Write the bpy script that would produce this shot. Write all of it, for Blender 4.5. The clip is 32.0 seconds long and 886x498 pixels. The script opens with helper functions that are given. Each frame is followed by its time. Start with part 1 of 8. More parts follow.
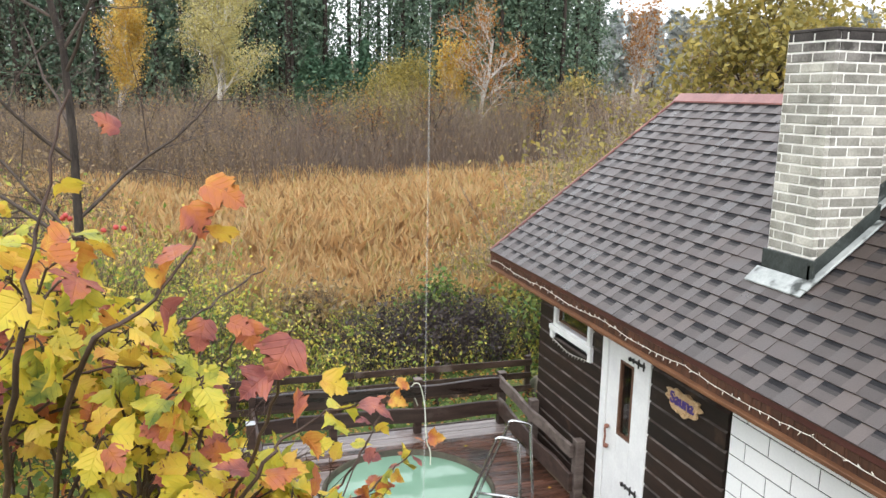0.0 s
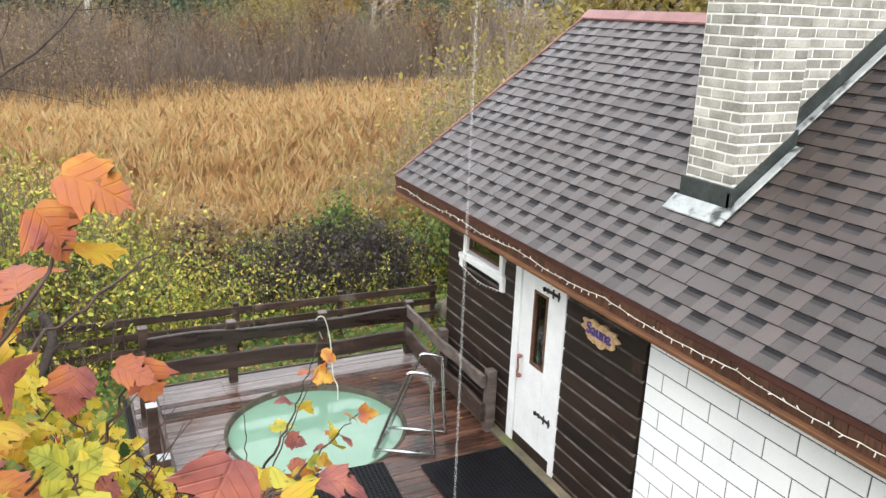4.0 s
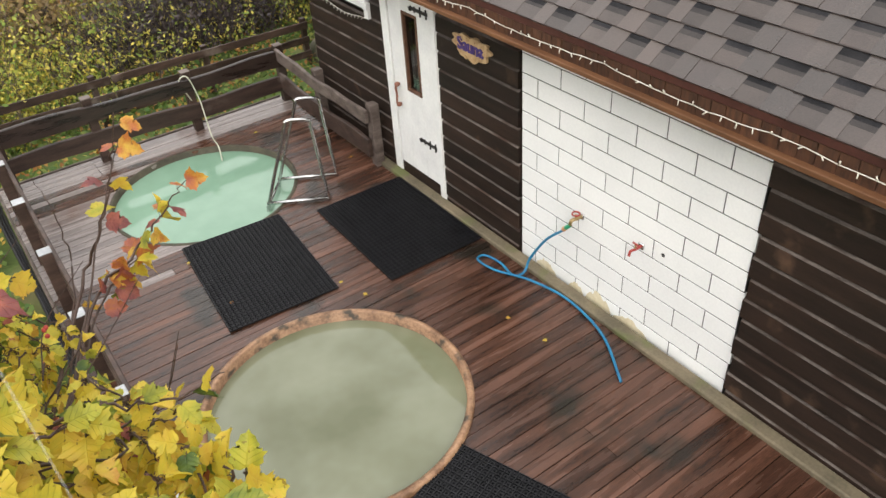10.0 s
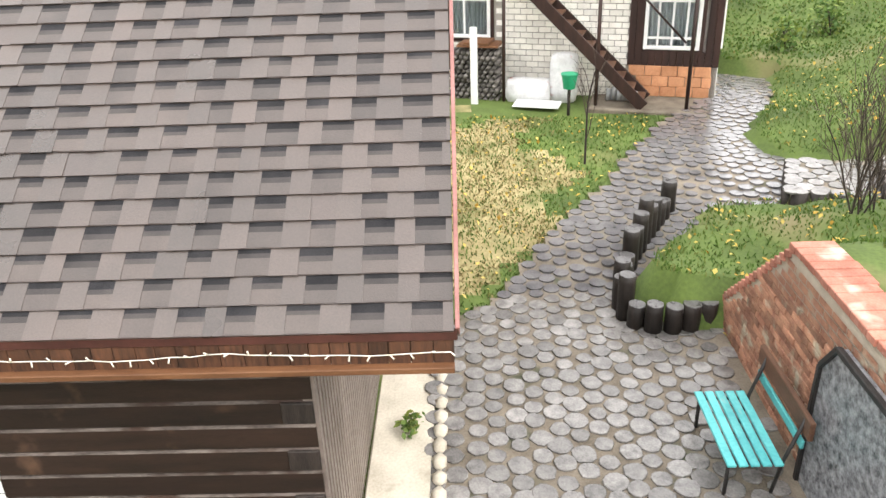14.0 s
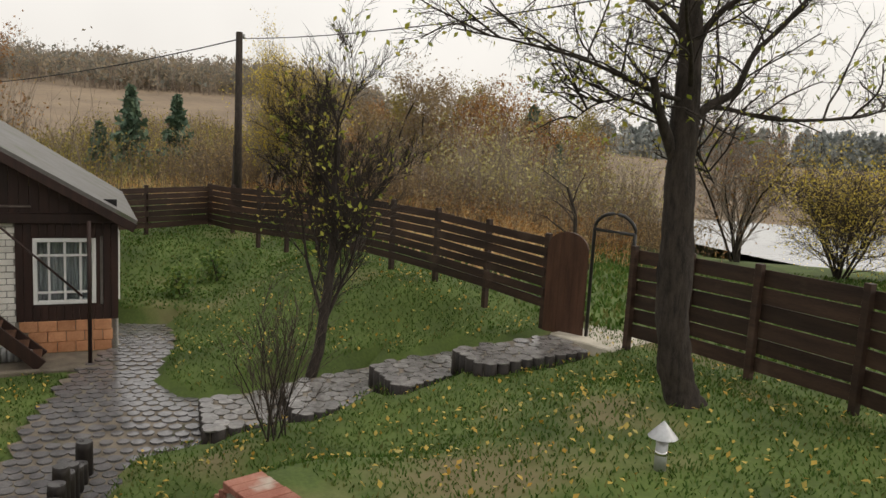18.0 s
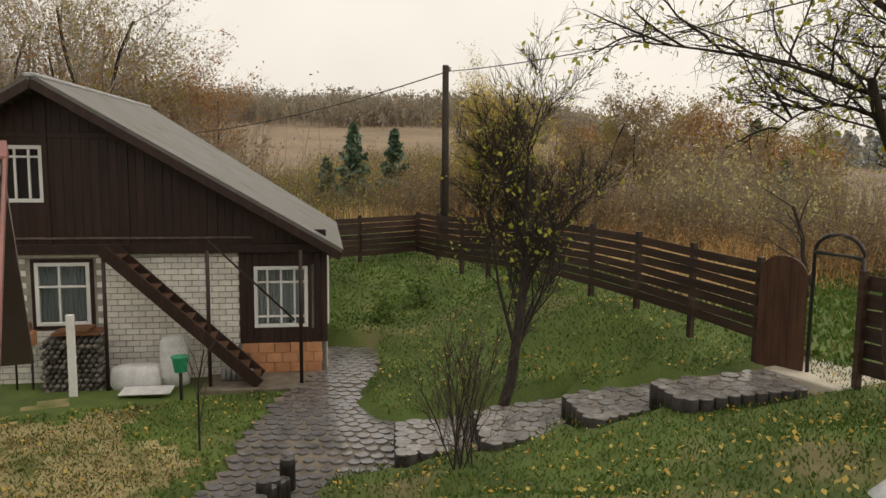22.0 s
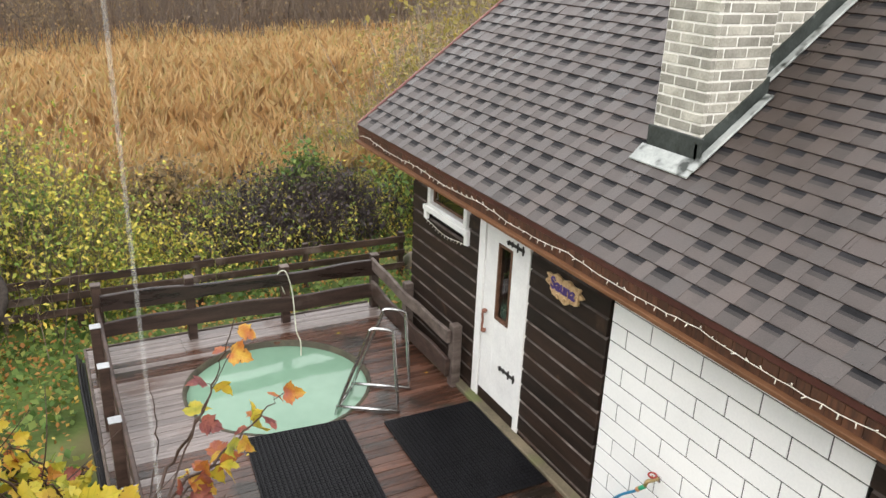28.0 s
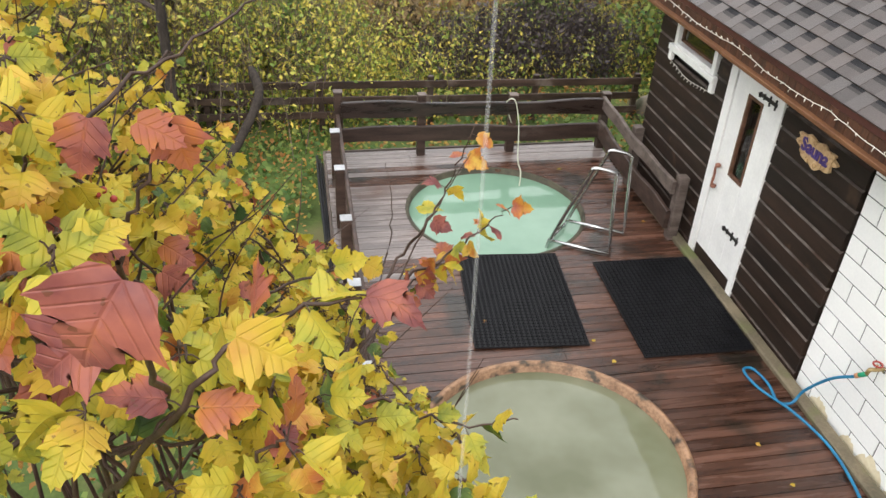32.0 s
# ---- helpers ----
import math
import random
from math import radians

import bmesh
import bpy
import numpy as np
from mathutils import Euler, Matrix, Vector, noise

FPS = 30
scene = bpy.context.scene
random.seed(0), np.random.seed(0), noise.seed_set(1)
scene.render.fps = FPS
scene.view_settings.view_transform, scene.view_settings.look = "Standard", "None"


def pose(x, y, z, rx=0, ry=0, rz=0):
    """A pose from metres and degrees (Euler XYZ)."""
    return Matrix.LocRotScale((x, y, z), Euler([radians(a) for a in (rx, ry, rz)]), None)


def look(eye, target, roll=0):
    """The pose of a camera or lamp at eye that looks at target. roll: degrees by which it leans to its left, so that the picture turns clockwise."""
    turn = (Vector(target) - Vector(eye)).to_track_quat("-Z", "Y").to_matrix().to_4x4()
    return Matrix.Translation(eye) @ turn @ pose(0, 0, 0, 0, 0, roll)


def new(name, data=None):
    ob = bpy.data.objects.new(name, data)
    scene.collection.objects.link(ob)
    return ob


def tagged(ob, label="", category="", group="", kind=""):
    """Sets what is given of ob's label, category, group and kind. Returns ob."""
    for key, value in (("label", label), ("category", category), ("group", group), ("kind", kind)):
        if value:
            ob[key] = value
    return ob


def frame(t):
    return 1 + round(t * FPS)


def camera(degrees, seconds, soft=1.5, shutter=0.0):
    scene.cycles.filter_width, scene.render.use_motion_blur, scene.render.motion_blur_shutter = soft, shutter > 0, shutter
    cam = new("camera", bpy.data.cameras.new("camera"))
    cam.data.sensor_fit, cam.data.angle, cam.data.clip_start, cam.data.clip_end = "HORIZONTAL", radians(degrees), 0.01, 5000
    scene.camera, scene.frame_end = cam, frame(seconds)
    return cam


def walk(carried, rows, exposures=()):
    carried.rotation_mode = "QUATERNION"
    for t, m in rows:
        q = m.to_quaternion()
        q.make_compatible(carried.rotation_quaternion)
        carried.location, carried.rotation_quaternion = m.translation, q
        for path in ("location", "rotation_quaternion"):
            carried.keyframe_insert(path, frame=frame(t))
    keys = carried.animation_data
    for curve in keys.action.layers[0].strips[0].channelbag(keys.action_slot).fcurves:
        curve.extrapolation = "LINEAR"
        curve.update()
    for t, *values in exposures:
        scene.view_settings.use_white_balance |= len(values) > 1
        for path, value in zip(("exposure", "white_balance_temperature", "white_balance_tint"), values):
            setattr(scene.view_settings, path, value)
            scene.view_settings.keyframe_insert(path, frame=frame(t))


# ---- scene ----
cam = camera(59.2, 32.0)
PATH = [
    (0, (-4.482, -1.199, 4.868), (-3.878, 0.667, 4.479), 1.1),
    (0.5, (-4.42, -1.13, 4.883), (-3.861, 0.751, 4.494), 1.7),
    (1, (-4.422, -1.076, 4.887), (-3.869, 0.807, 4.504), 2.2),
    (1.5, (-4.408, -0.981, 4.874), (-3.852, 0.893, 4.45), 2.6),
    (2, (-4.39, -0.833, 4.854), (-3.764, 1.007, 4.383), 2.2),
    (2.5, (-4.453, -0.721, 4.865), (-3.717, 1.062, 4.336), 2.2),
    (3, (-4.489, -0.663, 4.878), (-3.685, 1.082, 4.323), 2.1),
    (3.5, (-4.478, -0.644, 4.886), (-3.63, 1.073, 4.311), 2.1),
    (5.5, (-4.383, -0.68, 4.866), (-3.569, 1.038, 4.245), 1.9),
    (6, (-4.404, -0.647, 4.858), (-3.491, 1.002, 4.19), 1.4),
    (6.5, (-4.38, -0.641, 4.86), (-3.329, 0.901, 4.14), 0.7),
    (7, (-4.351, -0.631, 4.879), (-3.259, 0.863, 4.119), 0.3),
    (7.5, (-4.311, -0.687, 4.888), (-3.31, 0.858, 4.106), -0.2),
    (8, (-4.254, -0.732, 4.866), (-3.31, 0.835, 4.057), -0.5),
    (8.5, (-4.23, -0.698, 4.843), (-3.304, 0.83, 3.945), -1.4),
    (9, (-4.14, -0.614, 4.806), (-3.247, 0.837, 3.757), -3.0),
    (9.5, (-4.092, -0.598, 4.783), (-3.215, 0.794, 3.645), -4.2),
    (10, (-4.094, -0.579, 4.769), (-3.213, 0.761, 3.573), -4.3),
    (10.5, (-4.093, -0.578, 4.757), (-3.204, 0.742, 3.546), -4.4),
    (11, (-4.057, -0.598, 4.77), (-3.045, 0.654, 3.584), -3.8),
    (11.5, (-4.018, -0.606, 4.778), (-2.733, 0.471, 3.688), -2.5),
    (12, (-4.025, -0.589, 4.792), (-2.503, 0.206, 3.766), -0.8),
    (12.5, (-3.897, -0.735, 4.754), (-2.254, -0.157, 3.77), -0.9),
    (13, (-3.868, -0.784, 4.757), (-2.148, -0.41, 3.809), -0.7),
    (13.5, (-3.854, -1.208, 4.856), (-2.103, -0.911, 3.935), -3.8),
    (14, (-3.853, -1.313, 4.865), (-2.063, -1.256, 3.973), -2.3),
    (14.5, (-3.868, -1.394, 4.877), (-2.056, -1.584, 4.05), -0.8),
    (15, (-3.87, -1.478, 4.888), (-2.058, -1.852, 4.13), 0.1),
    (15.5, (-3.854, -1.52, 4.898), (-2.066, -2.1, 4.216), 0.9),
    (17.5, (-3.757, -1.224, 4.882), (-2.225, -2.47, 4.56), 3.0),
    (18, (-3.759, -1.204, 4.892), (-2.278, -2.517, 4.606), 3.2),
    (18.5, (-3.764, -1.237, 4.892), (-2.319, -2.595, 4.63), 3.0),
    (19, (-3.783, -1.292, 4.905), (-2.375, -2.693, 4.669), 2.4),
    (19.5, (-3.789, -1.321, 4.9), (-2.4, -2.74, 4.669), 2.4),
    (20, (-3.787, -1.366, 4.906), (-2.396, -2.785, 4.676), 2.4),
    (20.5, (-3.768, -1.361, 4.911), (-2.323, -2.727, 4.687), 2.3),
    (21, (-3.758, -1.435, 4.886), (-2.152, -2.610, 4.687), 0.8),
    (21.5, (-3.764, -1.543, 4.867), (-2.056, -2.563, 4.657), 0.5),
    (22, (-3.768, -1.672, 4.885), (-1.977, -2.529, 4.645), 0.6),
    (22.5, (-3.749, -1.691, 4.937), (-1.866, -2.308, 4.664), 0.5),
    (23, (-3.743, -1.615, 4.963), (-1.785, -1.907, 4.681), 0.0),
    (23.5, (-3.730, -1.563, 4.975), (-1.758, -1.456, 4.657), -0.7),
    (24, (-3.733, -1.423, 5.009), (-1.814, -0.970, 4.671), 0.4),
    (24.5, (-3.763, -1.154, 4.917), (-1.899, -0.516, 4.567), -0.4),
    (25, (-3.881, -0.832, 4.879), (-2.111, 0.034, 4.541), -0.2),
    (25.5, (-4.000, -0.590, 4.905), (-2.330, 0.447, 4.537), -0.5),
    (26, (-4.010, -0.580, 4.962), (-2.498, 0.664, 4.553), -0.7),
    (26.5, (-4.127, -0.514, 4.948), (-2.783, 0.902, 4.511), -0.6),
    (28.5, (-4.174, -0.449, 4.83), (-3.386, 1.188, 3.993), 3.0),
    (29, (-4.174, -0.414, 4.791), (-3.442, 1.187, 3.842), 3.3),
    (29.5, (-4.188, -0.399, 4.779), (-3.541, 1.194, 3.757), 3.5),
    (30, (-4.184, -0.425, 4.786), (-3.607, 1.164, 3.718), 3.6),
    (30.5, (-4.198, -0.418, 4.773), (-3.678, 1.166, 3.669), 4.0),
    (31, (-4.194, -0.432, 4.783), (-3.743, 1.174, 3.68), 3.4),
    (31.5, (-4.202, -0.441, 4.787), (-3.812, 1.191, 3.699), 3.3),
    (32, (-4.23, -0.421, 4.767), (-3.908, 1.22, 3.67), 2.6),
]
walk(cam, [(t, look(eye, target, roll)) for t, eye, target, roll in PATH], [(0, 0.95, 6200, 10), (2, 1.1, 6200, 10), (6, 1.0, 6600, 10), (7, 0.75, 6900, 10), (8, 0.85, 6700, 10), (10, 0.82, 6700, 10), (12, 1.1, 6700, 10), (13, 1.15, 6900, 10), (14, 1.65, 6700, 10), (15.5, 1.6, 6800, 10), (17.5, 0.2, 7000, 10), (18.5, -0.3, 7100, 10), (21, -0.25, 7300, 10), (22, -0.2, 7600, 10), (23, -0.12, 7700, 10), (23.5, 0.3, 7200, 10), (24, 0.5, 6700, 10), (25, 0.5, 6500, 10), (26.5, 0.7, 6400, 10), (28.5, 0.85, 6600, 10), (32, 0.85, 6500, 10)])

# ---- world and sun: overcast autumn day ----
world = bpy.data.worlds.new("overcast")
scene.world = world
world.use_nodes = True
wn, wl = world.node_tree.nodes, world.node_tree.links
sky = wn.new("ShaderNodeTexSky")
sky.sky_type, sky.sun_disc = "NISHITA", False
sky.sun_elevation, sky.sun_rotation = radians(34), radians(205)
sky.air_density, sky.dust_density, sky.ozone_density = 1.0, 4.0, 1.0
sep = wn.new("ShaderNodeSeparateXYZ")
wtc = wn.new("ShaderNodeTexCoord")
wl.new(wtc.outputs["Generated"], sep.inputs[0])
wr = wn.new("ShaderNodeValToRGB")
wr.color_ramp.elements[0].position, wr.color_ramp.elements[0].color = 0.0, (10.6, 10.6, 10.7, 1)
wr.color_ramp.elements[1].position, wr.color_ramp.elements[1].color = 0.8, (13.2, 13.3, 13.5, 1)
wl.new(sep.outputs["Z"], wr.inputs[0])
cloud = wn.new("ShaderNodeTexNoise")
cloud.inputs["Scale"].default_value, cloud.inputs["Detail"].default_value = 2.2, 4
wl.new(wtc.outputs["Generated"], cloud.inputs["Vector"])
cm = wn.new("ShaderNodeMapRange")
cm.inputs["From Min"].default_value, cm.inputs["From Max"].default_value = 0.3, 0.7
cm.inputs["To Min"].default_value, cm.inputs["To Max"].default_value = 0.86, 1.08
wl.new(cloud.outputs["Fac"], cm.inputs["Value"])
cmul = wn.new("ShaderNodeVectorMath")
cmul.operation = "SCALE"
wl.new(wr.outputs["Color"], cmul.inputs[0])
wl.new(cm.outputs["Result"], cmul.inputs["Scale"])
wm = wn.new("ShaderNodeMix")
wm.data_type = "RGBA"
wm.inputs["Factor"].default_value = 0.9
wl.new(sky.outputs[0], wm.inputs["A"])
wl.new(cmul.outputs[0], wm.inputs["B"])
wl.new(wm.outputs["Result"], wn["Background"].inputs["Color"])
wn["Background"].inputs["Strength"].default_value = 0.1
sun = new("sun", bpy.data.lights.new("sun", "SUN"))
sun.data.energy, sun.data.angle, sun.data.color = 0.7, radians(25), (1.0, 0.97, 0.92)
sun.matrix_world = look((-10, -16, 16), (0, 0, 0))


# ---- materials ----
def mat(name, a, b, rough=0.7, scale=6.0, fine=60.0, bump=0.15, metal=0.0, stretch=(1, 1, 1), piece=0.0, island=0.0, spots=None, wet=0.0, spec=0.4):
    """A surface between the colours a and b: broad patches and fine grain, relief, and a shift of brightness from piece to piece."""
    m = bpy.data.materials.new(name)
    m.use_nodes = True
    n, l = m.node_tree.nodes, m.node_tree.links
    bs = n["Principled BSDF"]
    tc = n.new("ShaderNodeTexCoord")
    mp = n.new("ShaderNodeMapping")
    mp.inputs["Scale"].default_value = stretch
    geo = n.new("ShaderNodeNewGeometry")
    l.new(geo.outputs["Position"], mp.inputs["Vector"])
    n1, n2 = n.new("ShaderNodeTexNoise"), n.new("ShaderNodeTexNoise")
    n1.inputs["Scale"].default_value, n1.inputs["Detail"].default_value = scale, 5
    n2.inputs["Scale"].default_value, n2.inputs["Detail"].default_value = fine, 3
    l.new(mp.outputs[0], n1.inputs["Vector"])
    l.new(mp.outputs[0], n2.inputs["Vector"])
    add = n.new("ShaderNodeMath")
    add.operation = "MULTIPLY_ADD"
    l.new(n2.outputs["Fac"], add.inputs[0])
    add.inputs[1].default_value = 0.45
    half = n.new("ShaderNodeMath")
    half.operation = "MULTIPLY_ADD"
    l.new(n1.outputs["Fac"], half.inputs[0])
    half.inputs[1].default_value, half.inputs[2].default_value = 0.9, -0.17
    l.new(half.outputs[0], add.inputs[2])
    rp = n.new("ShaderNodeValToRGB")
    rp.color_ramp.elements[0].position, rp.color_ramp.elements[0].color = 0.3, (*a, 1)
    rp.color_ramp.elements[1].position, rp.color_ramp.elements[1].color = 0.7, (*b, 1)
    l.new(add.outputs[0], rp.inputs[0])
    col = rp.outputs["Color"]
    if spots:
        n3 = n.new("ShaderNodeTexNoise")
        n3.inputs["Scale"].default_value, n3.inputs["Detail"].default_value = spots[1], 4
        l.new(geo.outputs["Position"], n3.inputs["Vector"])
        sr = n.new("ShaderNodeMapRange")
        sr.inputs["From Min"].default_value, sr.inputs["From Max"].default_value = spots[2], spots[2] + 0.12
        l.new(n3.outputs["Fac"], sr.inputs["Value"])
        mx = n.new("ShaderNodeMix")
        mx.data_type = "RGBA"
        l.new(sr.outputs["Result"], mx.inputs["Factor"])
        l.new(col, mx.inputs["A"])
        mx.inputs["B"].default_value = (*spots[0], 1)
        col = mx.outputs["Result"]
    if piece or island:
        hsv = n.new("ShaderNodeHueSaturation")
        mr = n.new("ShaderNodeMapRange")
        amount = piece or island
        mr.inputs["To Min"].default_value, mr.inputs["To Max"].default_value = 1 - amount, 1 + amount
        if piece:
            oi = n.new("ShaderNodeObjectInfo")
            l.new(oi.outputs["Random"], mr.inputs["Value"])
        else:
            l.new(geo.outputs["Random Per Island"], mr.inputs["Value"])
        l.new(mr.outputs["Result"], hsv.inputs["Value"])
        l.new(col, hsv.inputs["Color"])
        col = hsv.outputs["Color"]
    l.new(col, bs.inputs["Base Color"])
    bs.inputs["Roughness"].default_value, bs.inputs["Metallic"].default_value = rough, metal
    bs.inputs["Specular IOR Level"].default_value = spec
    if wet:
        wr2 = n.new("ShaderNodeMapRange")
        wr2.inputs["From Min"].default_value, wr2.inputs["From Max"].default_value = 0.35, 0.65
        wr2.inputs["To Min"].default_value, wr2.inputs["To Max"].default_value = max(0.08, rough - wet), rough
        l.new(n1.outputs["Fac"], wr2.inputs["Value"])
        l.new(wr2.outputs["Result"], bs.inputs["Roughness"])
    if bump:
        bp = n.new("ShaderNodeBump")
        bp.inputs["Strength"].default_value, bp.inputs["Distance"].default_value = bump, 0.01
        l.new(add.outputs[0], bp.inputs["Height"])
        l.new(bp.outputs[0], bs.inputs["Normal"])
    return m


def leafmat(name, stops, rough=0.55, through_light=0.35, per="island", grain=False):
    """Leaves: each takes its own colour from the stops, with light passing through."""
    m = bpy.data.materials.new(name)
    m.use_nodes = True
    n, l = m.node_tree.nodes, m.node_tree.links
    bs, out = n["Principled BSDF"], n["Material Output"]
    rp = n.new("ShaderNodeValToRGB")
    el = rp.color_ramp.elements
    while len(el) < len(stops):
        el.new(0.5)
    for i, c in enumerate(stops):
        el[i].position, el[i].color = i / max(1, len(stops) - 1), (*c, 1)
    geo = n.new("ShaderNodeNewGeometry")
    if per == "island":
        src = geo.outputs["Random Per Island"]
    else:
        src = n.new("ShaderNodeObjectInfo").outputs["Random"]
    ns = n.new("ShaderNodeTexNoise")
    ns.inputs["Scale"].default_value, ns.inputs["Detail"].default_value = (22.0 if grain else 1.2), 4
    l.new(geo.outputs["Position"], ns.inputs["Vector"])
    ad = n.new("ShaderNodeMath")
    ad.operation = "MULTIPLY_ADD"
    l.new(ns.outputs["Fac"], ad.inputs[0])
    ad.inputs[1].default_value = 1.5 if grain else 0.5
    sh = n.new("ShaderNodeMath")
    sh.operation = "MULTIPLY_ADD"
    l.new(src, sh.inputs[0])
    sh.inputs[1].default_value, sh.inputs[2].default_value = 0.9, (-0.7 if grain else -0.2)
    l.new(sh.outputs[0], ad.inputs[2])
    l.new(ad.outputs[0], rp.inputs[0])
    l.new(rp.outputs[0], bs.inputs["Base Color"])
    bs.inputs["Roughness"].default_value = rough
    bs.inputs["Specular IOR Level"].default_value = 0.3
    tr = n.new("ShaderNodeBsdfTranslucent")
    l.new(rp.outputs[0], tr.inputs["Color"])
    mx = n.new("ShaderNodeMixShader")
    mx.inputs[0].default_value = through_light
    l.new(bs.outputs[0], mx.inputs[1])
    l.new(tr.outputs[0], mx.inputs[2])
    l.new(mx.outputs[0], out.inputs["Surface"])
    return m


def glassmat(name, tint=(0.9, 0.95, 0.95), rough=0.02):
    m = bpy.data.materials.new(name)
    m.use_nodes = True
    b = m.node_tree.nodes["Principled BSDF"]
    b.inputs["Base Color"].default_value = (*tint, 1)
    b.inputs["Roughness"].default_value = rough
    b.inputs["Transmission Weight"].default_value = 1.0
    return m


def watermat(name, a, b, scale=1.5, haze=4.0):
    """Cloudy water: a milky body under a clear, rippled skin."""
    m = mat(name, a, b, rough=0.05, scale=scale, fine=haze, bump=0.0, spec=0.5)
    n, l = m.node_tree.nodes, m.node_tree.links
    rip = n.new("ShaderNodeTexNoise")
    rip.inputs["Scale"].default_value, rip.inputs["Detail"].default_value = 7, 3
    bp = n.new("ShaderNodeBump")
    bp.inputs["Strength"].default_value, bp.inputs["Distance"].default_value = 0.12, 0.02
    l.new(rip.outputs["Fac"], bp.inputs["Height"])
    l.new(bp.outputs[0], n["Principled BSDF"].inputs["Normal"])
    return m


def veil(name, solid):
    """Thin translucent nylon: mostly see-through."""
    m = mat(name, (0.7, 0.7, 0.7), (0.85, 0.85, 0.85), rough=0.3, bump=0.0)
    n, l = m.node_tree.nodes, m.node_tree.links
    tr, mx = n.new("ShaderNodeBsdfTransparent"), n.new("ShaderNodeMixShader")
    mx.inputs[0].default_value = solid
    l.new(tr.outputs[0], mx.inputs[1])
    l.new(n["Principled BSDF"].outputs[0], mx.inputs[2])
    l.new(mx.outputs[0], n["Material Output"].inputs["Surface"])
    return m


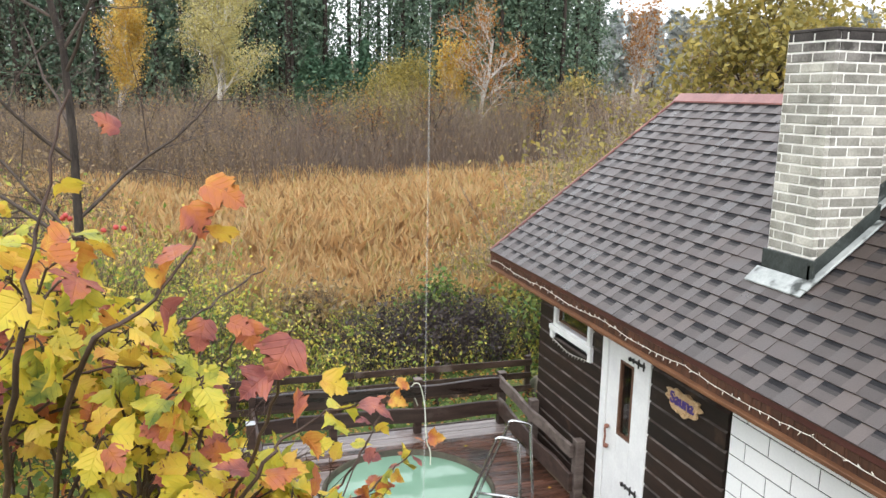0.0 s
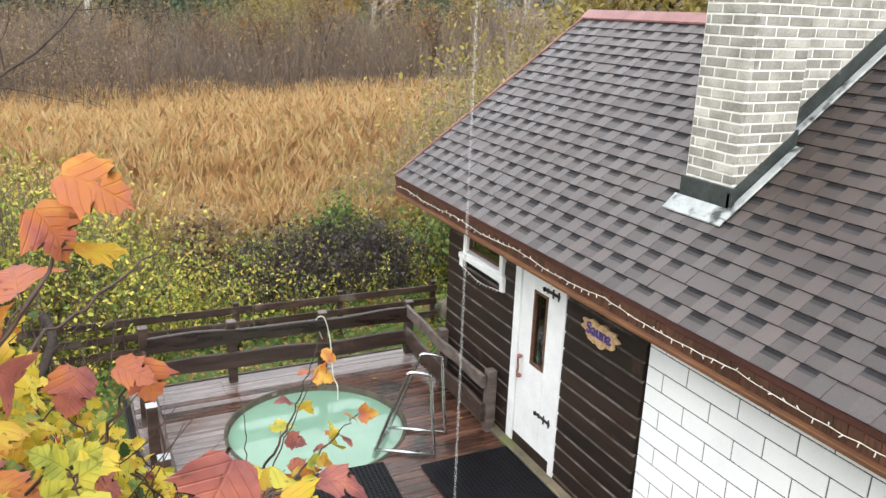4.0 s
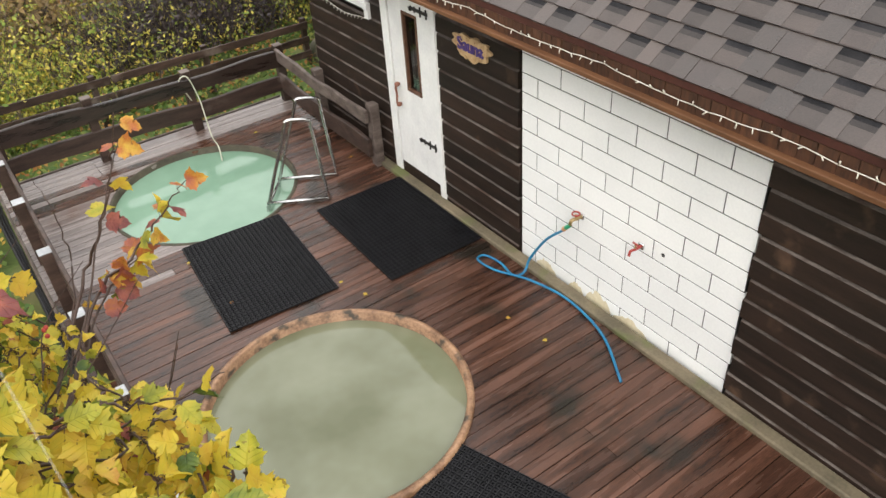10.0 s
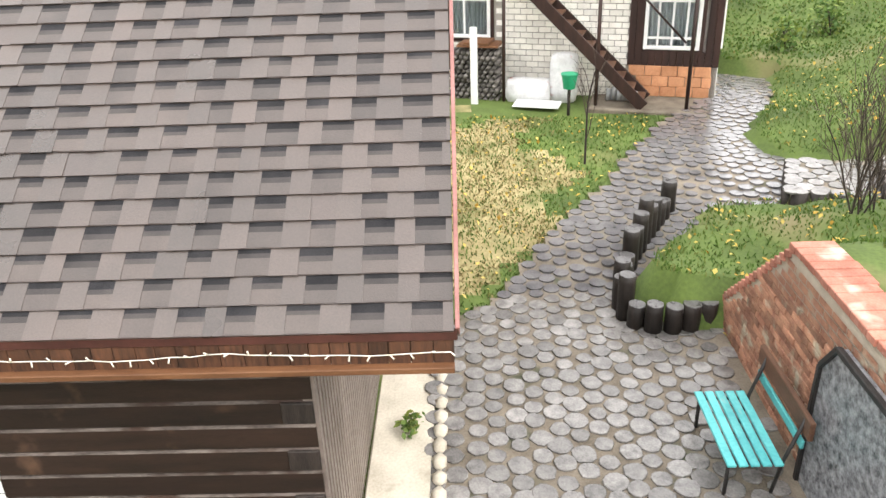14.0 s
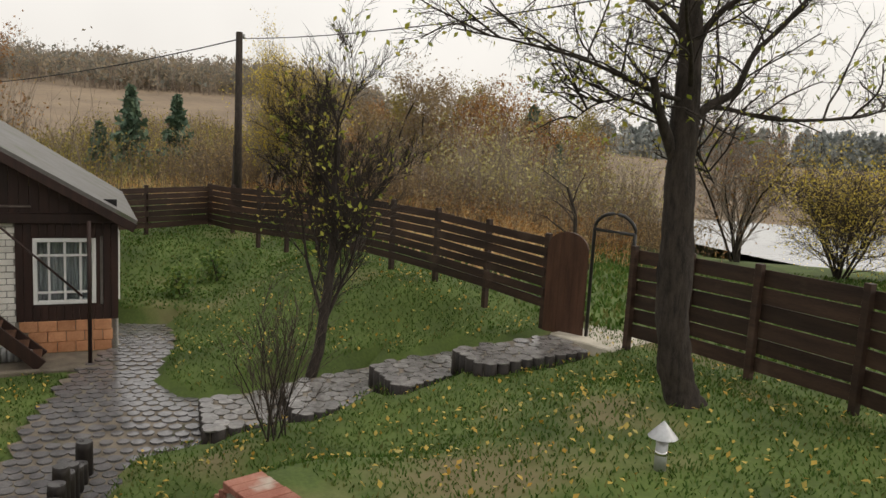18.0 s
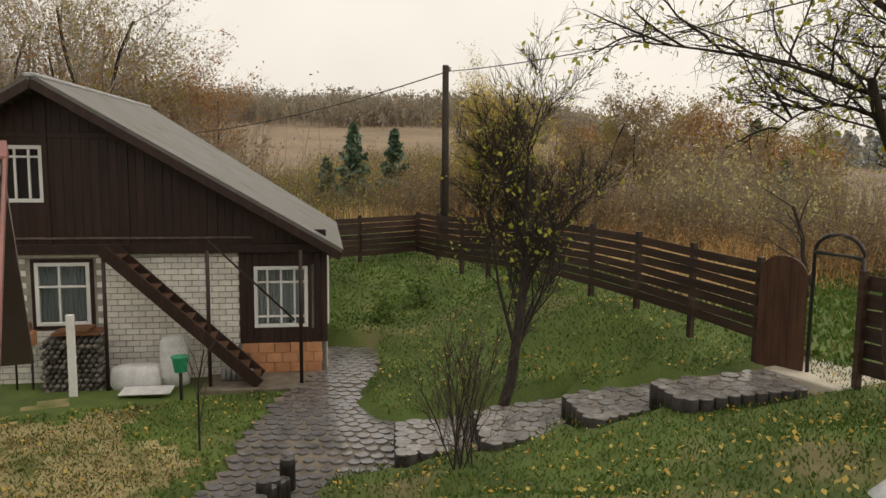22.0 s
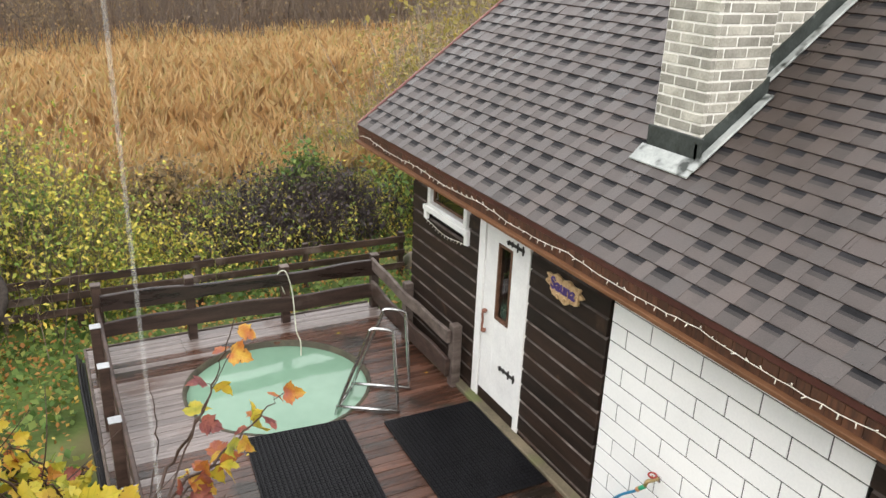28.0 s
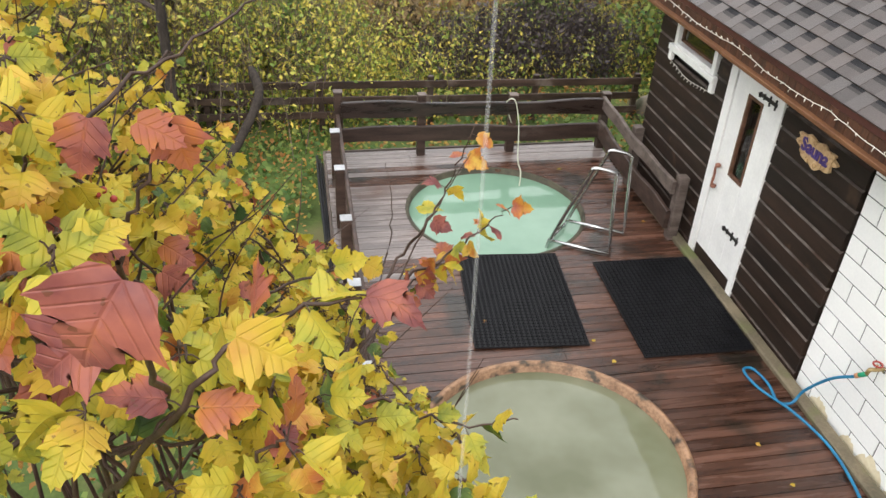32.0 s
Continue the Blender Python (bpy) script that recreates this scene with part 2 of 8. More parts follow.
M = dict(
    housebrick=mat("white_wall_brick", (0.70, 0.67, 0.61), (0.85, 0.82, 0.76), rough=0.85, scale=5, fine=60, bump=0.3, piece=0.10),
    shingle=mat("shingle", (0.035, 0.026, 0.022), (0.072, 0.053, 0.046), rough=0.48, scale=1.6, fine=90, bump=0.4, island=0.17, wet=0.22, spec=0.75),
    shingle_piece=mat("shingle_piece", (0.035, 0.026, 0.022), (0.072, 0.053, 0.046), rough=0.48, scale=1.6, fine=90, bump=0.4, piece=0.17, wet=0.22, spec=0.75),
    shingle_base=mat("shingle_base", (0.034, 0.024, 0.021), (0.069, 0.050, 0.044), rough=0.5, scale=1.6, fine=90, bump=0.4, wet=0.22, spec=0.75),
    shingle_low=mat("shingle_low", (0.10, 0.078, 0.075), (0.18, 0.14, 0.135), rough=0.75, scale=2, fine=110, bump=0.5, wet=0.2),
    # printed shadow bands: shade held in the granule colour, in three steps
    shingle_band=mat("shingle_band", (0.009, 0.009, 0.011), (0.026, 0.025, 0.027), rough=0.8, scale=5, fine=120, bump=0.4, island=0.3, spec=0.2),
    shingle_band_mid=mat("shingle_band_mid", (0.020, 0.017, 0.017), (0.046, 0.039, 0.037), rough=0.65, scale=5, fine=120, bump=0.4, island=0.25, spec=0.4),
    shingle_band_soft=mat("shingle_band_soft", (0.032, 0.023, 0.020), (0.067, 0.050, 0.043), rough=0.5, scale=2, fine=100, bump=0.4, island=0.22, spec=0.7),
    ridge=mat("painted_ridge", (0.17, 0.062, 0.055), (0.30, 0.135, 0.12), rough=0.38, scale=3, fine=40, bump=0.03, spec=0.5),
    fascia=mat("fascia", (0.045, 0.016, 0.013), (0.085, 0.03, 0.024), rough=0.45, scale=3, fine=30, bump=0.05),
    board=mat("stained_board", (0.008, 0.005, 0.003), (0.027, 0.014, 0.009), rough=0.6, scale=2.2, fine=30, bump=0.35, stretch=(6, 0.7, 6), piece=0.3, spots=((0.075, 0.042, 0.026), 3.0, 0.63), spec=0.35),
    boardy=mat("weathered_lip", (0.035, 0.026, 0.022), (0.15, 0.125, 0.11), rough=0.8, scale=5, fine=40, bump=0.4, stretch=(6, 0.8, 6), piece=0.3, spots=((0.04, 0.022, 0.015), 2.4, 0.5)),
    valance=mat("valance_board", (0.035, 0.016, 0.010), (0.10, 0.042, 0.022), rough=0.6, scale=8, fine=40, bump=0.3, stretch=(3, 4, 0.6), piece=0.3),
    lath=mat("pale_lath", (0.099, 0.041, 0.017), (0.182, 0.082, 0.036), rough=0.6, scale=4, fine=40, bump=0.25, stretch=(5, 0.7, 5), piece=0.1),
    block=mat("painted_block", (0.78, 0.79, 0.78), (0.88, 0.885, 0.87), rough=0.6, scale=1.2, fine=50, bump=0.06, piece=0.02, spec=0.35),
    joint=mat("dark_joint", (0.03, 0.03, 0.03), (0.07, 0.07, 0.065), rough=0.9, scale=9, fine=60),
    stain=mat("rust_stain", (0.55, 0.46, 0.28), (0.75, 0.68, 0.5), rough=0.8, scale=4, fine=30),
    white=mat("white_paint", (0.70, 0.70, 0.69), (0.83, 0.83, 0.81), rough=0.4, scale=3, fine=30, bump=0.08, spec=0.45),
    iron=mat("black_iron", (0.012, 0.011, 0.011), (0.03, 0.027, 0.026), rough=0.5, scale=10, fine=60, bump=0.2),
    deck=mat("deck_plank", (0.024, 0.011, 0.007), (0.125, 0.056, 0.035), rough=0.40, scale=1.8, fine=26, bump=0.45, stretch=(0.6, 7, 1), piece=0.38, spots=((0.022, 0.016, 0.011), 1.5, 0.54), wet=0.32, spec=0.5),
    deckgrey=mat("grey_plank", (0.12, 0.095, 0.085), (0.25, 0.21, 0.195), rough=0.38, scale=1.8, fine=26, bump=0.3, stretch=(0.6, 7, 1), piece=0.16, spots=((0.10, 0.055, 0.04), 0.9, 0.58), wet=0.3, spec=0.5),
    sillgreen=mat("mossy_sill", (0.10, 0.085, 0.055), (0.21, 0.17, 0.11), rough=0.7, scale=3, fine=40, bump=0.3, spots=((0.12, 0.13, 0.05), 2.5, 0.55)),
    rail=mat("dark_rail", (0.022, 0.013, 0.010), (0.075, 0.046, 0.036), rough=0.5, scale=2.5, fine=24, bump=0.4, stretch=(0.8, 3, 6), piece=0.25, spots=((0.14, 0.11, 0.095), 2.0, 0.6)),
    railwet=mat("wet_dark_rail", (0.010, 0.007, 0.006), (0.040, 0.025, 0.020), rough=0.42, scale=2.5, fine=24, bump=0.5, stretch=(0.8, 3, 6), piece=0.2, wet=0.2),
    railgrey=mat("grey_rail", (0.07, 0.05, 0.042), (0.19, 0.15, 0.13), rough=0.6, scale=2.5, fine=24, bump=0.4, stretch=(0.8, 3, 6), piece=0.2),
    fence=mat("fence_board", (0.020, 0.010, 0.007), (0.06, 0.033, 0.022), rough=0.6, scale=1.5, fine=20, bump=0.35, stretch=(0.7, 0.7, 6), piece=0.3, spots=((0.085, 0.055, 0.04), 1.3, 0.6)),
    gate=mat("gate_board", (0.05, 0.022, 0.013), (0.105, 0.05, 0.03), rough=0.5, scale=2, fine=20, bump=0.25, stretch=(5, 5, 0.6), piece=0.15),
    rubber=mat("rubber", (0.004, 0.004, 0.005), (0.011, 0.011, 0.013), rough=0.45, scale=6, fine=60, bump=0.2, spec=0.28),
    steel=mat("steel", (0.5, 0.5, 0.5), (0.68, 0.68, 0.67), rough=0.22, scale=4, fine=30, bump=0.02, metal=1.0),
    galvan=mat("galvanised", (0.32, 0.33, 0.34), (0.52, 0.53, 0.54), rough=0.5, scale=3, fine=25, bump=0.08, metal=0.6),
    rim=mat("copper_rim", (0.13, 0.065, 0.034), (0.40, 0.235, 0.135), rough=0.5, scale=5, fine=40, bump=0.4, spots=((0.045, 0.034, 0.022), 7, 0.54)),
    rimdark=mat("mossy_rim", (0.03, 0.028, 0.018), (0.09, 0.08, 0.05), rough=0.7, scale=6, fine=40, bump=0.6),
    water1=watermat("green_water", (0.165, 0.285, 0.20), (0.215, 0.345, 0.25), scale=0.8),
    water2=watermat("murky_water", (0.105, 0.113, 0.055), (0.275, 0.288, 0.205), scale=0.42, haze=1.6),
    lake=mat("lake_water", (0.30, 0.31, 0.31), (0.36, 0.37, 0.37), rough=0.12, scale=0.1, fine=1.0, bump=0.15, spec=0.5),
    brickw=mat("silicate_brick", (0.23, 0.22, 0.185), (0.46, 0.44, 0.385), rough=0.85, scale=5, fine=60, bump=0.35, piece=0.30, island=0.0),
    brickj=mat("silicate_joined", (0.68, 0.66, 0.61), (0.84, 0.82, 0.77), rough=0.85, scale=5, fine=60, bump=0.3, island=0.12),
    greymortar=mat("grey_mortar", (0.26, 0.24, 0.21), (0.40, 0.37, 0.33), rough=0.9, scale=8, fine=60, bump=0.4),
    mortar=mat("mortar", (0.670, 0.646, 0.595), (0.828, 0.828, 0.777), rough=0.9, scale=8, fine=60, bump=0.4),
    sootbrick=mat("smoked_brick", (0.080, 0.072, 0.064), (0.264, 0.248, 0.224), rough=0.88, scale=3, fine=50, bump=0.35, piece=0.3, spots=((0.05, 0.045, 0.04), 5, 0.52)),
    soot=mat("soot", (0.025, 0.022, 0.02), (0.075, 0.065, 0.06), rough=0.9, scale=6, fine=50, bump=0.4),
    flash=mat("grey_flashing", (0.30, 0.32, 0.31), (0.47, 0.49, 0.47), rough=0.5, scale=6, fine=40, bump=0.2, metal=0.2, spots=((0.05, 0.055, 0.05), 5, 0.55)),
    bitumen=mat("bitumen", (0.02, 0.024, 0.022), (0.055, 0.065, 0.06), rough=0.55, scale=6, fine=40, bump=0.6, spots=((0.25, 0.27, 0.26), 7, 0.64)),
    redbrick=mat("red_brick", (0.20, 0.085, 0.055), (0.46, 0.25, 0.16), rough=0.85, scale=7, fine=60, bump=0.4, piece=0.45, spots=((0.42, 0.36, 0.27), 5.5, 0.56)),
    redmortar=mat("sandy_mortar", (0.42, 0.37, 0.29), (0.55, 0.49, 0.4), rough=0.9, scale=8, fine=60, bump=0.4),
    capbrick=mat("cap_brick", (0.30, 0.105, 0.07), (0.46, 0.215, 0.155), rough=0.8, scale=4, fine=50, bump=0.3, piece=0.2, spots=((0.52, 0.44, 0.37), 2.2, 0.60)),
    # mottled slab; its pale end also carries wet reflections as colour
    slab=mat("dark_slab", (0.035, 0.038, 0.042), (0.36, 0.37, 0.39), rough=0.4, scale=14, fine=55, bump=0.4),
    teal=mat("teal_paint", (0.05, 0.34, 0.36), (0.12, 0.50, 0.50), rough=0.5, scale=5, fine=40, bump=0.2, piece=0.12, spots=((0.3, 0.36, 0.33), 6, 0.66)),
    brown=mat("brown_plank", (0.07, 0.032, 0.018), (0.15, 0.075, 0.045), rough=0.6, scale=3, fine=30, bump=0.3, stretch=(0.8, 4, 4)),
    log=mat("tarred_log", (0.010, 0.008, 0.007), (0.032, 0.024, 0.02), rough=0.6, scale=5, fine=40, bump=0.7, stretch=(4, 4, 0.6), piece=0.3),
    logend=mat("log_end", (0.045, 0.042, 0.042), (0.15, 0.145, 0.145), rough=0.45, scale=12, fine=60, bump=0.4, piece=0.2, wet=0.2),
    disc=mat("wood_disc", (0.102, 0.096, 0.093), (0.245, 0.232, 0.221), rough=0.26, scale=9, fine=50, bump=0.5, piece=0.28, wet=0.25, spec=0.5),
    disc_far=mat("stone_slab", (0.102, 0.099, 0.104), (0.238, 0.228, 0.230), rough=0.15, scale=4, fine=40, bump=0.35, piece=0.22, island=0.0, wet=0.2, spec=0.5),
    grit=mat("sandy_grit", (0.098, 0.081, 0.060), (0.215, 0.180, 0.139), rough=0.85, scale=4, fine=45, bump=0.7, spots=((0.05, 0.055, 0.03), 2.0, 0.58)),
    concrete=mat("concrete", (0.40, 0.36, 0.29), (0.60, 0.55, 0.46), rough=0.8, scale=2.5, fine=40, bump=0.3, spots=((0.26, 0.23, 0.17), 2, 0.6)),
    tin=mat("ribbed_sheet", (0.12, 0.095, 0.085), (0.24, 0.20, 0.18), rough=0.5, scale=2, fine=30, bump=0.2, stretch=(1, 1, 0.5)),
    dryturf=mat("dry_turf", (0.180, 0.146, 0.060), (0.377, 0.318, 0.162), rough=0.9, scale=1.1, fine=20, bump=0.9, spots=((0.09, 0.11, 0.03), 0.8, 0.52)),
    farfield=mat("far_field", (0.162, 0.119, 0.081), (0.281, 0.210, 0.140), rough=0.95, scale=0.05, fine=0.6, bump=0.4),
    grass=mat("turf", (0.045, 0.070, 0.015), (0.11, 0.16, 0.034), rough=0.9, scale=0.9, fine=22, bump=0.9, spots=((0.17, 0.145, 0.07), 0.45, 0.58)),
    earth=mat("reed_ground", (0.255, 0.173, 0.090), (0.450, 0.330, 0.180), rough=0.95, scale=0.5, fine=9, bump=0.6),
    housewood=mat("house_boards", (0.018, 0.008, 0.006), (0.042, 0.018, 0.013), rough=0.55, scale=2, fine=24, bump=0.2, stretch=(5, 5, 0.6), piece=0.15),
    slate=mat("house_roof", (0.081, 0.077, 0.071), (0.149, 0.143, 0.130), rough=0.6, scale=1.5, fine=20, bump=0.3, wet=0.15, spots=((0.10, 0.11, 0.07), 1.5, 0.58)),
    curtain=mat("curtain", (0.30, 0.33, 0.33), (0.52, 0.55, 0.55), rough=0.9, scale=3, fine=20, stretch=(1, 9, 0.3)),
    dark=mat("dark_room", (0.006, 0.006, 0.007), (0.014, 0.013, 0.013), rough=0.8, scale=2, fine=10),
    orange=mat("orange_block", (0.42, 0.18, 0.085), (0.60, 0.30, 0.16), rough=0.8, scale=4, fine=30, bump=0.2, piece=0.12),
    sack=mat("white_sack", (0.55, 0.55, 0.55), (0.76, 0.76, 0.76), rough=0.5, scale=6, fine=30, bump=0.5, spots=((0.42, 0.10, 0.08), 4.0, 0.66)),
    bucket=mat("green_plastic", (0.01, 0.22, 0.10), (0.02, 0.32, 0.16), rough=0.4, scale=4, fine=20, bump=0.02),
    firewood=mat("grey_firewood", (0.06, 0.055, 0.05), (0.22, 0.20, 0.185), rough=0.85, scale=12, fine=50, bump=0.5, piece=0.3, island=0.3),
    bark=mat("bark", (0.016, 0.012, 0.010), (0.058, 0.045, 0.036), rough=0.9, scale=7, fine=40, bump=1.0, stretch=(3, 3, 0.7)),
    twig=mat("twig", (0.045, 0.032, 0.025), (0.10, 0.075, 0.06), rough=0.8, scale=6, fine=30, bump=0.2),
    palewood=mat("grey_limb", (0.190, 0.155, 0.129), (0.414, 0.353, 0.301), rough=0.85, scale=3, fine=20, bump=0.2),
    twigred=mat("shrub_twig", (0.033, 0.018, 0.012), (0.083, 0.047, 0.033), rough=0.55, scale=20, fine=90, bump=0.3),
    birchbark=mat("birch_bark", (0.35, 0.33, 0.30), (0.70, 0.68, 0.64), rough=0.8, scale=3, fine=20, bump=0.3, spots=((0.05, 0.045, 0.04), 4, 0.6)),
    hoseblue=mat("blue_hose", (0.01, 0.13, 0.27), (0.02, 0.22, 0.40), rough=0.4, scale=6, fine=40, bump=0.03),
    hosewhite=mat("white_hose", (0.42, 0.43, 0.33), (0.58, 0.59, 0.48), rough=0.4, scale=6, fine=40, bump=0.03),
    red=mat("red_paint", (0.30, 0.03, 0.02), (0.42, 0.06, 0.05), rough=0.45, scale=20, fine=60, bump=0.1),
    brass=mat("brass", (0.32, 0.23, 0.10), (0.50, 0.38, 0.2), rough=0.35, scale=20, fine=60, bump=0.1, metal=0.9),
    rose=mat("rusty_handle", (0.16, 0.06, 0.035), (0.28, 0.12, 0.08), rough=0.5, scale=20, fine=60, bump=0.2),
    signwood=mat("carved_pine", (0.42, 0.27, 0.13), (0.62, 0.44, 0.25), rough=0.6, scale=9, fine=50, bump=0.2),
    signblue=mat("violet_paint", (0.05, 0.03, 0.14), (0.10, 0.06, 0.24), rough=0.5, scale=20, fine=60, bump=0.1),
    cable=mat("white_cable", (0.62, 0.60, 0.52), (0.75, 0.73, 0.66), rough=0.45, scale=20, fine=60, bump=0.0),
    wire=mat("dark_wire", (0.02, 0.02, 0.02), (0.04, 0.04, 0.04), rough=0.6, scale=5, fine=20, bump=0.0),
    pane=glassmat("pane"),
    cordclear=veil("clear_cord", 0.10),
)
L = dict(
    lawn=leafmat("grass_blade", [(0.045, 0.095, 0.014), (0.070, 0.145, 0.022), (0.11, 0.185, 0.034), (0.21, 0.20, 0.065)]),
    reed=leafmat("reed_blade", [(0.475, 0.297, 0.151), (0.734, 0.470, 0.224), (0.864, 0.605, 0.302), (0.900, 0.706, 0.403), (0.691, 0.560, 0.224)], through_light=0.45),
    brush=leafmat("brush_twig", [(0.203, 0.162, 0.135), (0.284, 0.230, 0.189), (0.378, 0.317, 0.257), (0.459, 0.378, 0.284)], through_light=0.15),
    alder=leafmat("alder_twig", [(0.111, 0.086, 0.073), (0.156, 0.121, 0.099), (0.215, 0.166, 0.130), (0.273, 0.208, 0.143)], through_light=0.1),
    bramble=leafmat("bramble_twig", [(0.035, 0.028, 0.03), (0.06, 0.048, 0.048), (0.10, 0.075, 0.065)], through_light=0.1),
    brushleaf=leafmat("brush_leaf", [(0.211, 0.154, 0.097), (0.276, 0.203, 0.114), (0.341, 0.251, 0.126), (0.406, 0.268, 0.114)]),
    pine=leafmat("pine_needle", [(0.072, 0.123, 0.084), (0.116, 0.181, 0.119), (0.167, 0.225, 0.142)], through_light=0.15),
    spruce=leafmat("young_pine", [(0.05, 0.11, 0.065), (0.075, 0.145, 0.085), (0.11, 0.18, 0.105)], through_light=0.2),
    yellow=leafmat("yellow_leaf", [(0.432, 0.240, 0.036), (0.576, 0.372, 0.072), (0.660, 0.480, 0.120), (0.504, 0.432, 0.144)]),
    willow=leafmat("willow_leaf", [(0.448, 0.358, 0.083), (0.635, 0.501, 0.097), (0.822, 0.643, 0.117), (0.900, 0.750, 0.152)]),
    pale=leafmat("pale_leaf", [(0.360, 0.312, 0.108), (0.504, 0.444, 0.168), (0.600, 0.540, 0.240), (0.528, 0.504, 0.288)]),
    rust=leafmat("rust_leaf", [(0.26, 0.11, 0.03), (0.38, 0.18, 0.05), (0.46, 0.26, 0.08)]),
    olive=leafmat("olive_leaf", [(0.19, 0.17, 0.06), (0.28, 0.24, 0.075), (0.38, 0.31, 0.085), (0.44, 0.33, 0.08)]),
    lime=leafmat("lime_leaf", [(0.175, 0.230, 0.035), (0.300, 0.345, 0.050), (0.450, 0.437, 0.070), (0.550, 0.460, 0.090)]),
    weed=leafmat("weed_leaf", [(0.140, 0.229, 0.044), (0.266, 0.351, 0.067), (0.438, 0.458, 0.090), (0.688, 0.580, 0.120), (0.900, 0.701, 0.134)]),
    green=leafmat("green_leaf", [(0.06, 0.12, 0.03), (0.10, 0.18, 0.04), (0.17, 0.24, 0.055), (0.28, 0.30, 0.07)]),
    shrub=leafmat("shrub_leaf", [(0.14, 0.22, 0.03), (0.40, 0.43, 0.05), (0.60, 0.50, 0.06), (0.64, 0.52, 0.08), (0.62, 0.42, 0.07), (0.60, 0.20, 0.06), (0.44, 0.13, 0.11)], rough=0.45, through_light=0.5, grain=True),
    shrubone=leafmat("shrub_leaf_single", [(0.14, 0.22, 0.03), (0.40, 0.43, 0.05), (0.60, 0.50, 0.06), (0.64, 0.52, 0.08), (0.62, 0.42, 0.07), (0.60, 0.20, 0.06), (0.44, 0.13, 0.11)], rough=0.45, through_light=0.5, per="object", grain=True),
    straw=leafmat("straw_blade", [(0.240, 0.185, 0.082), (0.320, 0.252, 0.115), (0.384, 0.311, 0.156), (0.208, 0.202, 0.074)]),
    # distant woods: aerial haze is put into these pale leaf colours
    hazefir=leafmat("hazed_fir", [(0.308, 0.341, 0.341), (0.363, 0.391, 0.380), (0.407, 0.424, 0.391)], through_light=0.15),
    hill=leafmat("hazed_hill_leaf", [(0.189, 0.203, 0.176), (0.257, 0.243, 0.196), (0.338, 0.284, 0.209), (0.405, 0.311, 0.189)]),
)


# ---- building helpers ----
def part(name, bm, material, parent=None, label="", smooth=False):
    """Links a bmesh as one mesh object under a thing or a part."""
    me = bpy.data.meshes.new(name)
    bm.to_mesh(me)
    bm.free()
    me.materials.append(material)
    if smooth:
        me.shade_smooth()
    ob = new(name, me)
    ob.parent = parent
    if label:
        tagged(ob, label)
    return ob


def flat(name, verts, faces, material, parent=None, smooth=False):
    me = bpy.data.meshes.new(name)
    me.from_pydata([tuple(v) for v in verts], [], faces)
    me.materials.append(material)
    if smooth:
        me.shade_smooth()
    ob = new(name, me)
    ob.parent = parent
    return ob


def bulk(name, verts, faces, material, parent=None):
    """A large mesh from arrays: verts n x 3, faces m x k."""
    me = bpy.data.meshes.new(name)
    verts, faces = np.asarray(verts, np.float32), np.asarray(faces, np.int32)
    k = faces.shape[1]
    me.vertices.add(len(verts))
    me.vertices.foreach_set("co", verts.ravel())
    me.loops.add(faces.size)
    me.loops.foreach_set("vertex_index", faces.ravel())
    me.polygons.add(len(faces))
    me.polygons.foreach_set("loop_start", np.arange(0, faces.size, k, dtype=np.int32))
    me.update(calc_edges=True)
    me.materials.append(material)
    ob = new(name, me)
    ob.parent = parent
    return ob


def group(name, label, category, kind="", where=(0, 0, 0), group_name=""):
    ob = new(name)
    ob.location = where
    ob.empty_display_size = 0.1
    return tagged(ob, label, category, group_name, kind)


def brick(x0, x1, y0, y1, z0, z1, b=0.0, bm=None):
    """A box as a bmesh, its edges rounded by b."""
    bm = bm or bmesh.new()
    vs = [bm.verts.new(c) for c in ((x0, y0, z0), (x1, y0, z0), (x1, y1, z0), (x0, y1, z0), (x0, y0, z1), (x1, y0, z1), (x1, y1, z1), (x0, y1, z1))]
    fs = [bm.faces.new([vs[i] for i in f]) for f in ((3, 2, 1, 0), (4, 5, 6, 7), (0, 1, 5, 4), (1, 2, 6, 5), (2, 3, 7, 6), (3, 0, 4, 7))]
    if b:
        bmesh.ops.bevel(bm, geom=list({e for f in fs for e in f.edges}), offset=b, segments=1, affect="EDGES")
    return bm


def beam(a, b, w, h, up=(0, 0, 1), bev=0.006, bm=None):
    """A straight bar of width w and height h from a to b."""
    a, b = Vector(a), Vector(b)
    d = (b - a)
    n = d.length
    d.normalize()
    s = d.cross(Vector(up)).normalized()
    u = s.cross(d)
    out = brick(-w / 2, w / 2, 0, n, -h / 2, h / 2, bev)
    m = Matrix((s, d, u)).transposed().to_4x4()
    m.translation = a
    out.transform(m)
    return out


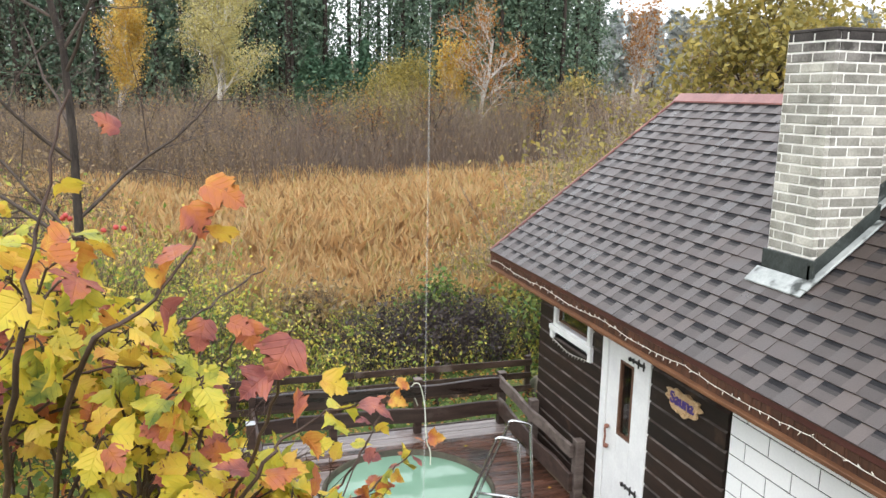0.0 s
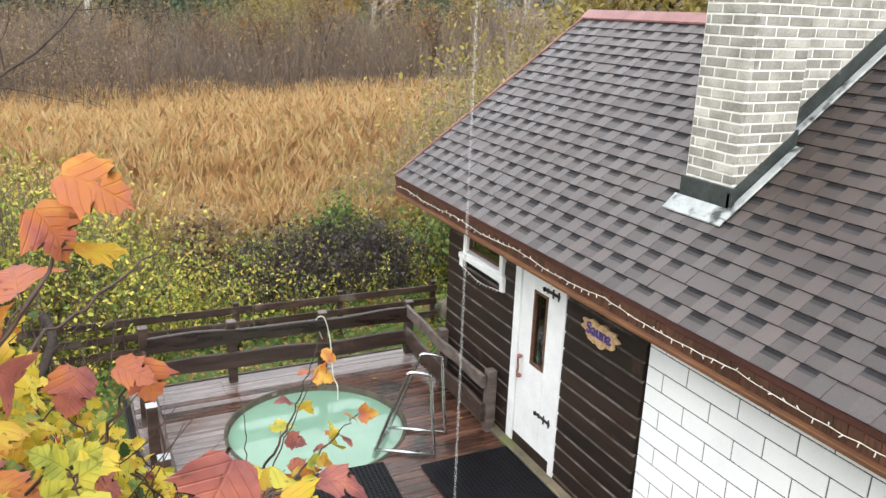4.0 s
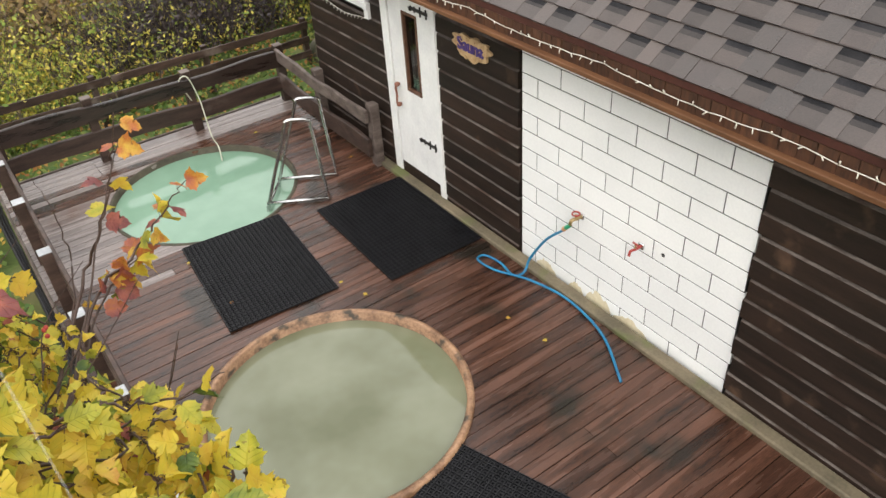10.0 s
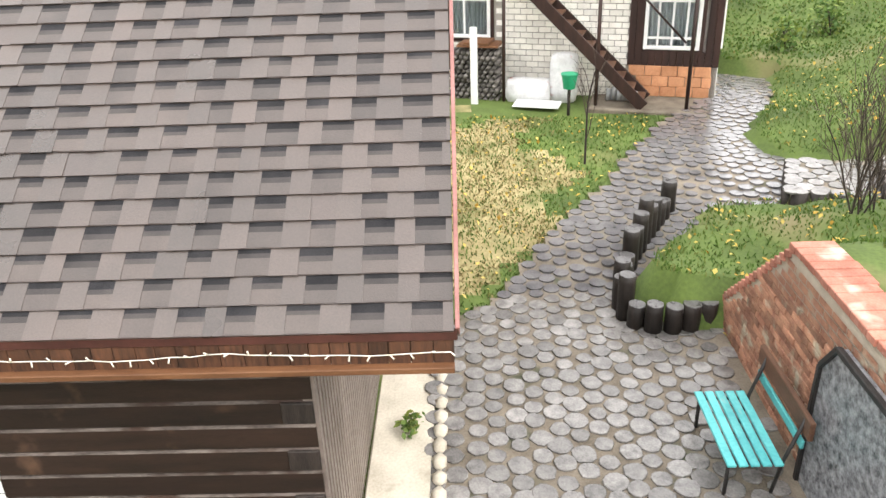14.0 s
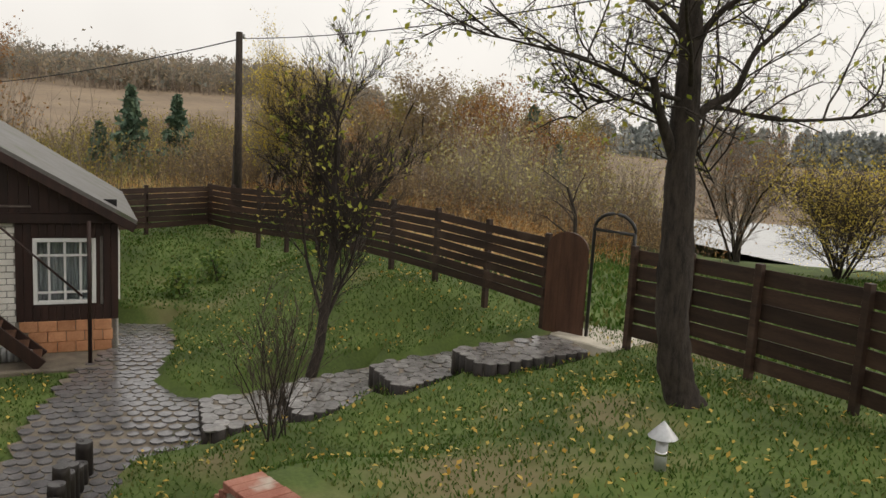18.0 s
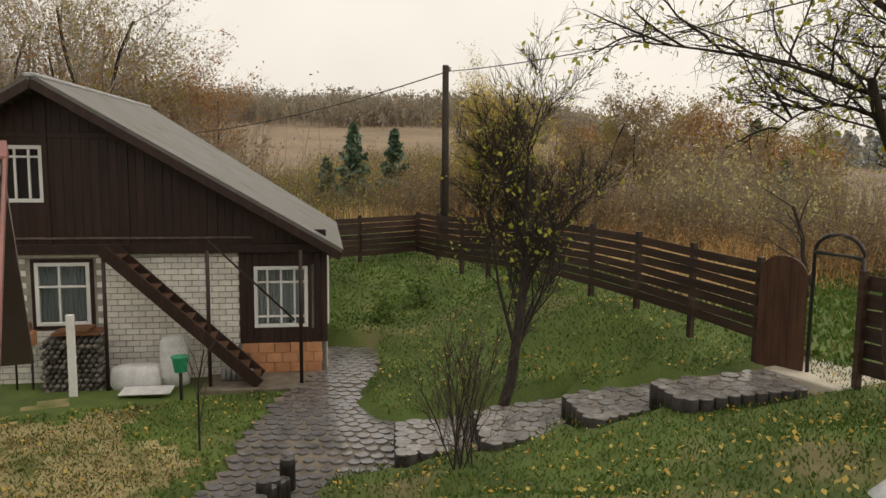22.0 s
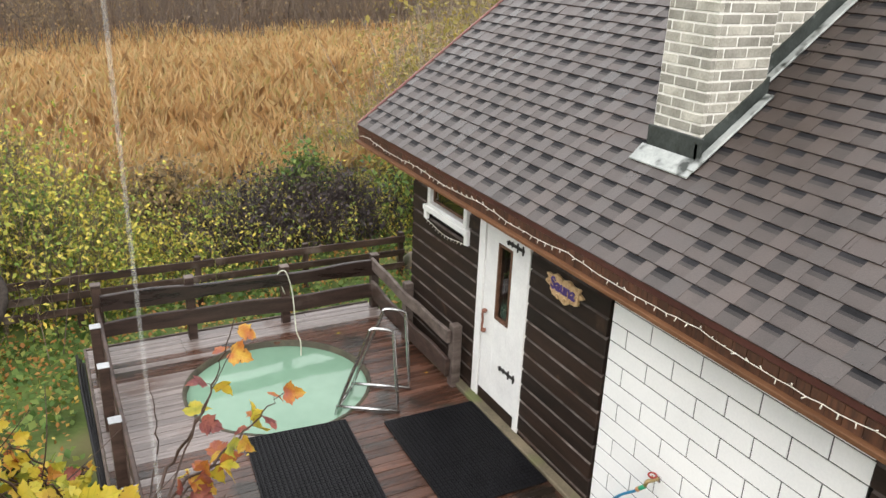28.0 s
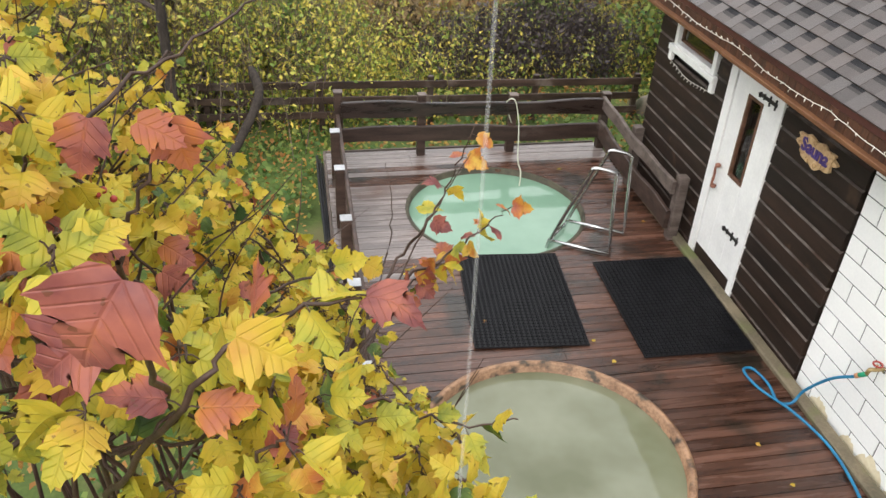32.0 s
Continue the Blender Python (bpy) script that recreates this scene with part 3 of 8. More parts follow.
def tube_data(points, radii, sides=6):
    """Vertices and faces of a tapered tube along points."""
    pts = np.array(points, float)
    n = len(pts)
    radii = np.ones(n) * radii if np.isscalar(radii) else np.array(radii, float)
    t = np.gradient(pts, axis=0)
    t /= np.linalg.norm(t, axis=1)[:, None] + 1e-9
    ref = np.array([0.31, 0.27, 0.91]) if abs(t[0] @ np.array([0.31, 0.27, 0.91])) < 0.9 else np.array([1.0, 0, 0])
    s = np.cross(t, ref)
    s /= np.linalg.norm(s, axis=1)[:, None] + 1e-9
    u = np.cross(s, t)
    ang = np.arange(sides) / sides * 2 * math.pi
    v = pts[:, None] + radii[:, None, None] * (np.cos(ang)[None, :, None] * s[:, None] + np.sin(ang)[None, :, None] * u[:, None])
    i, j = np.meshgrid(np.arange(n - 1), np.arange(sides), indexing="ij")
    k = (j + 1) % sides
    f = np.stack([i * sides + j, i * sides + k, (i + 1) * sides + k, (i + 1) * sides + j], -1).reshape(-1, 4)
    return v.reshape(-1, 3), f


def tube(name, points, radius, material, parent=None, sides=8, label="", caps=True):
    v, f = tube_data(points, radius, sides)
    faces = [tuple(q) for q in f]
    if caps:
        faces += [tuple(range(sides))[::-1], tuple(range(len(v) - sides, len(v)))]
    ob = flat(name, v, faces, material, parent, smooth=True)
    if label:
        tagged(ob, label)
    return ob


def smooth_line(points, n=10):
    """A rounded line through points."""
    p = np.array(points, float)
    p = np.vstack([2 * p[0] - p[1], p, 2 * p[-1] - p[-2]])
    out = []
    for i in range(1, len(p) - 2):
        for s in np.linspace(0, 1, n, endpoint=False):
            a, b, c, d = p[i - 1], p[i], p[i + 1], p[i + 2]
            out.append(0.5 * (2 * b + (c - a) * s + (2 * a - 5 * b + 4 * c - d) * s * s + (3 * b - a - 3 * c + d) * s ** 3))
    out.append(p[-2])
    return np.array(out)


def disc_mesh(name, r, h, sides, material, wob=0.0, rng=random):
    bm = bmesh.new()
    ring = [(r * (1 + wob * (rng.random() - 0.5)), 2 * math.pi * i / sides) for i in range(sides)]
    lo = [bm.verts.new((q * math.cos(a), q * math.sin(a), 0)) for q, a in ring]
    mid = [bm.verts.new((q * math.cos(a), q * math.sin(a), h * 0.8)) for q, a in ring]
    hi = [bm.verts.new((q * 0.93 * math.cos(a), q * 0.93 * math.sin(a), h)) for q, a in ring]
    for i in range(sides):
        k = (i + 1) % sides
        bm.faces.new((lo[i], lo[k], mid[k], mid[i]))
        bm.faces.new((mid[i], mid[k], hi[k], hi[i]))
    bm.faces.new(hi)
    me = bpy.data.meshes.new(name)
    bm.to_mesh(me)
    bm.free()
    me.materials.append(material)
    return me


def join(chunks):
    """Joins (verts, faces) pairs into one."""
    vs, fs, k = [], [], 0
    for v, f in chunks:
        vs.append(v)
        fs.append(np.asarray(f) + k)
        k += len(v)
    return np.concatenate(vs), np.concatenate(fs)


# ---- ground ----
LOW = [(1, -2, 0), (-1, -3, 0), (4, -2.5, 0.02), (6, -3.4, 0.2), (8.5, -5.6, 0.48), (11, -6.5, 0.55), (10, -1, 0.52), (6, 1, 0.2), (12, 3, 0.5), (5, 8, -0.1)]
HIGH = [(2.0, -5.0, 1.7), (-0.8, -5.0, 1.8), (-0.1, -7.3, 2.0), (0.8, -9, 2.05), (-3, -9, 2.1), (4.4, -11.8, 1.66), (0, -11.3, 1.85), (-4, -10.6, 2.0), (4.4, -6.0, 0.95), (4.4, -4.6, 0.5), (6, -5.2, 0.5)]
PATHSIDE = [(7.3, -6.4, 0.6), (6.4, -7.4, 0.85), (5.3, -8.6, 1.3), (4.4, -10.2, 1.6), (7.6, -8.2, 1.05), (8.5, -11.5, 1.95), (11, -11.5, 2.05), (13.2, -8.3, 0.95), (18.7, -11.5, 1.8), (18.7, -8.5, 1.55), (18.7, 3, 1.2), (11, -7.0, 0.6)]
FAR = [(-2, 4, -0.4), (-5.5, 6, -0.35), (-7, 1, 0.0), (-2, 10.5, -0.55), (-3, 12.2, -0.75), (3, 12, -0.7), (-10, 10, -0.7), (0, 20, -1.2), (-25, 25, -1.2), (25, 25, -1.2), (0, 45, -1.2), (-6, -6, 1.0), (8, -16, 1.5), (0, -16, 1.3), (12, -26, 0.3), (16, -42, -0.9), (30, -20, 1.8), (26, 8, 1.0), (-12, -14, 1.5)]

YARD = [(0.55, -0.95), (3.5, -0.95), (4.3, -1.6), (6.6, -2.95), (10.2, -5.2), (11.0, -6.1), (12.9, -6.8), (12.3, -7.8), (10.2, -6.95), (8.6, -6.1), (7.45, -6.35), (6.2, -5.85), (6.1, -4.75), (4.2, -3.4), (3.7, -3.5), (3.55, -4.1), (0.0, -4.1), (-2.5, -4.1), (-2.5, -2.6), (-0.2, -2.6)]
STEPS = [([(7.4, -6.3), (7.2, -7.6), (5.9, -7.0), (6.15, -5.8)], 0.62), ([(6.75, -7.35), (6.8, -9.0), (5.5, -8.5), (5.4, -6.8)], 0.87), ([(5.93, -8.45), (5.88, -10.12), (4.95, -9.86), (4.85, -8.15)], 1.22), ([(4.92, -9.3), (4.8, -11.7), (3.8, -11.1), (4.1, -9.1)], 1.60)]


def within_poly(poly, x, y):
    """Which of the points lie in the polygon."""
    x, y = np.asarray(x, float), np.asarray(y, float)
    hit = np.zeros(x.shape, bool)
    for (x0, y0), (x1, y1) in zip(poly, poly[1:] + poly[:1]):
        if y0 != y1:
            hit ^= ((y0 > y) != (y1 > y)) & (x < (x1 - x0) * (y - y0) / (y1 - y0) + x0)
    return hit


def widened(poly, by):
    cx_, cy_ = sum(p[0] for p in poly) / len(poly), sum(p[1] for p in poly) / len(poly)
    return [(x + by * (1 if x > cx_ else -1), y + by * (1 if y > cy_ else -1)) for x, y in poly]


def spot_height(x, y, marks):
    mk = np.array(marks)
    d2 = (x[..., None] - mk[:, 0]) ** 2 + (y[..., None] - mk[:, 1]) ** 2 + 0.15
    w = d2 ** -1.6
    return (w * mk[:, 2]).sum(-1) / w.sum(-1)


def is_low(x, y):
    """The sunken yard between bathhouse, brick wall, log edge and house."""
    edge = np.interp(x, [-4, 2.3, 3.70, 3.76, 4.0, 6.3, 8.0, 10.5, 11.5], [-4.35, -4.35, -4.35, -3.35, -3.2, -4.55, -5.7, -6.6, -6.9])
    return (y > edge) & (x > -3.6) & (x < 15) & (y < 9)


def ground_z(x, y):
    x, y = np.asarray(x, float), np.asarray(y, float)
    z = spot_height(x, y, LOW + HIGH + PATHSIDE + FAR)
    low = spot_height(x, y, LOW + FAR[:4])
    up = spot_height(x, y, HIGH + PATHSIDE + FAR[11:])
    yard = (y < -3) & (x > -4.5) & (x < 19)
    z = np.where(yard & ~is_low(x, y), up, z)
    z = np.where(is_low(x, y) & (x > 0.0), low, z)
    z = np.where(within_poly(YARD, x, y), np.minimum(z, low - 0.04), z)
    for quad, top in STEPS:
        z = np.where(within_poly(widened(quad, 0.3), x, y), np.minimum(z, top - 0.16), z)
    under = (x > -4.15) & (x < 0.02) & (y > -2.5) & (y < 9.4)
    z = np.where(under, np.minimum(z, -0.4), z)
    r = np.hypot(x, y)
    rise = np.clip((r - 70) / 300, 0, 1) ** 1.3 * 13
    back = np.clip((y - x * 0.2 - 60) / 200, 0, 1) * 6
    lakeside = np.clip((-y - 30) / 20, 0, 1) * np.clip((x + 60) / 40, 0, 1)
    far_shore = np.clip((np.hypot(x - 20, y + 60) - 130) / 200, 0, 1)
    side = np.clip((np.degrees(np.arctan2(x + 4.3, -(y + 0.8))) - 40) / 12, 0, 1)
    z = z + rise * np.where(y < -20, np.maximum(side, far_shore * 0.06), 1) + np.where(y > 0, back, 0)
    bearing = np.degrees(np.arctan2(x + 4.3, -(y + 0.8)))
    z = z + 8.5 * np.clip((r - 95) / 170, 0, 1) ** 1.1 * np.clip((bearing - 50) / 9, 0, 1) * np.clip((94 - bearing) / 9, 0, 1)
    z = np.where(y < -40, np.minimum(z, z - lakeside * 1.2 * (1 - side) * (1 - far_shore)), z)
    tarn = ((x - 4) / 26) ** 2 + ((y + 55) / 12) ** 2
    z = np.where(tarn < 1.25, np.minimum(z, -0.7 - 1.5 * (1.25 - tarn)), z)
    return z


def axis_lines(lo, hi, near_lo, near_hi, step):
    inner = np.arange(near_lo, near_hi + 1e-6, step)
    outer = lambda n, far: n + np.sign(far - n) * np.geomspace(step, abs(far - n), 34)
    return np.concatenate([outer(near_lo, lo)[::-1], inner, outer(near_hi, hi)])


gx, gy = axis_lines(-900, 900, -12, 22, 0.25), axis_lines(-900, 900, -18, 16, 0.25)
GX, GY = np.meshgrid(gx, gy, indexing="ij")
GZ = ground_z(GX, GY)
ii, jj = np.meshgrid(np.arange(len(gx) - 1), np.arange(len(gy) - 1), indexing="ij")
w_ = len(gy)
gf = np.stack([ii * w_ + jj, (ii + 1) * w_ + jj, (ii + 1) * w_ + jj + 1, ii * w_ + jj + 1], -1).reshape(-1, 4)
ground = bulk("ground", np.stack([GX, GY, GZ], -1).reshape(-1, 3), gf, M["grass"])
ground.data.materials.append(M["earth"])
ground.data.materials.append(M["farfield"])
ground.data.materials.append(M["dryturf"])
cx, cy = (GX[:-1, :-1].ravel(), GY[:-1, :-1].ravel())
ground.data.polygons.foreach_set("material_index", np.where(np.hypot(cx, cy) > 62, 2, np.where(cy > 15, 1, np.where(np.hypot((cx - 7.6) / 3.1, (cy + 1.2) / 2.1) + 0.25 * np.sin(3 * cx) * np.cos(2.3 * cy) < 0.9, 3, 0))).astype(np.int32))
tagged(ground, "damp autumn lawn and meadow ground with fallen leaves", "ground", kind="structure")
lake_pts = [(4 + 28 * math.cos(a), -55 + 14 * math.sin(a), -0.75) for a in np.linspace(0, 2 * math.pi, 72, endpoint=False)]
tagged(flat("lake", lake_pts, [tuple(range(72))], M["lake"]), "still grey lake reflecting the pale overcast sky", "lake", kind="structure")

# ---- bathhouse ----
EX, EZ, RX, RZ, YN, YF = -0.29, 2.62, 2.79, 4.905, -1.24, 9.39
SLOPE = math.atan2(RZ - EZ, RX - EX)
LEN = math.hypot(RZ - EZ, RX - EX)
CS, SN = math.cos(SLOPE), math.sin(SLOPE)


def on_roof(v, y, h=0.0):
    """A point v metres up the slope from the eave, h above the slope."""
    return (EX + v * CS - h * SN, y, EZ + v * SN + h * CS)


bath = group("bathhouse", "low bathhouse of dark stained boards and white blocks", "bathhouse")
# carcass behind the cladding
part("inner_wall", brick(0.055, 0.25, 1.0, 5.44, -0.3, 2.6), M["joint"], bath)
part("inner_wall", brick(0.055, 0.25, 6.31, 6.8, -0.3, 2.6), M["joint"], bath)
part("inner_wall", brick(0.055, 0.25, 6.8, 7.66, -0.3, 1.96), M["joint"], bath)
part("inner_wall", brick(0.055, 0.25, 7.66, 8.1, -0.3, 2.6), M["joint"], bath)
part("inner_wall", brick(0.055, 0.25, -0.3, 1.0, -0.3, 2.6), M["joint"], bath)
part("back_wall", brick(5.3, 5.5, -0.3, 8.1, -0.3, 2.8), M["board"], bath)
part("end_wall", brick(0.0, 5.5, 8.1, 8.17, -0.6, 2.6), M["board"], bath)
part("floor_slab", brick(0.25, 5.3, -0.25, 8.1, -0.3, 0.05), M["concrete"], bath)
part("loft_ceiling", brick(0.25, 5.3, -0.25, 8.1, 2.45, 2.5), M["lath"], bath)
for ye in (-0.3, 8.12):
    bm = bmesh.new()
    tri = [(0.0, 2.5), (5.55, 2.5), (RX, RZ - 0.12)]
    a = [bm.verts.new((x, ye, z)) for x, z in tri]
    b = [bm.verts.new((x, ye + 0.05, z)) for x, z in tri]
    bm.faces.new(a)
    bm.faces.new(b[::-1])
    for i in range(3):
        bm.faces.new((a[i], b[i], b[(i + 1) % 3], a[(i + 1) % 3]))
    bmesh.ops.recalc_face_normals(bm, faces=bm.faces)
    part("gable", bm, M["board"], bath)
bm = bmesh.new()
n_rib = 60
for i in range(n_rib):
    x0 = -0.02 + 5.4 * i / n_rib
    brick(x0, x0 + 0.05, -0.385, -0.365 + 0.0, 0.02, 2.45, 0, bm)
brick(-0.02, 5.4, -0.365, -0.3, -0.1, 2.45, 0, bm)
part("end_cladding", bm, M["tin"], bath, "grey ribbed end wall")


def clad(y0, y1, z0, z1):
    """One horizontal board with a weathered, sloping upper edge."""
    bm = bmesh.new()
    prof = [(0.03, z0), (-0.03, z0 + 0.004), (-0.034, z0 + 0.012), (-0.030, z1 - 0.026), (-0.006, z1 - 0.004), (0.03, z1 - 0.004)]
    a = [bm.verts.new((x, y0, z)) for x, z in prof]
    b = [bm.verts.new((x, y1, z)) for x, z in prof]
    k = len(prof)
    for i in range(k):
        f = bm.faces.new((a[i], a[(i + 1) % k], b[(i + 1) % k], b[i]))
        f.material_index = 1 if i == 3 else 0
    bm.faces.new(a[::-1])
    bm.faces.new(b)
    bmesh.ops.recalc_face_normals(bm, faces=bm.faces)
    ob = part("board", bm, M["board"], cladding)
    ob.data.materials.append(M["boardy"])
    return ob


cladding = part("cladding", brick(0.03, 0.05, -0.3, 1.75, -0.05, 2.45), M["joint"], bath)
STEP = 0.187
rnd = random.Random(4)
for k in range(14):
    z0, z1 = max(-0.125, -0.284 + k * STEP), min(2.45, -0.284 + (k + 1) * STEP)
    clad(-0.36, 1.745 - 0.02 * (k % 2), z0, z1)
    clad(4.215 + 0.012 * (k % 2), 5.44, z0, z1)
    if z1 > 1.95:
        clad(6.435, 6.70, z0, z1)
        clad(7.74, 8.17, z0, z1)
    else:
        clad(6.435, 8.17, z0, z1)
    # ends of the cross logs at the corner
    if k % 2:
        bm = brick(-0.045, 0.02, -0.36, -0.16, z0 + 0.015, z1 - 0.02, 0.006)
        part("log_end", bm, M["log"], cladding)

# white block panel
panel = part("block_panel", brick(0.0015, 0.05, 1.76, 4.205, -0.05, 2.45), M["joint"], bath, "white painted block panel with dark joints")
W, H = 0.558, 0.18
for k in range(1, 15):
    z1 = 0.14 + H * (k - 1)
    z0 = max(z1 - H, -0.05)
    shift = 0.0 if k % 2 else 0.5
    cuts = [4.205] + [y for y in (4.0 - (i + shift) * W for i in range(-1, 6)) if 1.80 < y < 4.18] + [1.76 + (0.0 if k % 3 else -0.015)]
    for ya, yb in zip(cuts, cuts[1:]):
        part("block", brick(-0.004, 0.04, yb + 0.0055, ya - 0.0055, z0 + 0.0055, min(z1, 2.45) - 0.0055, 0.0015), M["block"], panel)

# rust-yellow runs at the panel's foot
for ya, yb, zt in ((2.55, 2.95, 0.10), (2.98, 3.30, 0.16), (3.33, 3.52, 0.09), (3.70, 3.98, 0.12)):
    bm = bmesh.new()
    n = 14
    lo_ = [bm.verts.new((-0.0062, ya + (yb - ya) * i / n, -0.03)) for i in range(n + 1)]
    up_ = [bm.verts.new((-0.0062, ya + (yb - ya) * i / n, 0.01 + zt * math.sin(math.pi * i / n) ** 0.7 * rnd.uniform(0.55, 1.0))) for i in range(n + 1)]
    for i in range(n):
        bm.faces.new((lo_[i], up_[i], up_[i + 1], lo_[i + 1]))
    part("stain", bm, M["stain"], panel, "rusty yellow stain at the foot")

# door
door = group("door_1", "white plank door with black strap hinges and narrow window", "door", "structure")
rough_edge = 0.006
part("jamb", brick(-0.05, 0.05, 6.31, 6.435, 0.0, 2.45, rough_edge), M["white"], door)
part("jamb", brick(-0.05, 0.05, 5.44, 5.53, 0.0, 2.45, rough_edge), M["white"], door)
part("jamb", brick(-0.05, 0.05, 5.53, 6.31, 2.30, 2.45, rough_edge), M["white"], door)
part("threshold", brick(-0.03, 0.12, 5.53, 6.31, 0.0, 0.165, 0.006), M["board"], door, "dark board threshold")
leaf = new("leaf")
leaf.parent = door
part("panel_board", brick(-0.035, 0.01, 5.54, 5.77, 0.17, 2.3, 0.004), M["white"], leaf)
part("panel_board", brick(-0.035, 0.01, 6.045, 6.295, 0.17, 2.3, 0.004), M["white"], leaf)
part("panel_board", brick(-0.035, 0.01, 5.772, 6.043, 0.17, 1.14, 0.003), M["white"], leaf)
part("panel_board", brick(-0.035, 0.01, 5.772, 6.043, 2.02, 2.3, 0.003), M["white"], leaf)
for y0, y1, z0, z1 in ((5.772, 5.80, 1.14, 2.02), (6.015, 6.043, 1.14, 2.02), (5.80, 6.015, 1.14, 1.17), (5.80, 6.015, 1.99, 2.02)):
    part("glazing_bead", brick(-0.042, 0.0, y0, y1, z0, z1, 0.003), M["brown"], leaf)
part("pane", brick(-0.008, -0.003, 5.80, 6.015, 1.17, 1.99), M["pane"], leaf)
for zh in (2.09, 0.62):
    bm = brick(-0.045, -0.034, 5.56, 5.85, zh - 0.018, zh + 0.018, 0.003)
    for yy in (5.58, 5.68, 5.78):
        brick(-0.05, -0.034, yy - 0.008, yy + 0.008, zh - 0.05 + (0.02 if yy > 5.7 else 0), zh + 0.05 - (0.02 if yy > 5.7 else 0), 0.003, bm)
    bmesh.ops.create_cone(bm, cap_ends=True, segments=8, radius1=0.03, radius2=0.0, depth=0.06, matrix=Matrix.Translation((-0.04, 5.87, zh)) @ Matrix.Rotation(radians(-90), 4, "X"))
    part("strap_hinge", bm, M["iron"], leaf, "black forged strap hinge")
tube("handle", smooth_line([(-0.04, 6.20, 0.93), (-0.09, 6.20, 0.95), (-0.085, 6.20, 1.05), (-0.09, 6.20, 1.15), (-0.04, 6.20, 1.17)], 5), 0.013, M["rose"], leaf, label="turned rusty-red door handle")
for zz in (0.93, 1.17):
    bm = bmesh.new()
    bmesh.ops.create_uvsphere(bm, u_segments=10, v_segments=7, radius=0.032, matrix=Matrix.Translation((-0.07, 6.20, zz)) @ Matrix.Diagonal((1, 1, 0.8, 1)))
    part("knob", bm, M["rose"], leaf, smooth=True)

# window
win = group("window_1", "small white-framed window with dark glass and a low sill board", "window", "structure")
for y0, y1, z0, z1, x in ((6.725, 6.80, 1.84, 2.45, -0.06), (7.64, 7.715, 1.84, 2.45, -0.06), (6.78, 7.66, 1.91, 1.985, -0.065), (6.80, 7.64, 2.33, 2.45, -0.055)):
    part("window_frame", brick(x, 0.03, y0, y1, z0, z1, 0.006), M["white"], win)
part("window_sill", brick(-0.09, -0.03, 6.66, 7.78, 1.87, 1.94, 0.008), M["white"], win)
for yy in (6.705, 7.735):
    part("sill_drop", brick(-0.075, -0.03, yy - 0.04, yy + 0.04, 1.76, 1.875, 0.006), M["white"], win)
for y0, y1, z0, z1 in ((6.80, 6.835, 2.0, 2.33), (7.605, 7.64, 2.0, 2.33), (6.835, 7.605, 2.0, 2.03)):
    part("sash", brick(-0.015, 0.03, y0, y1, z0, z1, 0.003), M["brown"], win)
part("pane", brick(0.0, 0.005, 6.83, 7.61, 2.02, 2.34), M["pane"], win)

# carved sign
sign = group("carved_sign", "carved pine plaque with scrolled edge and violet lettering", "sign")
bm = bmesh.new()
ring = []
for i in range(64):
    a = 2 * math.pi * i / 64
    r = 1 + 0.11 * math.cos(9 * a + 0.6)
    ring.append((0.27 * r * math.cos(a), 0.115 * r * math.sin(a) + 0.045 * math.cos(a) ** 2 - 0.02))
front = [bm.verts.new((-0.062, 4.85 - u, 1.98 + w)) for u, w in ring]
rear = [bm.verts.new((-0.036, 4.85 - u, 1.98 + w)) for u, w in ring]
bm.faces.new(front)
for i in range(64):
    bm.faces.new((front[i], rear[i], rear[(i + 1) % 64], front[(i + 1) % 64]))
bmesh.ops.recalc_face_normals(bm, faces=bm.faces)
part("plaque", bm, M["signwood"], sign)
for i in range(12):
    a = 2 * math.pi * i / 12 + 0.2
    cy, cz = 4.85 - 0.225 * math.cos(a), 1.98 + 0.085 * math.sin(a) + 0.035 * math.cos(a) ** 2 - 0.015
    pts = [(-0.066, cy + (0.034 - 0.0045 * q) * math.cos(q + a), cz + (0.030 - 0.004 * q) * math.sin(q + a)) for q in np.linspace(0, 6, 14)]
    tube("scroll", pts, 0.008, M["signwood"], sign, sides=5)
txt = bpy.data.curves.new("lettering", "FONT")
txt.body, txt.size, txt.align_x, txt.align_y, txt.extrude, txt.offset = "Sauna", 0.165, "CENTER", "CENTER", 0.005, 0.004
tob = new("lettering", txt)
tob.parent = sign
txt.materials.append(M["signblue"])
tob.matrix_world = Matrix(((0, 0, -1, -0.069), (-1, 0, 0, 4.85), (0, 1, 0, 1.985), (0, 0, 0, 1)))

# eave: drip edge, valance, pale lath
part("drip_edge", beam((EX - 0.012, YN - 0.02, EZ - 0.04), (EX - 0.012, YF + 0.02, EZ - 0.04), 0.018, 0.07), M["fascia"], bath)
rnd = random.Random(7)
y = YN
vb = part("valance", brick(EX + 0.006, EX + 0.02, YN, YF, 2.40, 2.59), M["joint"], bath)
while y < YF - 0.02:
    wv = 0.105 + 0.03 * rnd.random()
    y1 = min(y + wv, YF)
    part("valance_board", brick(EX - 0.014, EX + 0.005, y + 0.002, y1 - 0.002, 2.40 - 0.004 * rnd.random(), 2.585, 0.002), M["valance"], vb)
    y = y1
part("lath", brick(EX - 0.07, EX - 0.005, YN, 2.9, 2.365, 2.402, 0.004), M["lath"], bath)
part("lath", brick(EX - 0.068, EX - 0.005, 2.902, 6.2, 2.363, 2.40, 0.004), M["lath"], bath)
part("lath", brick(EX - 0.07, EX - 0.005, 6.202, YF, 2.365, 2.402, 0.004), M["lath"], bath)
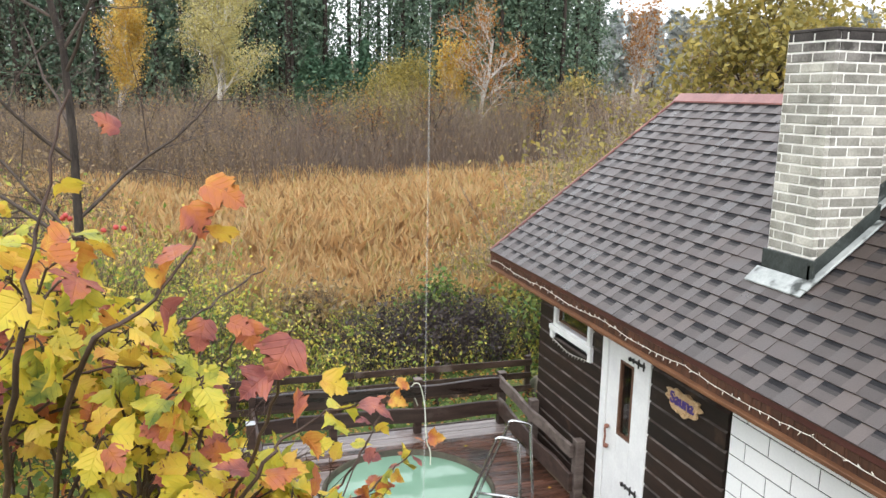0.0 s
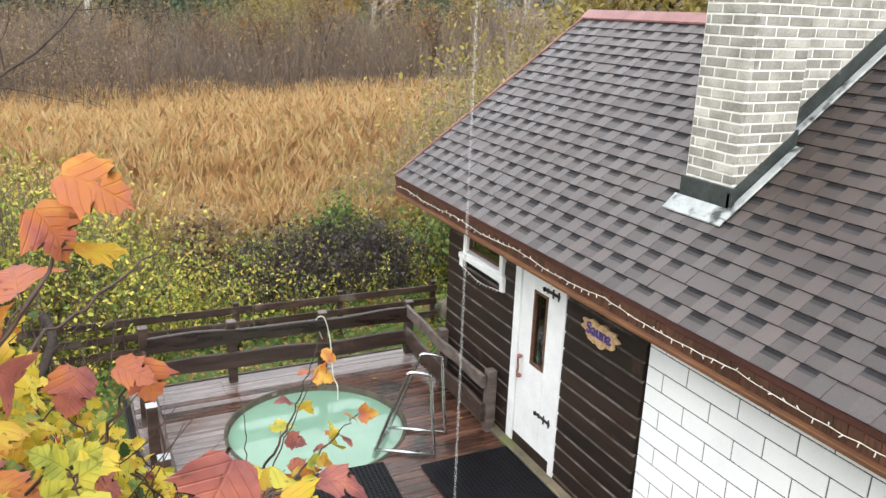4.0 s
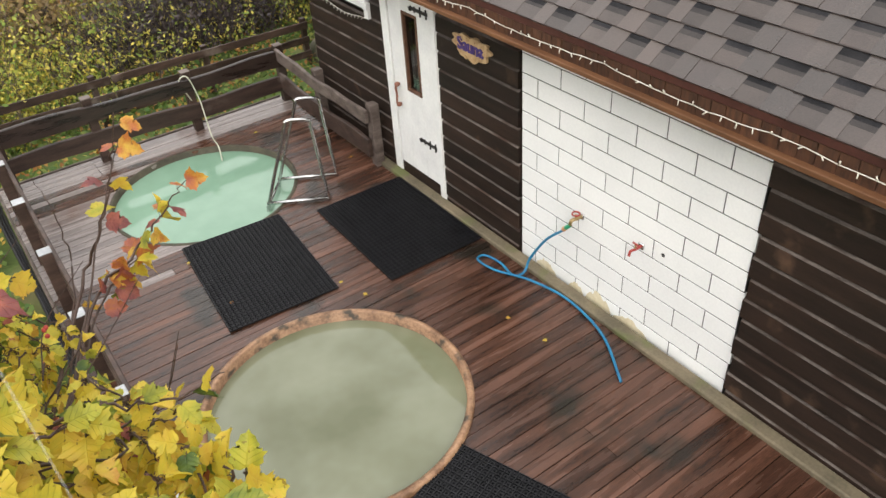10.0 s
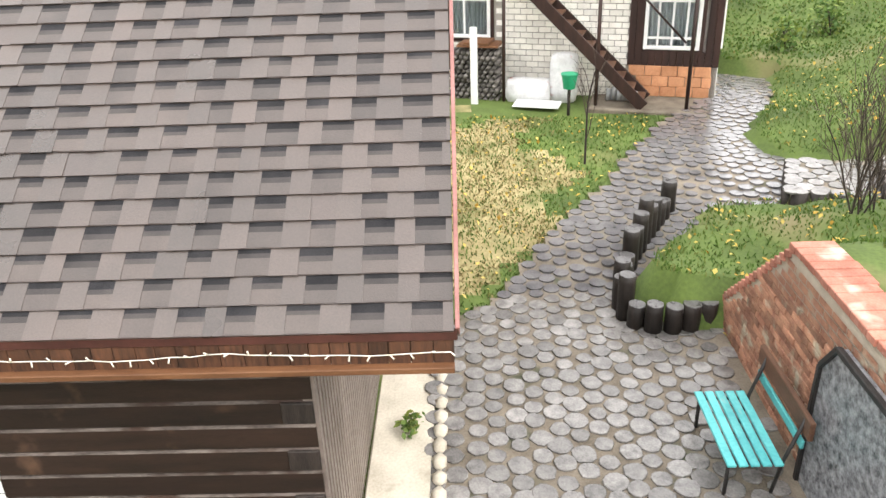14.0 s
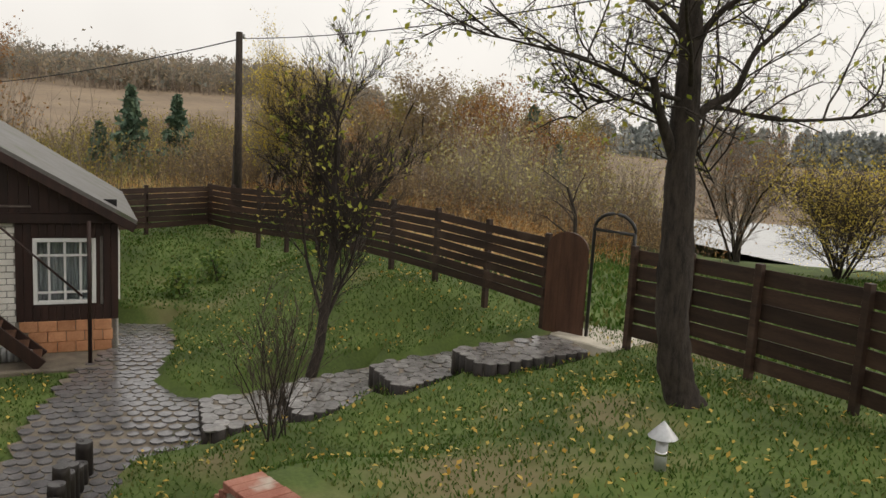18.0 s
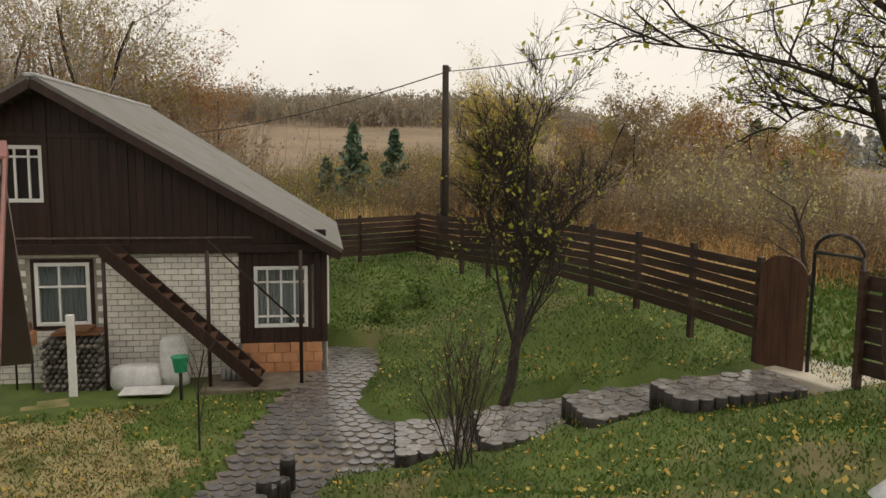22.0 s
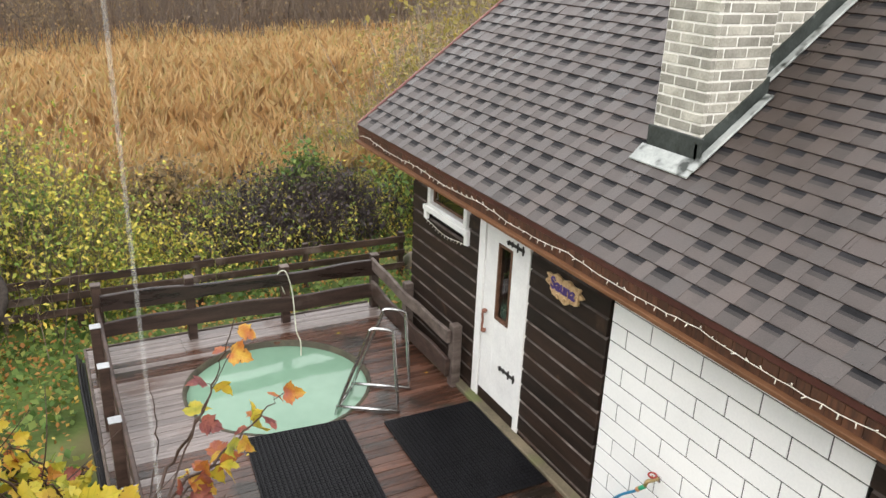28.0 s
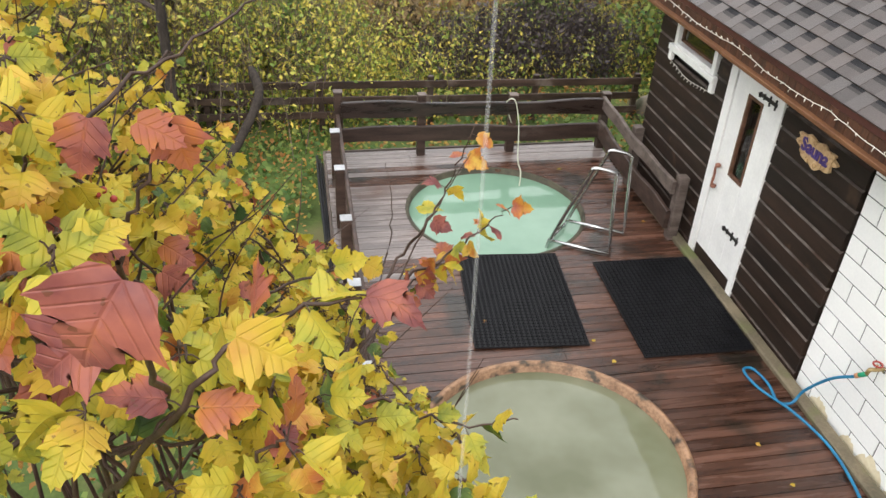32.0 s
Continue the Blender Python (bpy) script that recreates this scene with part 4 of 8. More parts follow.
part("soffit", brick(EX + 0.0, 0.06, YN + 0.05, YF - 0.05, 2.405, 2.42), M["valance"], bath)

# roof
roof = group("shingle_roof", "brown architectural shingle roof with a red ridge cap", "roof")
bm = bmesh.new()
pf = [on_roof(0, 0, -0.03), on_roof(LEN, 0, -0.03), (2 * RX - EX, 0, EZ - 0.03), (2 * RX - EX, 0, EZ - 0.10), (RX, 0, RZ - 0.12), on_roof(0, 0, -0.09)]
a = [bm.verts.new((p[0], YN + 0.01, p[2])) for p in pf]
b = [bm.verts.new((p[0], YF - 0.01, p[2])) for p in pf]
for i in range(6):
    bm.faces.new((a[i], a[(i + 1) % 6], b[(i + 1) % 6], b[i]))
bm.faces.new(a[::-1])
bm.faces.new(b)
bmesh.ops.recalc_face_normals(bm, faces=bm.faces)
part("roof_deck", bm, M["shingle_low"], roof)
ROWS, HANG = 22, 0.027
EXPO = (LEN + HANG) / ROWS
rnd = random.Random(11)


def slab_pts(y0, y1, v0, v1, hb, ht, lo):
    """The eight corners of a thin slab on the slope: hb high at its lower edge, ht at its upper, lo below."""
    return [on_roof(v0, y0, hb), on_roof(v0, y1, hb), on_roof(v1, y1, ht), on_roof(v1, y0, ht), on_roof(v0, y0, lo), on_roof(v0, y1, lo), on_roof(v1, y1, lo), on_roof(v1, y0, lo)]


SLAB = [(0, 1, 2, 3), (4, 5, 1, 0), (5, 6, 2, 1), (7, 4, 0, 3)]
low_v, low_f, far_v, far_f, tabs = [], [], [], [], []
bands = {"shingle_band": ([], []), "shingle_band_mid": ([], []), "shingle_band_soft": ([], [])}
for r in range(ROWS):
    v0, v1 = r * EXPO - HANG, (r + 1) * EXPO - HANG + 0.02
    # each course is laid of strips a metre long with a slight step at their butts
    y = YN - rnd.random() * 0.9
    while y < YF:
        a0, a1, lift = max(y, YN), min(y + 1.0, YF), 0.002 * rnd.random()
        if a1 - a0 > 0.01:
            k = len(low_v)
            low_v += slab_pts(a0 + 0.0015, a1, v0 - 0.002 * rnd.random(), v1, 0.013 + lift, 0.001 + lift, -0.02)
            low_f += [tuple(q + k for q in f) for f in SLAB]
        y += 1.0
    # raised tabs; between them a printed dark band, coloured-in shade, fading down the course
    y = YN - rnd.random() * 0.25
    while y < YF:
        tab, gap = rnd.uniform(0.115, 0.18), rnd.uniform(0.14, 0.205)
        a0, a1 = max(y, YN), min(y + tab, YF)
        if a1 - a0 > 0.02:
            tabs.append((r, a0, a1, v0 - 0.001 - 0.002 * rnd.random(), v1))
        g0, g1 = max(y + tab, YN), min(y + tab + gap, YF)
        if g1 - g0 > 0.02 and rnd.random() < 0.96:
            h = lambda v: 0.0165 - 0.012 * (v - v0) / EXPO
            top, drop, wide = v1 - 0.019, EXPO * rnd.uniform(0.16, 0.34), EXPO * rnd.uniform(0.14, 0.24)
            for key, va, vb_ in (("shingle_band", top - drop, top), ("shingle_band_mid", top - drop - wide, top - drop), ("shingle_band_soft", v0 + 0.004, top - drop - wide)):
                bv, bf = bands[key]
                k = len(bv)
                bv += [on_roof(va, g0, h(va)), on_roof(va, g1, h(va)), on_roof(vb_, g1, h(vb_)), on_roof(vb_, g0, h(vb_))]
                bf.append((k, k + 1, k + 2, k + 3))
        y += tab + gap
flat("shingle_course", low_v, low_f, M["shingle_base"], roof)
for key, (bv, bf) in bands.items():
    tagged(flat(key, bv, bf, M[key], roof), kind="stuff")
picked = 0
for r, a0, a1, v0, v1 in tabs:
    pts = slab_pts(a0, a1, v0, v1, 0.0195, 0.0045, -0.004)
    if r < 14 and 0.6 < (a0 + a1) / 2 < 6.4 and picked < 300:
        flat("shingle", pts, SLAB, M["shingle_piece"], roof)
        picked += 1
    else:
        k = len(far_v)
        far_v += pts
        far_f += [tuple(i + k for i in f) for f in SLAB]
tagged(flat("shingle_field", far_v, far_f, M["shingle"], roof), kind="stuff")
# ridge cap and rake trims
bm = bmesh.new()
pf = [(-0.15, -0.115), (-0.02, 0.0), (0.02, 0.0), (0.15, -0.115), (0.15, -0.135), (0.0, -0.05), (-0.15, -0.135)]
for s0, s1, dz in ((YN - 0.03, 3.4, 0.05), (3.38, 4.34, 0.052), (4.70, 5.6, 0.052), (5.58, YF + 0.03, 0.048)):
    a = [bm.verts.new((RX + x, s0, RZ + dz + z)) for x, z in pf]
    b = [bm.verts.new((RX + x, s1, RZ + dz + z)) for x, z in pf]
    for i in range(7):
        bm.faces.new((a[i], a[(i + 1) % 7], b[(i + 1) % 7], b[i]))
    bm.faces.new(a[::-1])
    bm.faces.new(b)
bmesh.ops.recalc_face_normals(bm, faces=bm.faces)
part("ridge_cap", bm, M["ridge"], roof, "dull red metal ridge cap")
for yy in (YN - 0.02, YF + 0.005):
    p0, p1 = on_roof(-0.02, yy, -0.02), on_roof(LEN, yy, -0.02)
    part("rake_trim", beam(p0, p1, 0.025, 0.10, bev=0.004), M["ridge"], roof)

# chimney
chim = group("brick_chimney", "grey silicate brick chimney with pale mortar and a sooty top", "chimney")
CX0, CX1, CX2, CY0, CY1, CZ1, CIN = 0.64, 1.30, 2.80, 4.16, 4.72, 5.45, 0.17
part("mortar_core", brick(CX0 + 0.004, CX1, CY0 + 0.004, CY1, 2.9, CZ1 - 0.01), M["mortar"], chim)
part("mortar_core", brick(CX1, CX2, CY0 + CIN + 0.004, CY1, 3.4, CZ1 - 0.01), M["mortar"], chim)
rnd = random.Random(3)


def roof_height(x):
    return EZ + (x - EX) * math.tan(SLOPE)


BH = 0.088
for k in range(24):
    z1 = CZ1 - k * BH
    z0 = z1 - BH + 0.017
    mt = M["soot"] if k == 0 else M["sootbrick"] if k < 3 else M["brickw"]
    # face towards the deck
    cuts = [CY0, CY0 + (0.12 if k % 2 else 0.25), CY0 + (0.38 if k % 2 else 0.5), CY1]
    for ya, yb in zip(cuts, cuts[1:]):
        if z1 > roof_height(CX0) - 0.05 and yb - ya > 0.03:
            part("brick", brick(CX0 - 0.002 - 0.003 * rnd.random(), CX0 + 0.05, ya + (0.0085 if ya > CY0 else 0.0015), yb - 0.0085, z0, z1, 0.004), mt, chim)
    cuts = [CX0 + 0.05, CX0 + (0.25 if k % 2 else 0.12), CX0 + (0.5 if k % 2 else 0.38), CX1 + 0.003]
    for xa, xb in zip(cuts, cuts[1:]):
        if z1 > roof_height(xa) - 0.05 and xb - xa > 0.03:
            part("brick", brick(xa + (0.0085 if xa > CX0 + 0.06 else 0.001), xb - 0.0085, CY0 - 0.003 * rnd.random(), CY0 + 0.05, z0, z1, 0.004), mt, chim)
    x = CX1 - (0.0 if k % 2 else 0.13)
    while x < CX2 - 0.02:
        xa, xb = max(x, CX1) + 0.0085, min(x + 0.26, CX2) - 0.0085
        if xb - xa > 0.03 and z1 > roof_height(xa) - 0.05:
            part("brick", brick(xa, xb, CY0 + CIN - 0.003 * rnd.random(), CY0 + CIN + 0.05, z0, z1, 0.004), mt, chim)
        x += 0.26
part("sooty_cap", brick(CX0 - 0.006, CX1 + 0.004, CY0 - 0.006, CY1 + 0.004, CZ1, CZ1 + 0.03, 0.006), M["soot"], chim)
part("sooty_cap", brick(CX1 + 0.005, CX2 + 0.004, CY0 + CIN - 0.006, CY1 + 0.004, CZ1, CZ1 + 0.028, 0.006), M["soot"], chim)
part("flue_liner", brick(CX0 + 0.15, CX0 + 0.4, CY0 + 0.15, CY1 - 0.15, CZ1 + 0.03, CZ1 + 0.045), M["dark"], chim)
# flashing round the foot
v_foot = (CX0 - EX) / CS
bm = bmesh.new()
brick(CX0 - 0.03, CX0 + 0.0, CY0 - 0.06, CY1 + 0.03, roof_height(CX0) - 0.05, roof_height(CX0) + 0.20, 0.006, bm)
part("bitumen_skirt", bm, M["bitumen"], chim)
bm = bmesh.new()
q = [on_roof(v_foot - 0.20, CY0 - 0.10, 0.03), on_roof(v_foot - 0.20, CY1 + 0.06, 0.03), on_roof(v_foot - 0.02, CY1 + 0.06, 0.045), on_roof(v_foot - 0.02, CY0 - 0.10, 0.045)]
vs = [bm.verts.new(p) for p in q]
f = bm.faces.new(vs)
ex = bmesh.ops.extrude_face_region(bm, geom=[f])
bmesh.ops.translate(bm, vec=(0, 0, -0.012), verts=[v for v in ex["geom"] if isinstance(v, bmesh.types.BMVert)])
bmesh.ops.recalc_face_normals(bm, faces=bm.faces)
part("apron_flashing", bm, M["flash"], chim, "grey metal apron flashing")
for xa, xb, yf, hh in ((CX0 - 0.03, CX1 + 0.02, CY0, 0.17), (CX1 - 0.0, CX2 + 0.0, CY0 + CIN, 0.20)):
    bm = bmesh.new()
    q = [(xa, yf - 0.02, roof_height(xa)), (xb, yf - 0.02, roof_height(xb)), (xb, yf - 0.02, roof_height(xb) + hh), (xa, yf - 0.02, roof_height(xa) + hh)]
    fr = [bm.verts.new(p) for p in q]
    bk = [bm.verts.new((p[0], p[1] + 0.03, p[2])) for p in q]
    bm.faces.new(fr)
    bm.faces.new(bk[::-1])
    for i in range(4):
        bm.faces.new((fr[i], bk[i], bk[(i + 1) % 4], fr[(i + 1) % 4]))
    bmesh.ops.recalc_face_normals(bm, faces=bm.faces)
    part("side_skirt", bm, M["bitumen"], chim, "black bitumen strip along the chimney")
    va, vb_ = (xa - 0.08 - EX) / CS, (xb - EX) / CS
    part("side_flashing", beam(on_roof(va, yf - 0.07, 0.035), on_roof(vb_, yf - 0.07, 0.035), 0.085, 0.025, bev=0.008), M["flash"], chim, "pale folded edge flashing")

# fairy lights
lights = group("fairy_lights", "unlit string of small white fairy lights along the eave", "fairy lights")
rnd = random.Random(21)
pts, y = [], YN + 0.02
while y < YF - 0.05:
    pts.append((EX - 0.035, y, 2.50 - 0.035 * abs(math.sin(y * 2.1)) + 0.012 * rnd.random()))
    y += 0.11
tube("cable", pts, 0.0035, M["cable"], lights, sides=4, caps=False)
for i, p in enumerate(pts):
    if i % 1 == 0:
        a = rnd.uniform(-1.3, 1.3) + (math.pi if rnd.random() < 0.6 else 0)
        tip = (p[0] - 0.012, p[1] + 0.028 * math.sin(a), p[2] + 0.032 * math.cos(a))
        tube("bulb", [p, tip], [0.004, 0.0055], M["cable"], lights, sides=4)
wl_ = group("window_lights", "short string of small lights hung under the window", "fairy lights")
pts = [(-0.07, y, 1.76 - 0.05 * math.sin((y - 6.7) * 3.0) ** 2) for y in np.linspace(6.72, 7.74, 14)]
tube("cable", pts, 0.003, M["cable"], wl_, sides=4, caps=False)
for p in pts[1:-1]:
    tube("bulb", [p, (p[0] - 0.01, p[1] + 0.006, p[2] - 0.03)], 0.004, M["cable"], wl_, sides=4)

# taps and hoses
def tap(y, z, big):
    g = group("garden_tap", "brass wall tap with a red handwheel" if big else "small wall tap with a red lever", "tap")
    part("flange", brick(-0.02, 0.0, y - 0.03, y + 0.03, z - 0.03, z + 0.03, 0.006), M["steel"], g)
    tube("spout", smooth_line([(-0.01, y, z), (-0.08, y, z), (-0.12, y + 0.01, z - 0.005), (-0.13, y + 0.015, z - 0.05)], 4), 0.017 if big else 0.012, M["brass"] if big else M["red"], g)
    tube("stem", [(-0.08, y, z), (-0.08, y, z + 0.05)], 0.009, M["brass"], g, sides=6)
    if big:
        tube("handwheel", [(-0.08 + 0.034 * math.cos(a), y + 0.034 * math.sin(a), z + 0.055) for a in np.linspace(0, 2 * math.pi, 13)], 0.008, M["red"], g, sides=5)
        tube("coupling", [(-0.13, y + 0.015, z - 0.05), (-0.14, y + 0.06, z - 0.10)], 0.02, M["bucket"], g)
        tube("collar", [(-0.14, y + 0.06, z - 0.10), (-0.14, y + 0.085, z - 0.13)], 0.022, M["orange"], g)
    else:
        tube("lever", [(-0.08, y - 0.03, z + 0.05), (-0.08, y + 0.03, z + 0.055)], 0.008, M["red"], g, sides=5)


tap(3.40, 0.86, True)
tap(2.72, 0.92, False)
tube("pipe_hole", [(0.001, 2.50, 0.95), (-0.004, 2.50, 0.95)], 0.018, M["dark"], bath, sides=10)
hose = group("garden_hose", "blue garden hose lying looped on the wet deck", "hose")
hp = smooth_line([(-0.14, 3.49, 0.72), (-0.13, 3.72, 0.48), (-0.14, 3.92, 0.16), (-0.22, 3.92, 0.025), (-0.33, 3.96, 0.025), (-0.30, 4.18, 0.025), (-0.34, 4.38, 0.025), (-0.44, 4.36, 0.03), (-0.42, 4.12, 0.035), (-0.28, 3.80, 0.045), (-0.18, 3.45, 0.025), (-0.20, 3.10, 0.025), (-0.30, 2.75, 0.025), (-0.55, 2.33, 0.025)], 9)
tube("hose_line", hp, 0.013, M["hoseblue"], hose)
part("sill_board", brick(-0.155, -0.035, -0.36, 8.95, -0.02, 0.045, 0.012), M["sillgreen"], bath, "mossy sill beam along the wall foot")

# ---- deck ----
deck = group("deck", "wet weathered plank deck round two sunken tubs", "deck", "structure")
PX1, PY1, PR1 = -2.05, 7.52, 1.06
PX2, PY2, PR2 = -2.47, 3.63, 1.10
PLANK = 0.121
x_left, x_right = -4.02, -0.157
rnd = random.Random(5)
plank_rows = int((9.28 + 2.4) / PLANK)
for i in range(plank_rows):
    y0 = -2.4 + i * PLANK
    y1 = y0 + PLANK - 0.007
    spans = [(x_left, x_left, x_right, x_right)]
    for cx_, cy_, r in ((PX1, PY1, PR1), (PX2, PY2, PR2)):
        def half(y):
            return math.sqrt(max(0.0, r * r - (y - cy_) ** 2))
        h0, h1 = half(y0), half(y1)
        if h0 > 0 or h1 > 0:
            spans = [(x_left, x_left, cx_ - h0, cx_ - h1), (cx_ + h0, cx_ + h1, x_right, x_right)]
    for l0, l1, r0, r1 in spans:
        cuts = [(l0, l1)]
        if min(r0, r1) - max(l0, l1) > 2.2:
            c = rnd.choice((-2.6, -2.0, -1.1)) if y0 < 6 else rnd.choice((-2.9, -1.2))
            if max(l0, l1) + 0.3 < c < min(r0, r1) - 0.3:
                cuts.append((c, c))
        cuts.append((r0, r1))
        for (a0, a1), (b0, b1) in zip(cuts, cuts[1:]):
            zt = rnd.uniform(-0.003, 0.003)
            v = [(a0 + 0.002, y0, zt), (b0 - 0.002, y0, zt), (b1 - 0.002, y1, zt), (a1 + 0.002, y1, zt), (a0 + 0.002, y0, -0.04), (b0 - 0.002, y0, -0.04), (b1 - 0.002, y1, -0.04), (a1 + 0.002, y1, -0.04)]
            flat("plank", v, [(0, 1, 2, 3), (4, 5, 1, 0), (5, 6, 2, 1), (6, 7, 3, 2), (7, 4, 0, 3)], M["deckgrey"] if (y0 > 8.72 or (x_left + 1.3 > a0 and b0 < -2.2 and y0 > 4.8 and rnd.random() < 0.75)) else M["deck"], deck)
for x in (-3.9, -2.0, -0.4):
    for y0, y1 in ((-2.4, 2.4), (4.9, 6.3), (8.75, 9.2)):
        part("joist", brick(x - 0.03, x + 0.03, y0, y1, -0.2, -0.045), M["rail"], deck)
part("skirt_board", brick(-4.05, -4.02, -2.4, 9.3, -0.22, -0.01, 0.004), M["railgrey"], deck)
part("skirt_board", brick(-4.05, -0.2, 9.285, 9.31, -0.22, -0.01, 0.004), M["railgrey"], deck)
for i in range(4):
    part("deck_post", brick(-4.0, -3.9, -2.2 + i * 3.7, -2.1 + i * 3.7, -0.9, -0.2), M["rail"], deck)


def tub(name, cx_, cy_, r, level, rimm, water, label, rim_h, rim_w):
    g = group(name, label, "tub")
    bm = bmesh.new()
    n = 72
    prof = [(r + rim_w * 0.2, -0.03), (r + rim_w * 0.2, rim_h * 0.7), (r - rim_w * 0.1, rim_h), (r - rim_w * 0.6, rim_h * 0.8), (r - rim_w, level - 0.9), (r - rim_w, -1.0)]
    rings = [[bm.verts.new((cx_ + q * math.cos(2 * math.pi * i / n), cy_ + q * math.sin(2 * math.pi * i / n), z)) for i in range(n)] for q, z in prof]
    for a, b in zip(rings, rings[1:]):
        for i in range(n):
            bm.faces.new((a[i], a[(i + 1) % n], b[(i + 1) % n], b[i]))
    bmesh.ops.recalc_face_normals(bm, faces=bm.faces)
    part("rim", bm, rimm, g, smooth=True)
    v = [(cx_ + (r - rim_w * 0.5) * math.cos(2 * math.pi * i / n), cy_ + (r - rim_w * 0.5) * math.sin(2 * math.pi * i / n), level) for i in range(n)]
    flat("water", v, [tuple(range(n))], water, g)
    return g


tub("plunge_pool", PX1, PY1, PR1 + 0.02, -0.07, M["rimdark"], M["water1"], "round sunken pool of milky green water", 0.006, 0.05)
tub("hot_tub", PX2, PY2, PR2 + 0.01, -0.06, M["rim"], M["water2"], "round tub of murky water with a copper-brown rim", 0.045, 0.075)

# mats


def rubber_mat(cx_, cy_, w, l, turn, label):
    g = group("rubber_mat", label, "mat", where=(0, 0, 0), group_name="rubber mats on the deck")
    nx, ny = int(w / 0.048), int(l / 0.048)
    vs, fs = [], []
    b = brick(-w / 2, w / 2, -l / 2, l / 2, 0.0, 0.008)
    base = part("mat_base", b, M["rubber"], g)
    bm = bmesh.new()
    for i in range(nx + 1):
        x = -w / 2 + i * w / nx
        k = len(vs)
        vs += [(x - 0.006, -l / 2, 0.006), (x + 0.006, -l / 2, 0.006), (x + 0.006, l / 2, 0.006), (x - 0.006, l / 2, 0.006), (x - 0.003, -l / 2, 0.02), (x + 0.003, -l / 2, 0.02), (x + 0.003, l / 2, 0.02), (x - 0.003, l / 2, 0.02)]
        fs += [tuple(k + q for q in f) for f in ((4, 5, 6, 7), (0, 1, 5, 4), (1, 2, 6, 5), (2, 3, 7, 6), (3, 0, 4, 7))]
    for j in range(ny + 1):
        y = -l / 2 + j * l / ny
        k = len(vs)
        vs += [(-w / 2, y - 0.006, 0.006), (w / 2, y - 0.006, 0.006), (w / 2, y + 0.006, 0.006), (-w / 2, y + 0.006, 0.006), (-w / 2, y - 0.003, 0.0195), (w / 2, y - 0.003, 0.0195), (w / 2, y + 0.003, 0.0195), (-w / 2, y + 0.003, 0.0195)]
        fs += [tuple(k + q for q in f) for f in ((4, 5, 6, 7), (0, 1, 5, 4), (1, 2, 6, 5), (2, 3, 7, 6), (3, 0, 4, 7))]
    sv, sf = [], []
    for i in range(nx):
        for j in range(ny):
            x, y, k = -w / 2 + (i + 0.5) * w / nx, -l / 2 + (j + 0.5) * l / ny, len(sv)
            sv += [(x + 0.011 * math.cos(q), y + 0.011 * math.sin(q), 0.007) for q in (0.5, 1.55, 2.6, 3.65, 4.7, 5.75)] + [(x + 0.007 * math.cos(q), y + 0.007 * math.sin(q), 0.024) for q in (0.5, 1.55, 2.6, 3.65, 4.7, 5.75)]
            sf += [tuple(range(k + 6, k + 12))] + [(k + q, k + (q + 1) % 6, k + 6 + (q + 1) % 6, k + 6 + q) for q in range(6)]
    tagged(flat("studs", sv, sf, M["rubber"], g), kind="stuff")
    flat("rib_grid", vs, fs, M["rubber"], g)
    g.matrix_world = pose(cx_, cy_, 0.006, 0, 0, turn)
    return g


rubber_mat(-2.215, 5.72, 1.09, 1.55, -4.5, "black ribbed rubber mat lying beside the plunge pool")
rubber_mat(-0.71, 5.44, 1.09, 1.57, -1.0, "black ribbed rubber mat lying before the white door")
rubber_mat(-2.2, 1.75, 1.09, 1.55, 20, "black ribbed rubber mat lying by the hot tub")

# pool ladder
lad = group("pool_ladder", "bent steel tube ladder standing at the plunge pool", "ladder")
for dx, dy in ((0.0, 0.0), (0.33, 0.40)):
    a, b, c, d = (-1.62 + dx, 6.72 + dy, -0.05), (-1.27 + dx, 6.58 + dy, 0.99), (-1.03 + dx, 6.50 + dy, 0.95), (-1.02 + dx, 6.36 + dy, 0.0)
    low = (-1.66 + dx, 6.75 + dy, -0.5)
    tube("rail_tube", smooth_line([low, a, tuple(np.array(a) * 0.1 + np.array(b) * 0.9), b, tuple((np.array(b) + np.array(c)) / 2 + np.array((0, 0, 0.02))), c, tuple(np.array(c) * 0.9 + np.array(d) * 0.1), d], 6), 0.02, M["steel"], lad)
    tube("foot_tube", [a[:2] + (0.03,), d[:2] + (0.03,)], 0.02, M["steel"], lad)
tube("cross_tube", [(-1.62, 6.72, -0.02), (-1.29, 7.12, -0.02)], 0.018, M["steel"], lad)
wh = group("water_hose", "thin white hose running over the rail into the pool", "hose")
tube("hose_line", smooth_line([(-1.52, 9.0, 0.45), (-1.62, 8.98, 0.74), (-1.52, 8.93, 0.80), (-1.46, 8.85, 0.5), (-1.50, 8.6, 0.1), (-1.52, 8.35, 0.04), (-1.58, 8.15, -0.1)], 7), 0.0085, M["hosewhite"], wh)


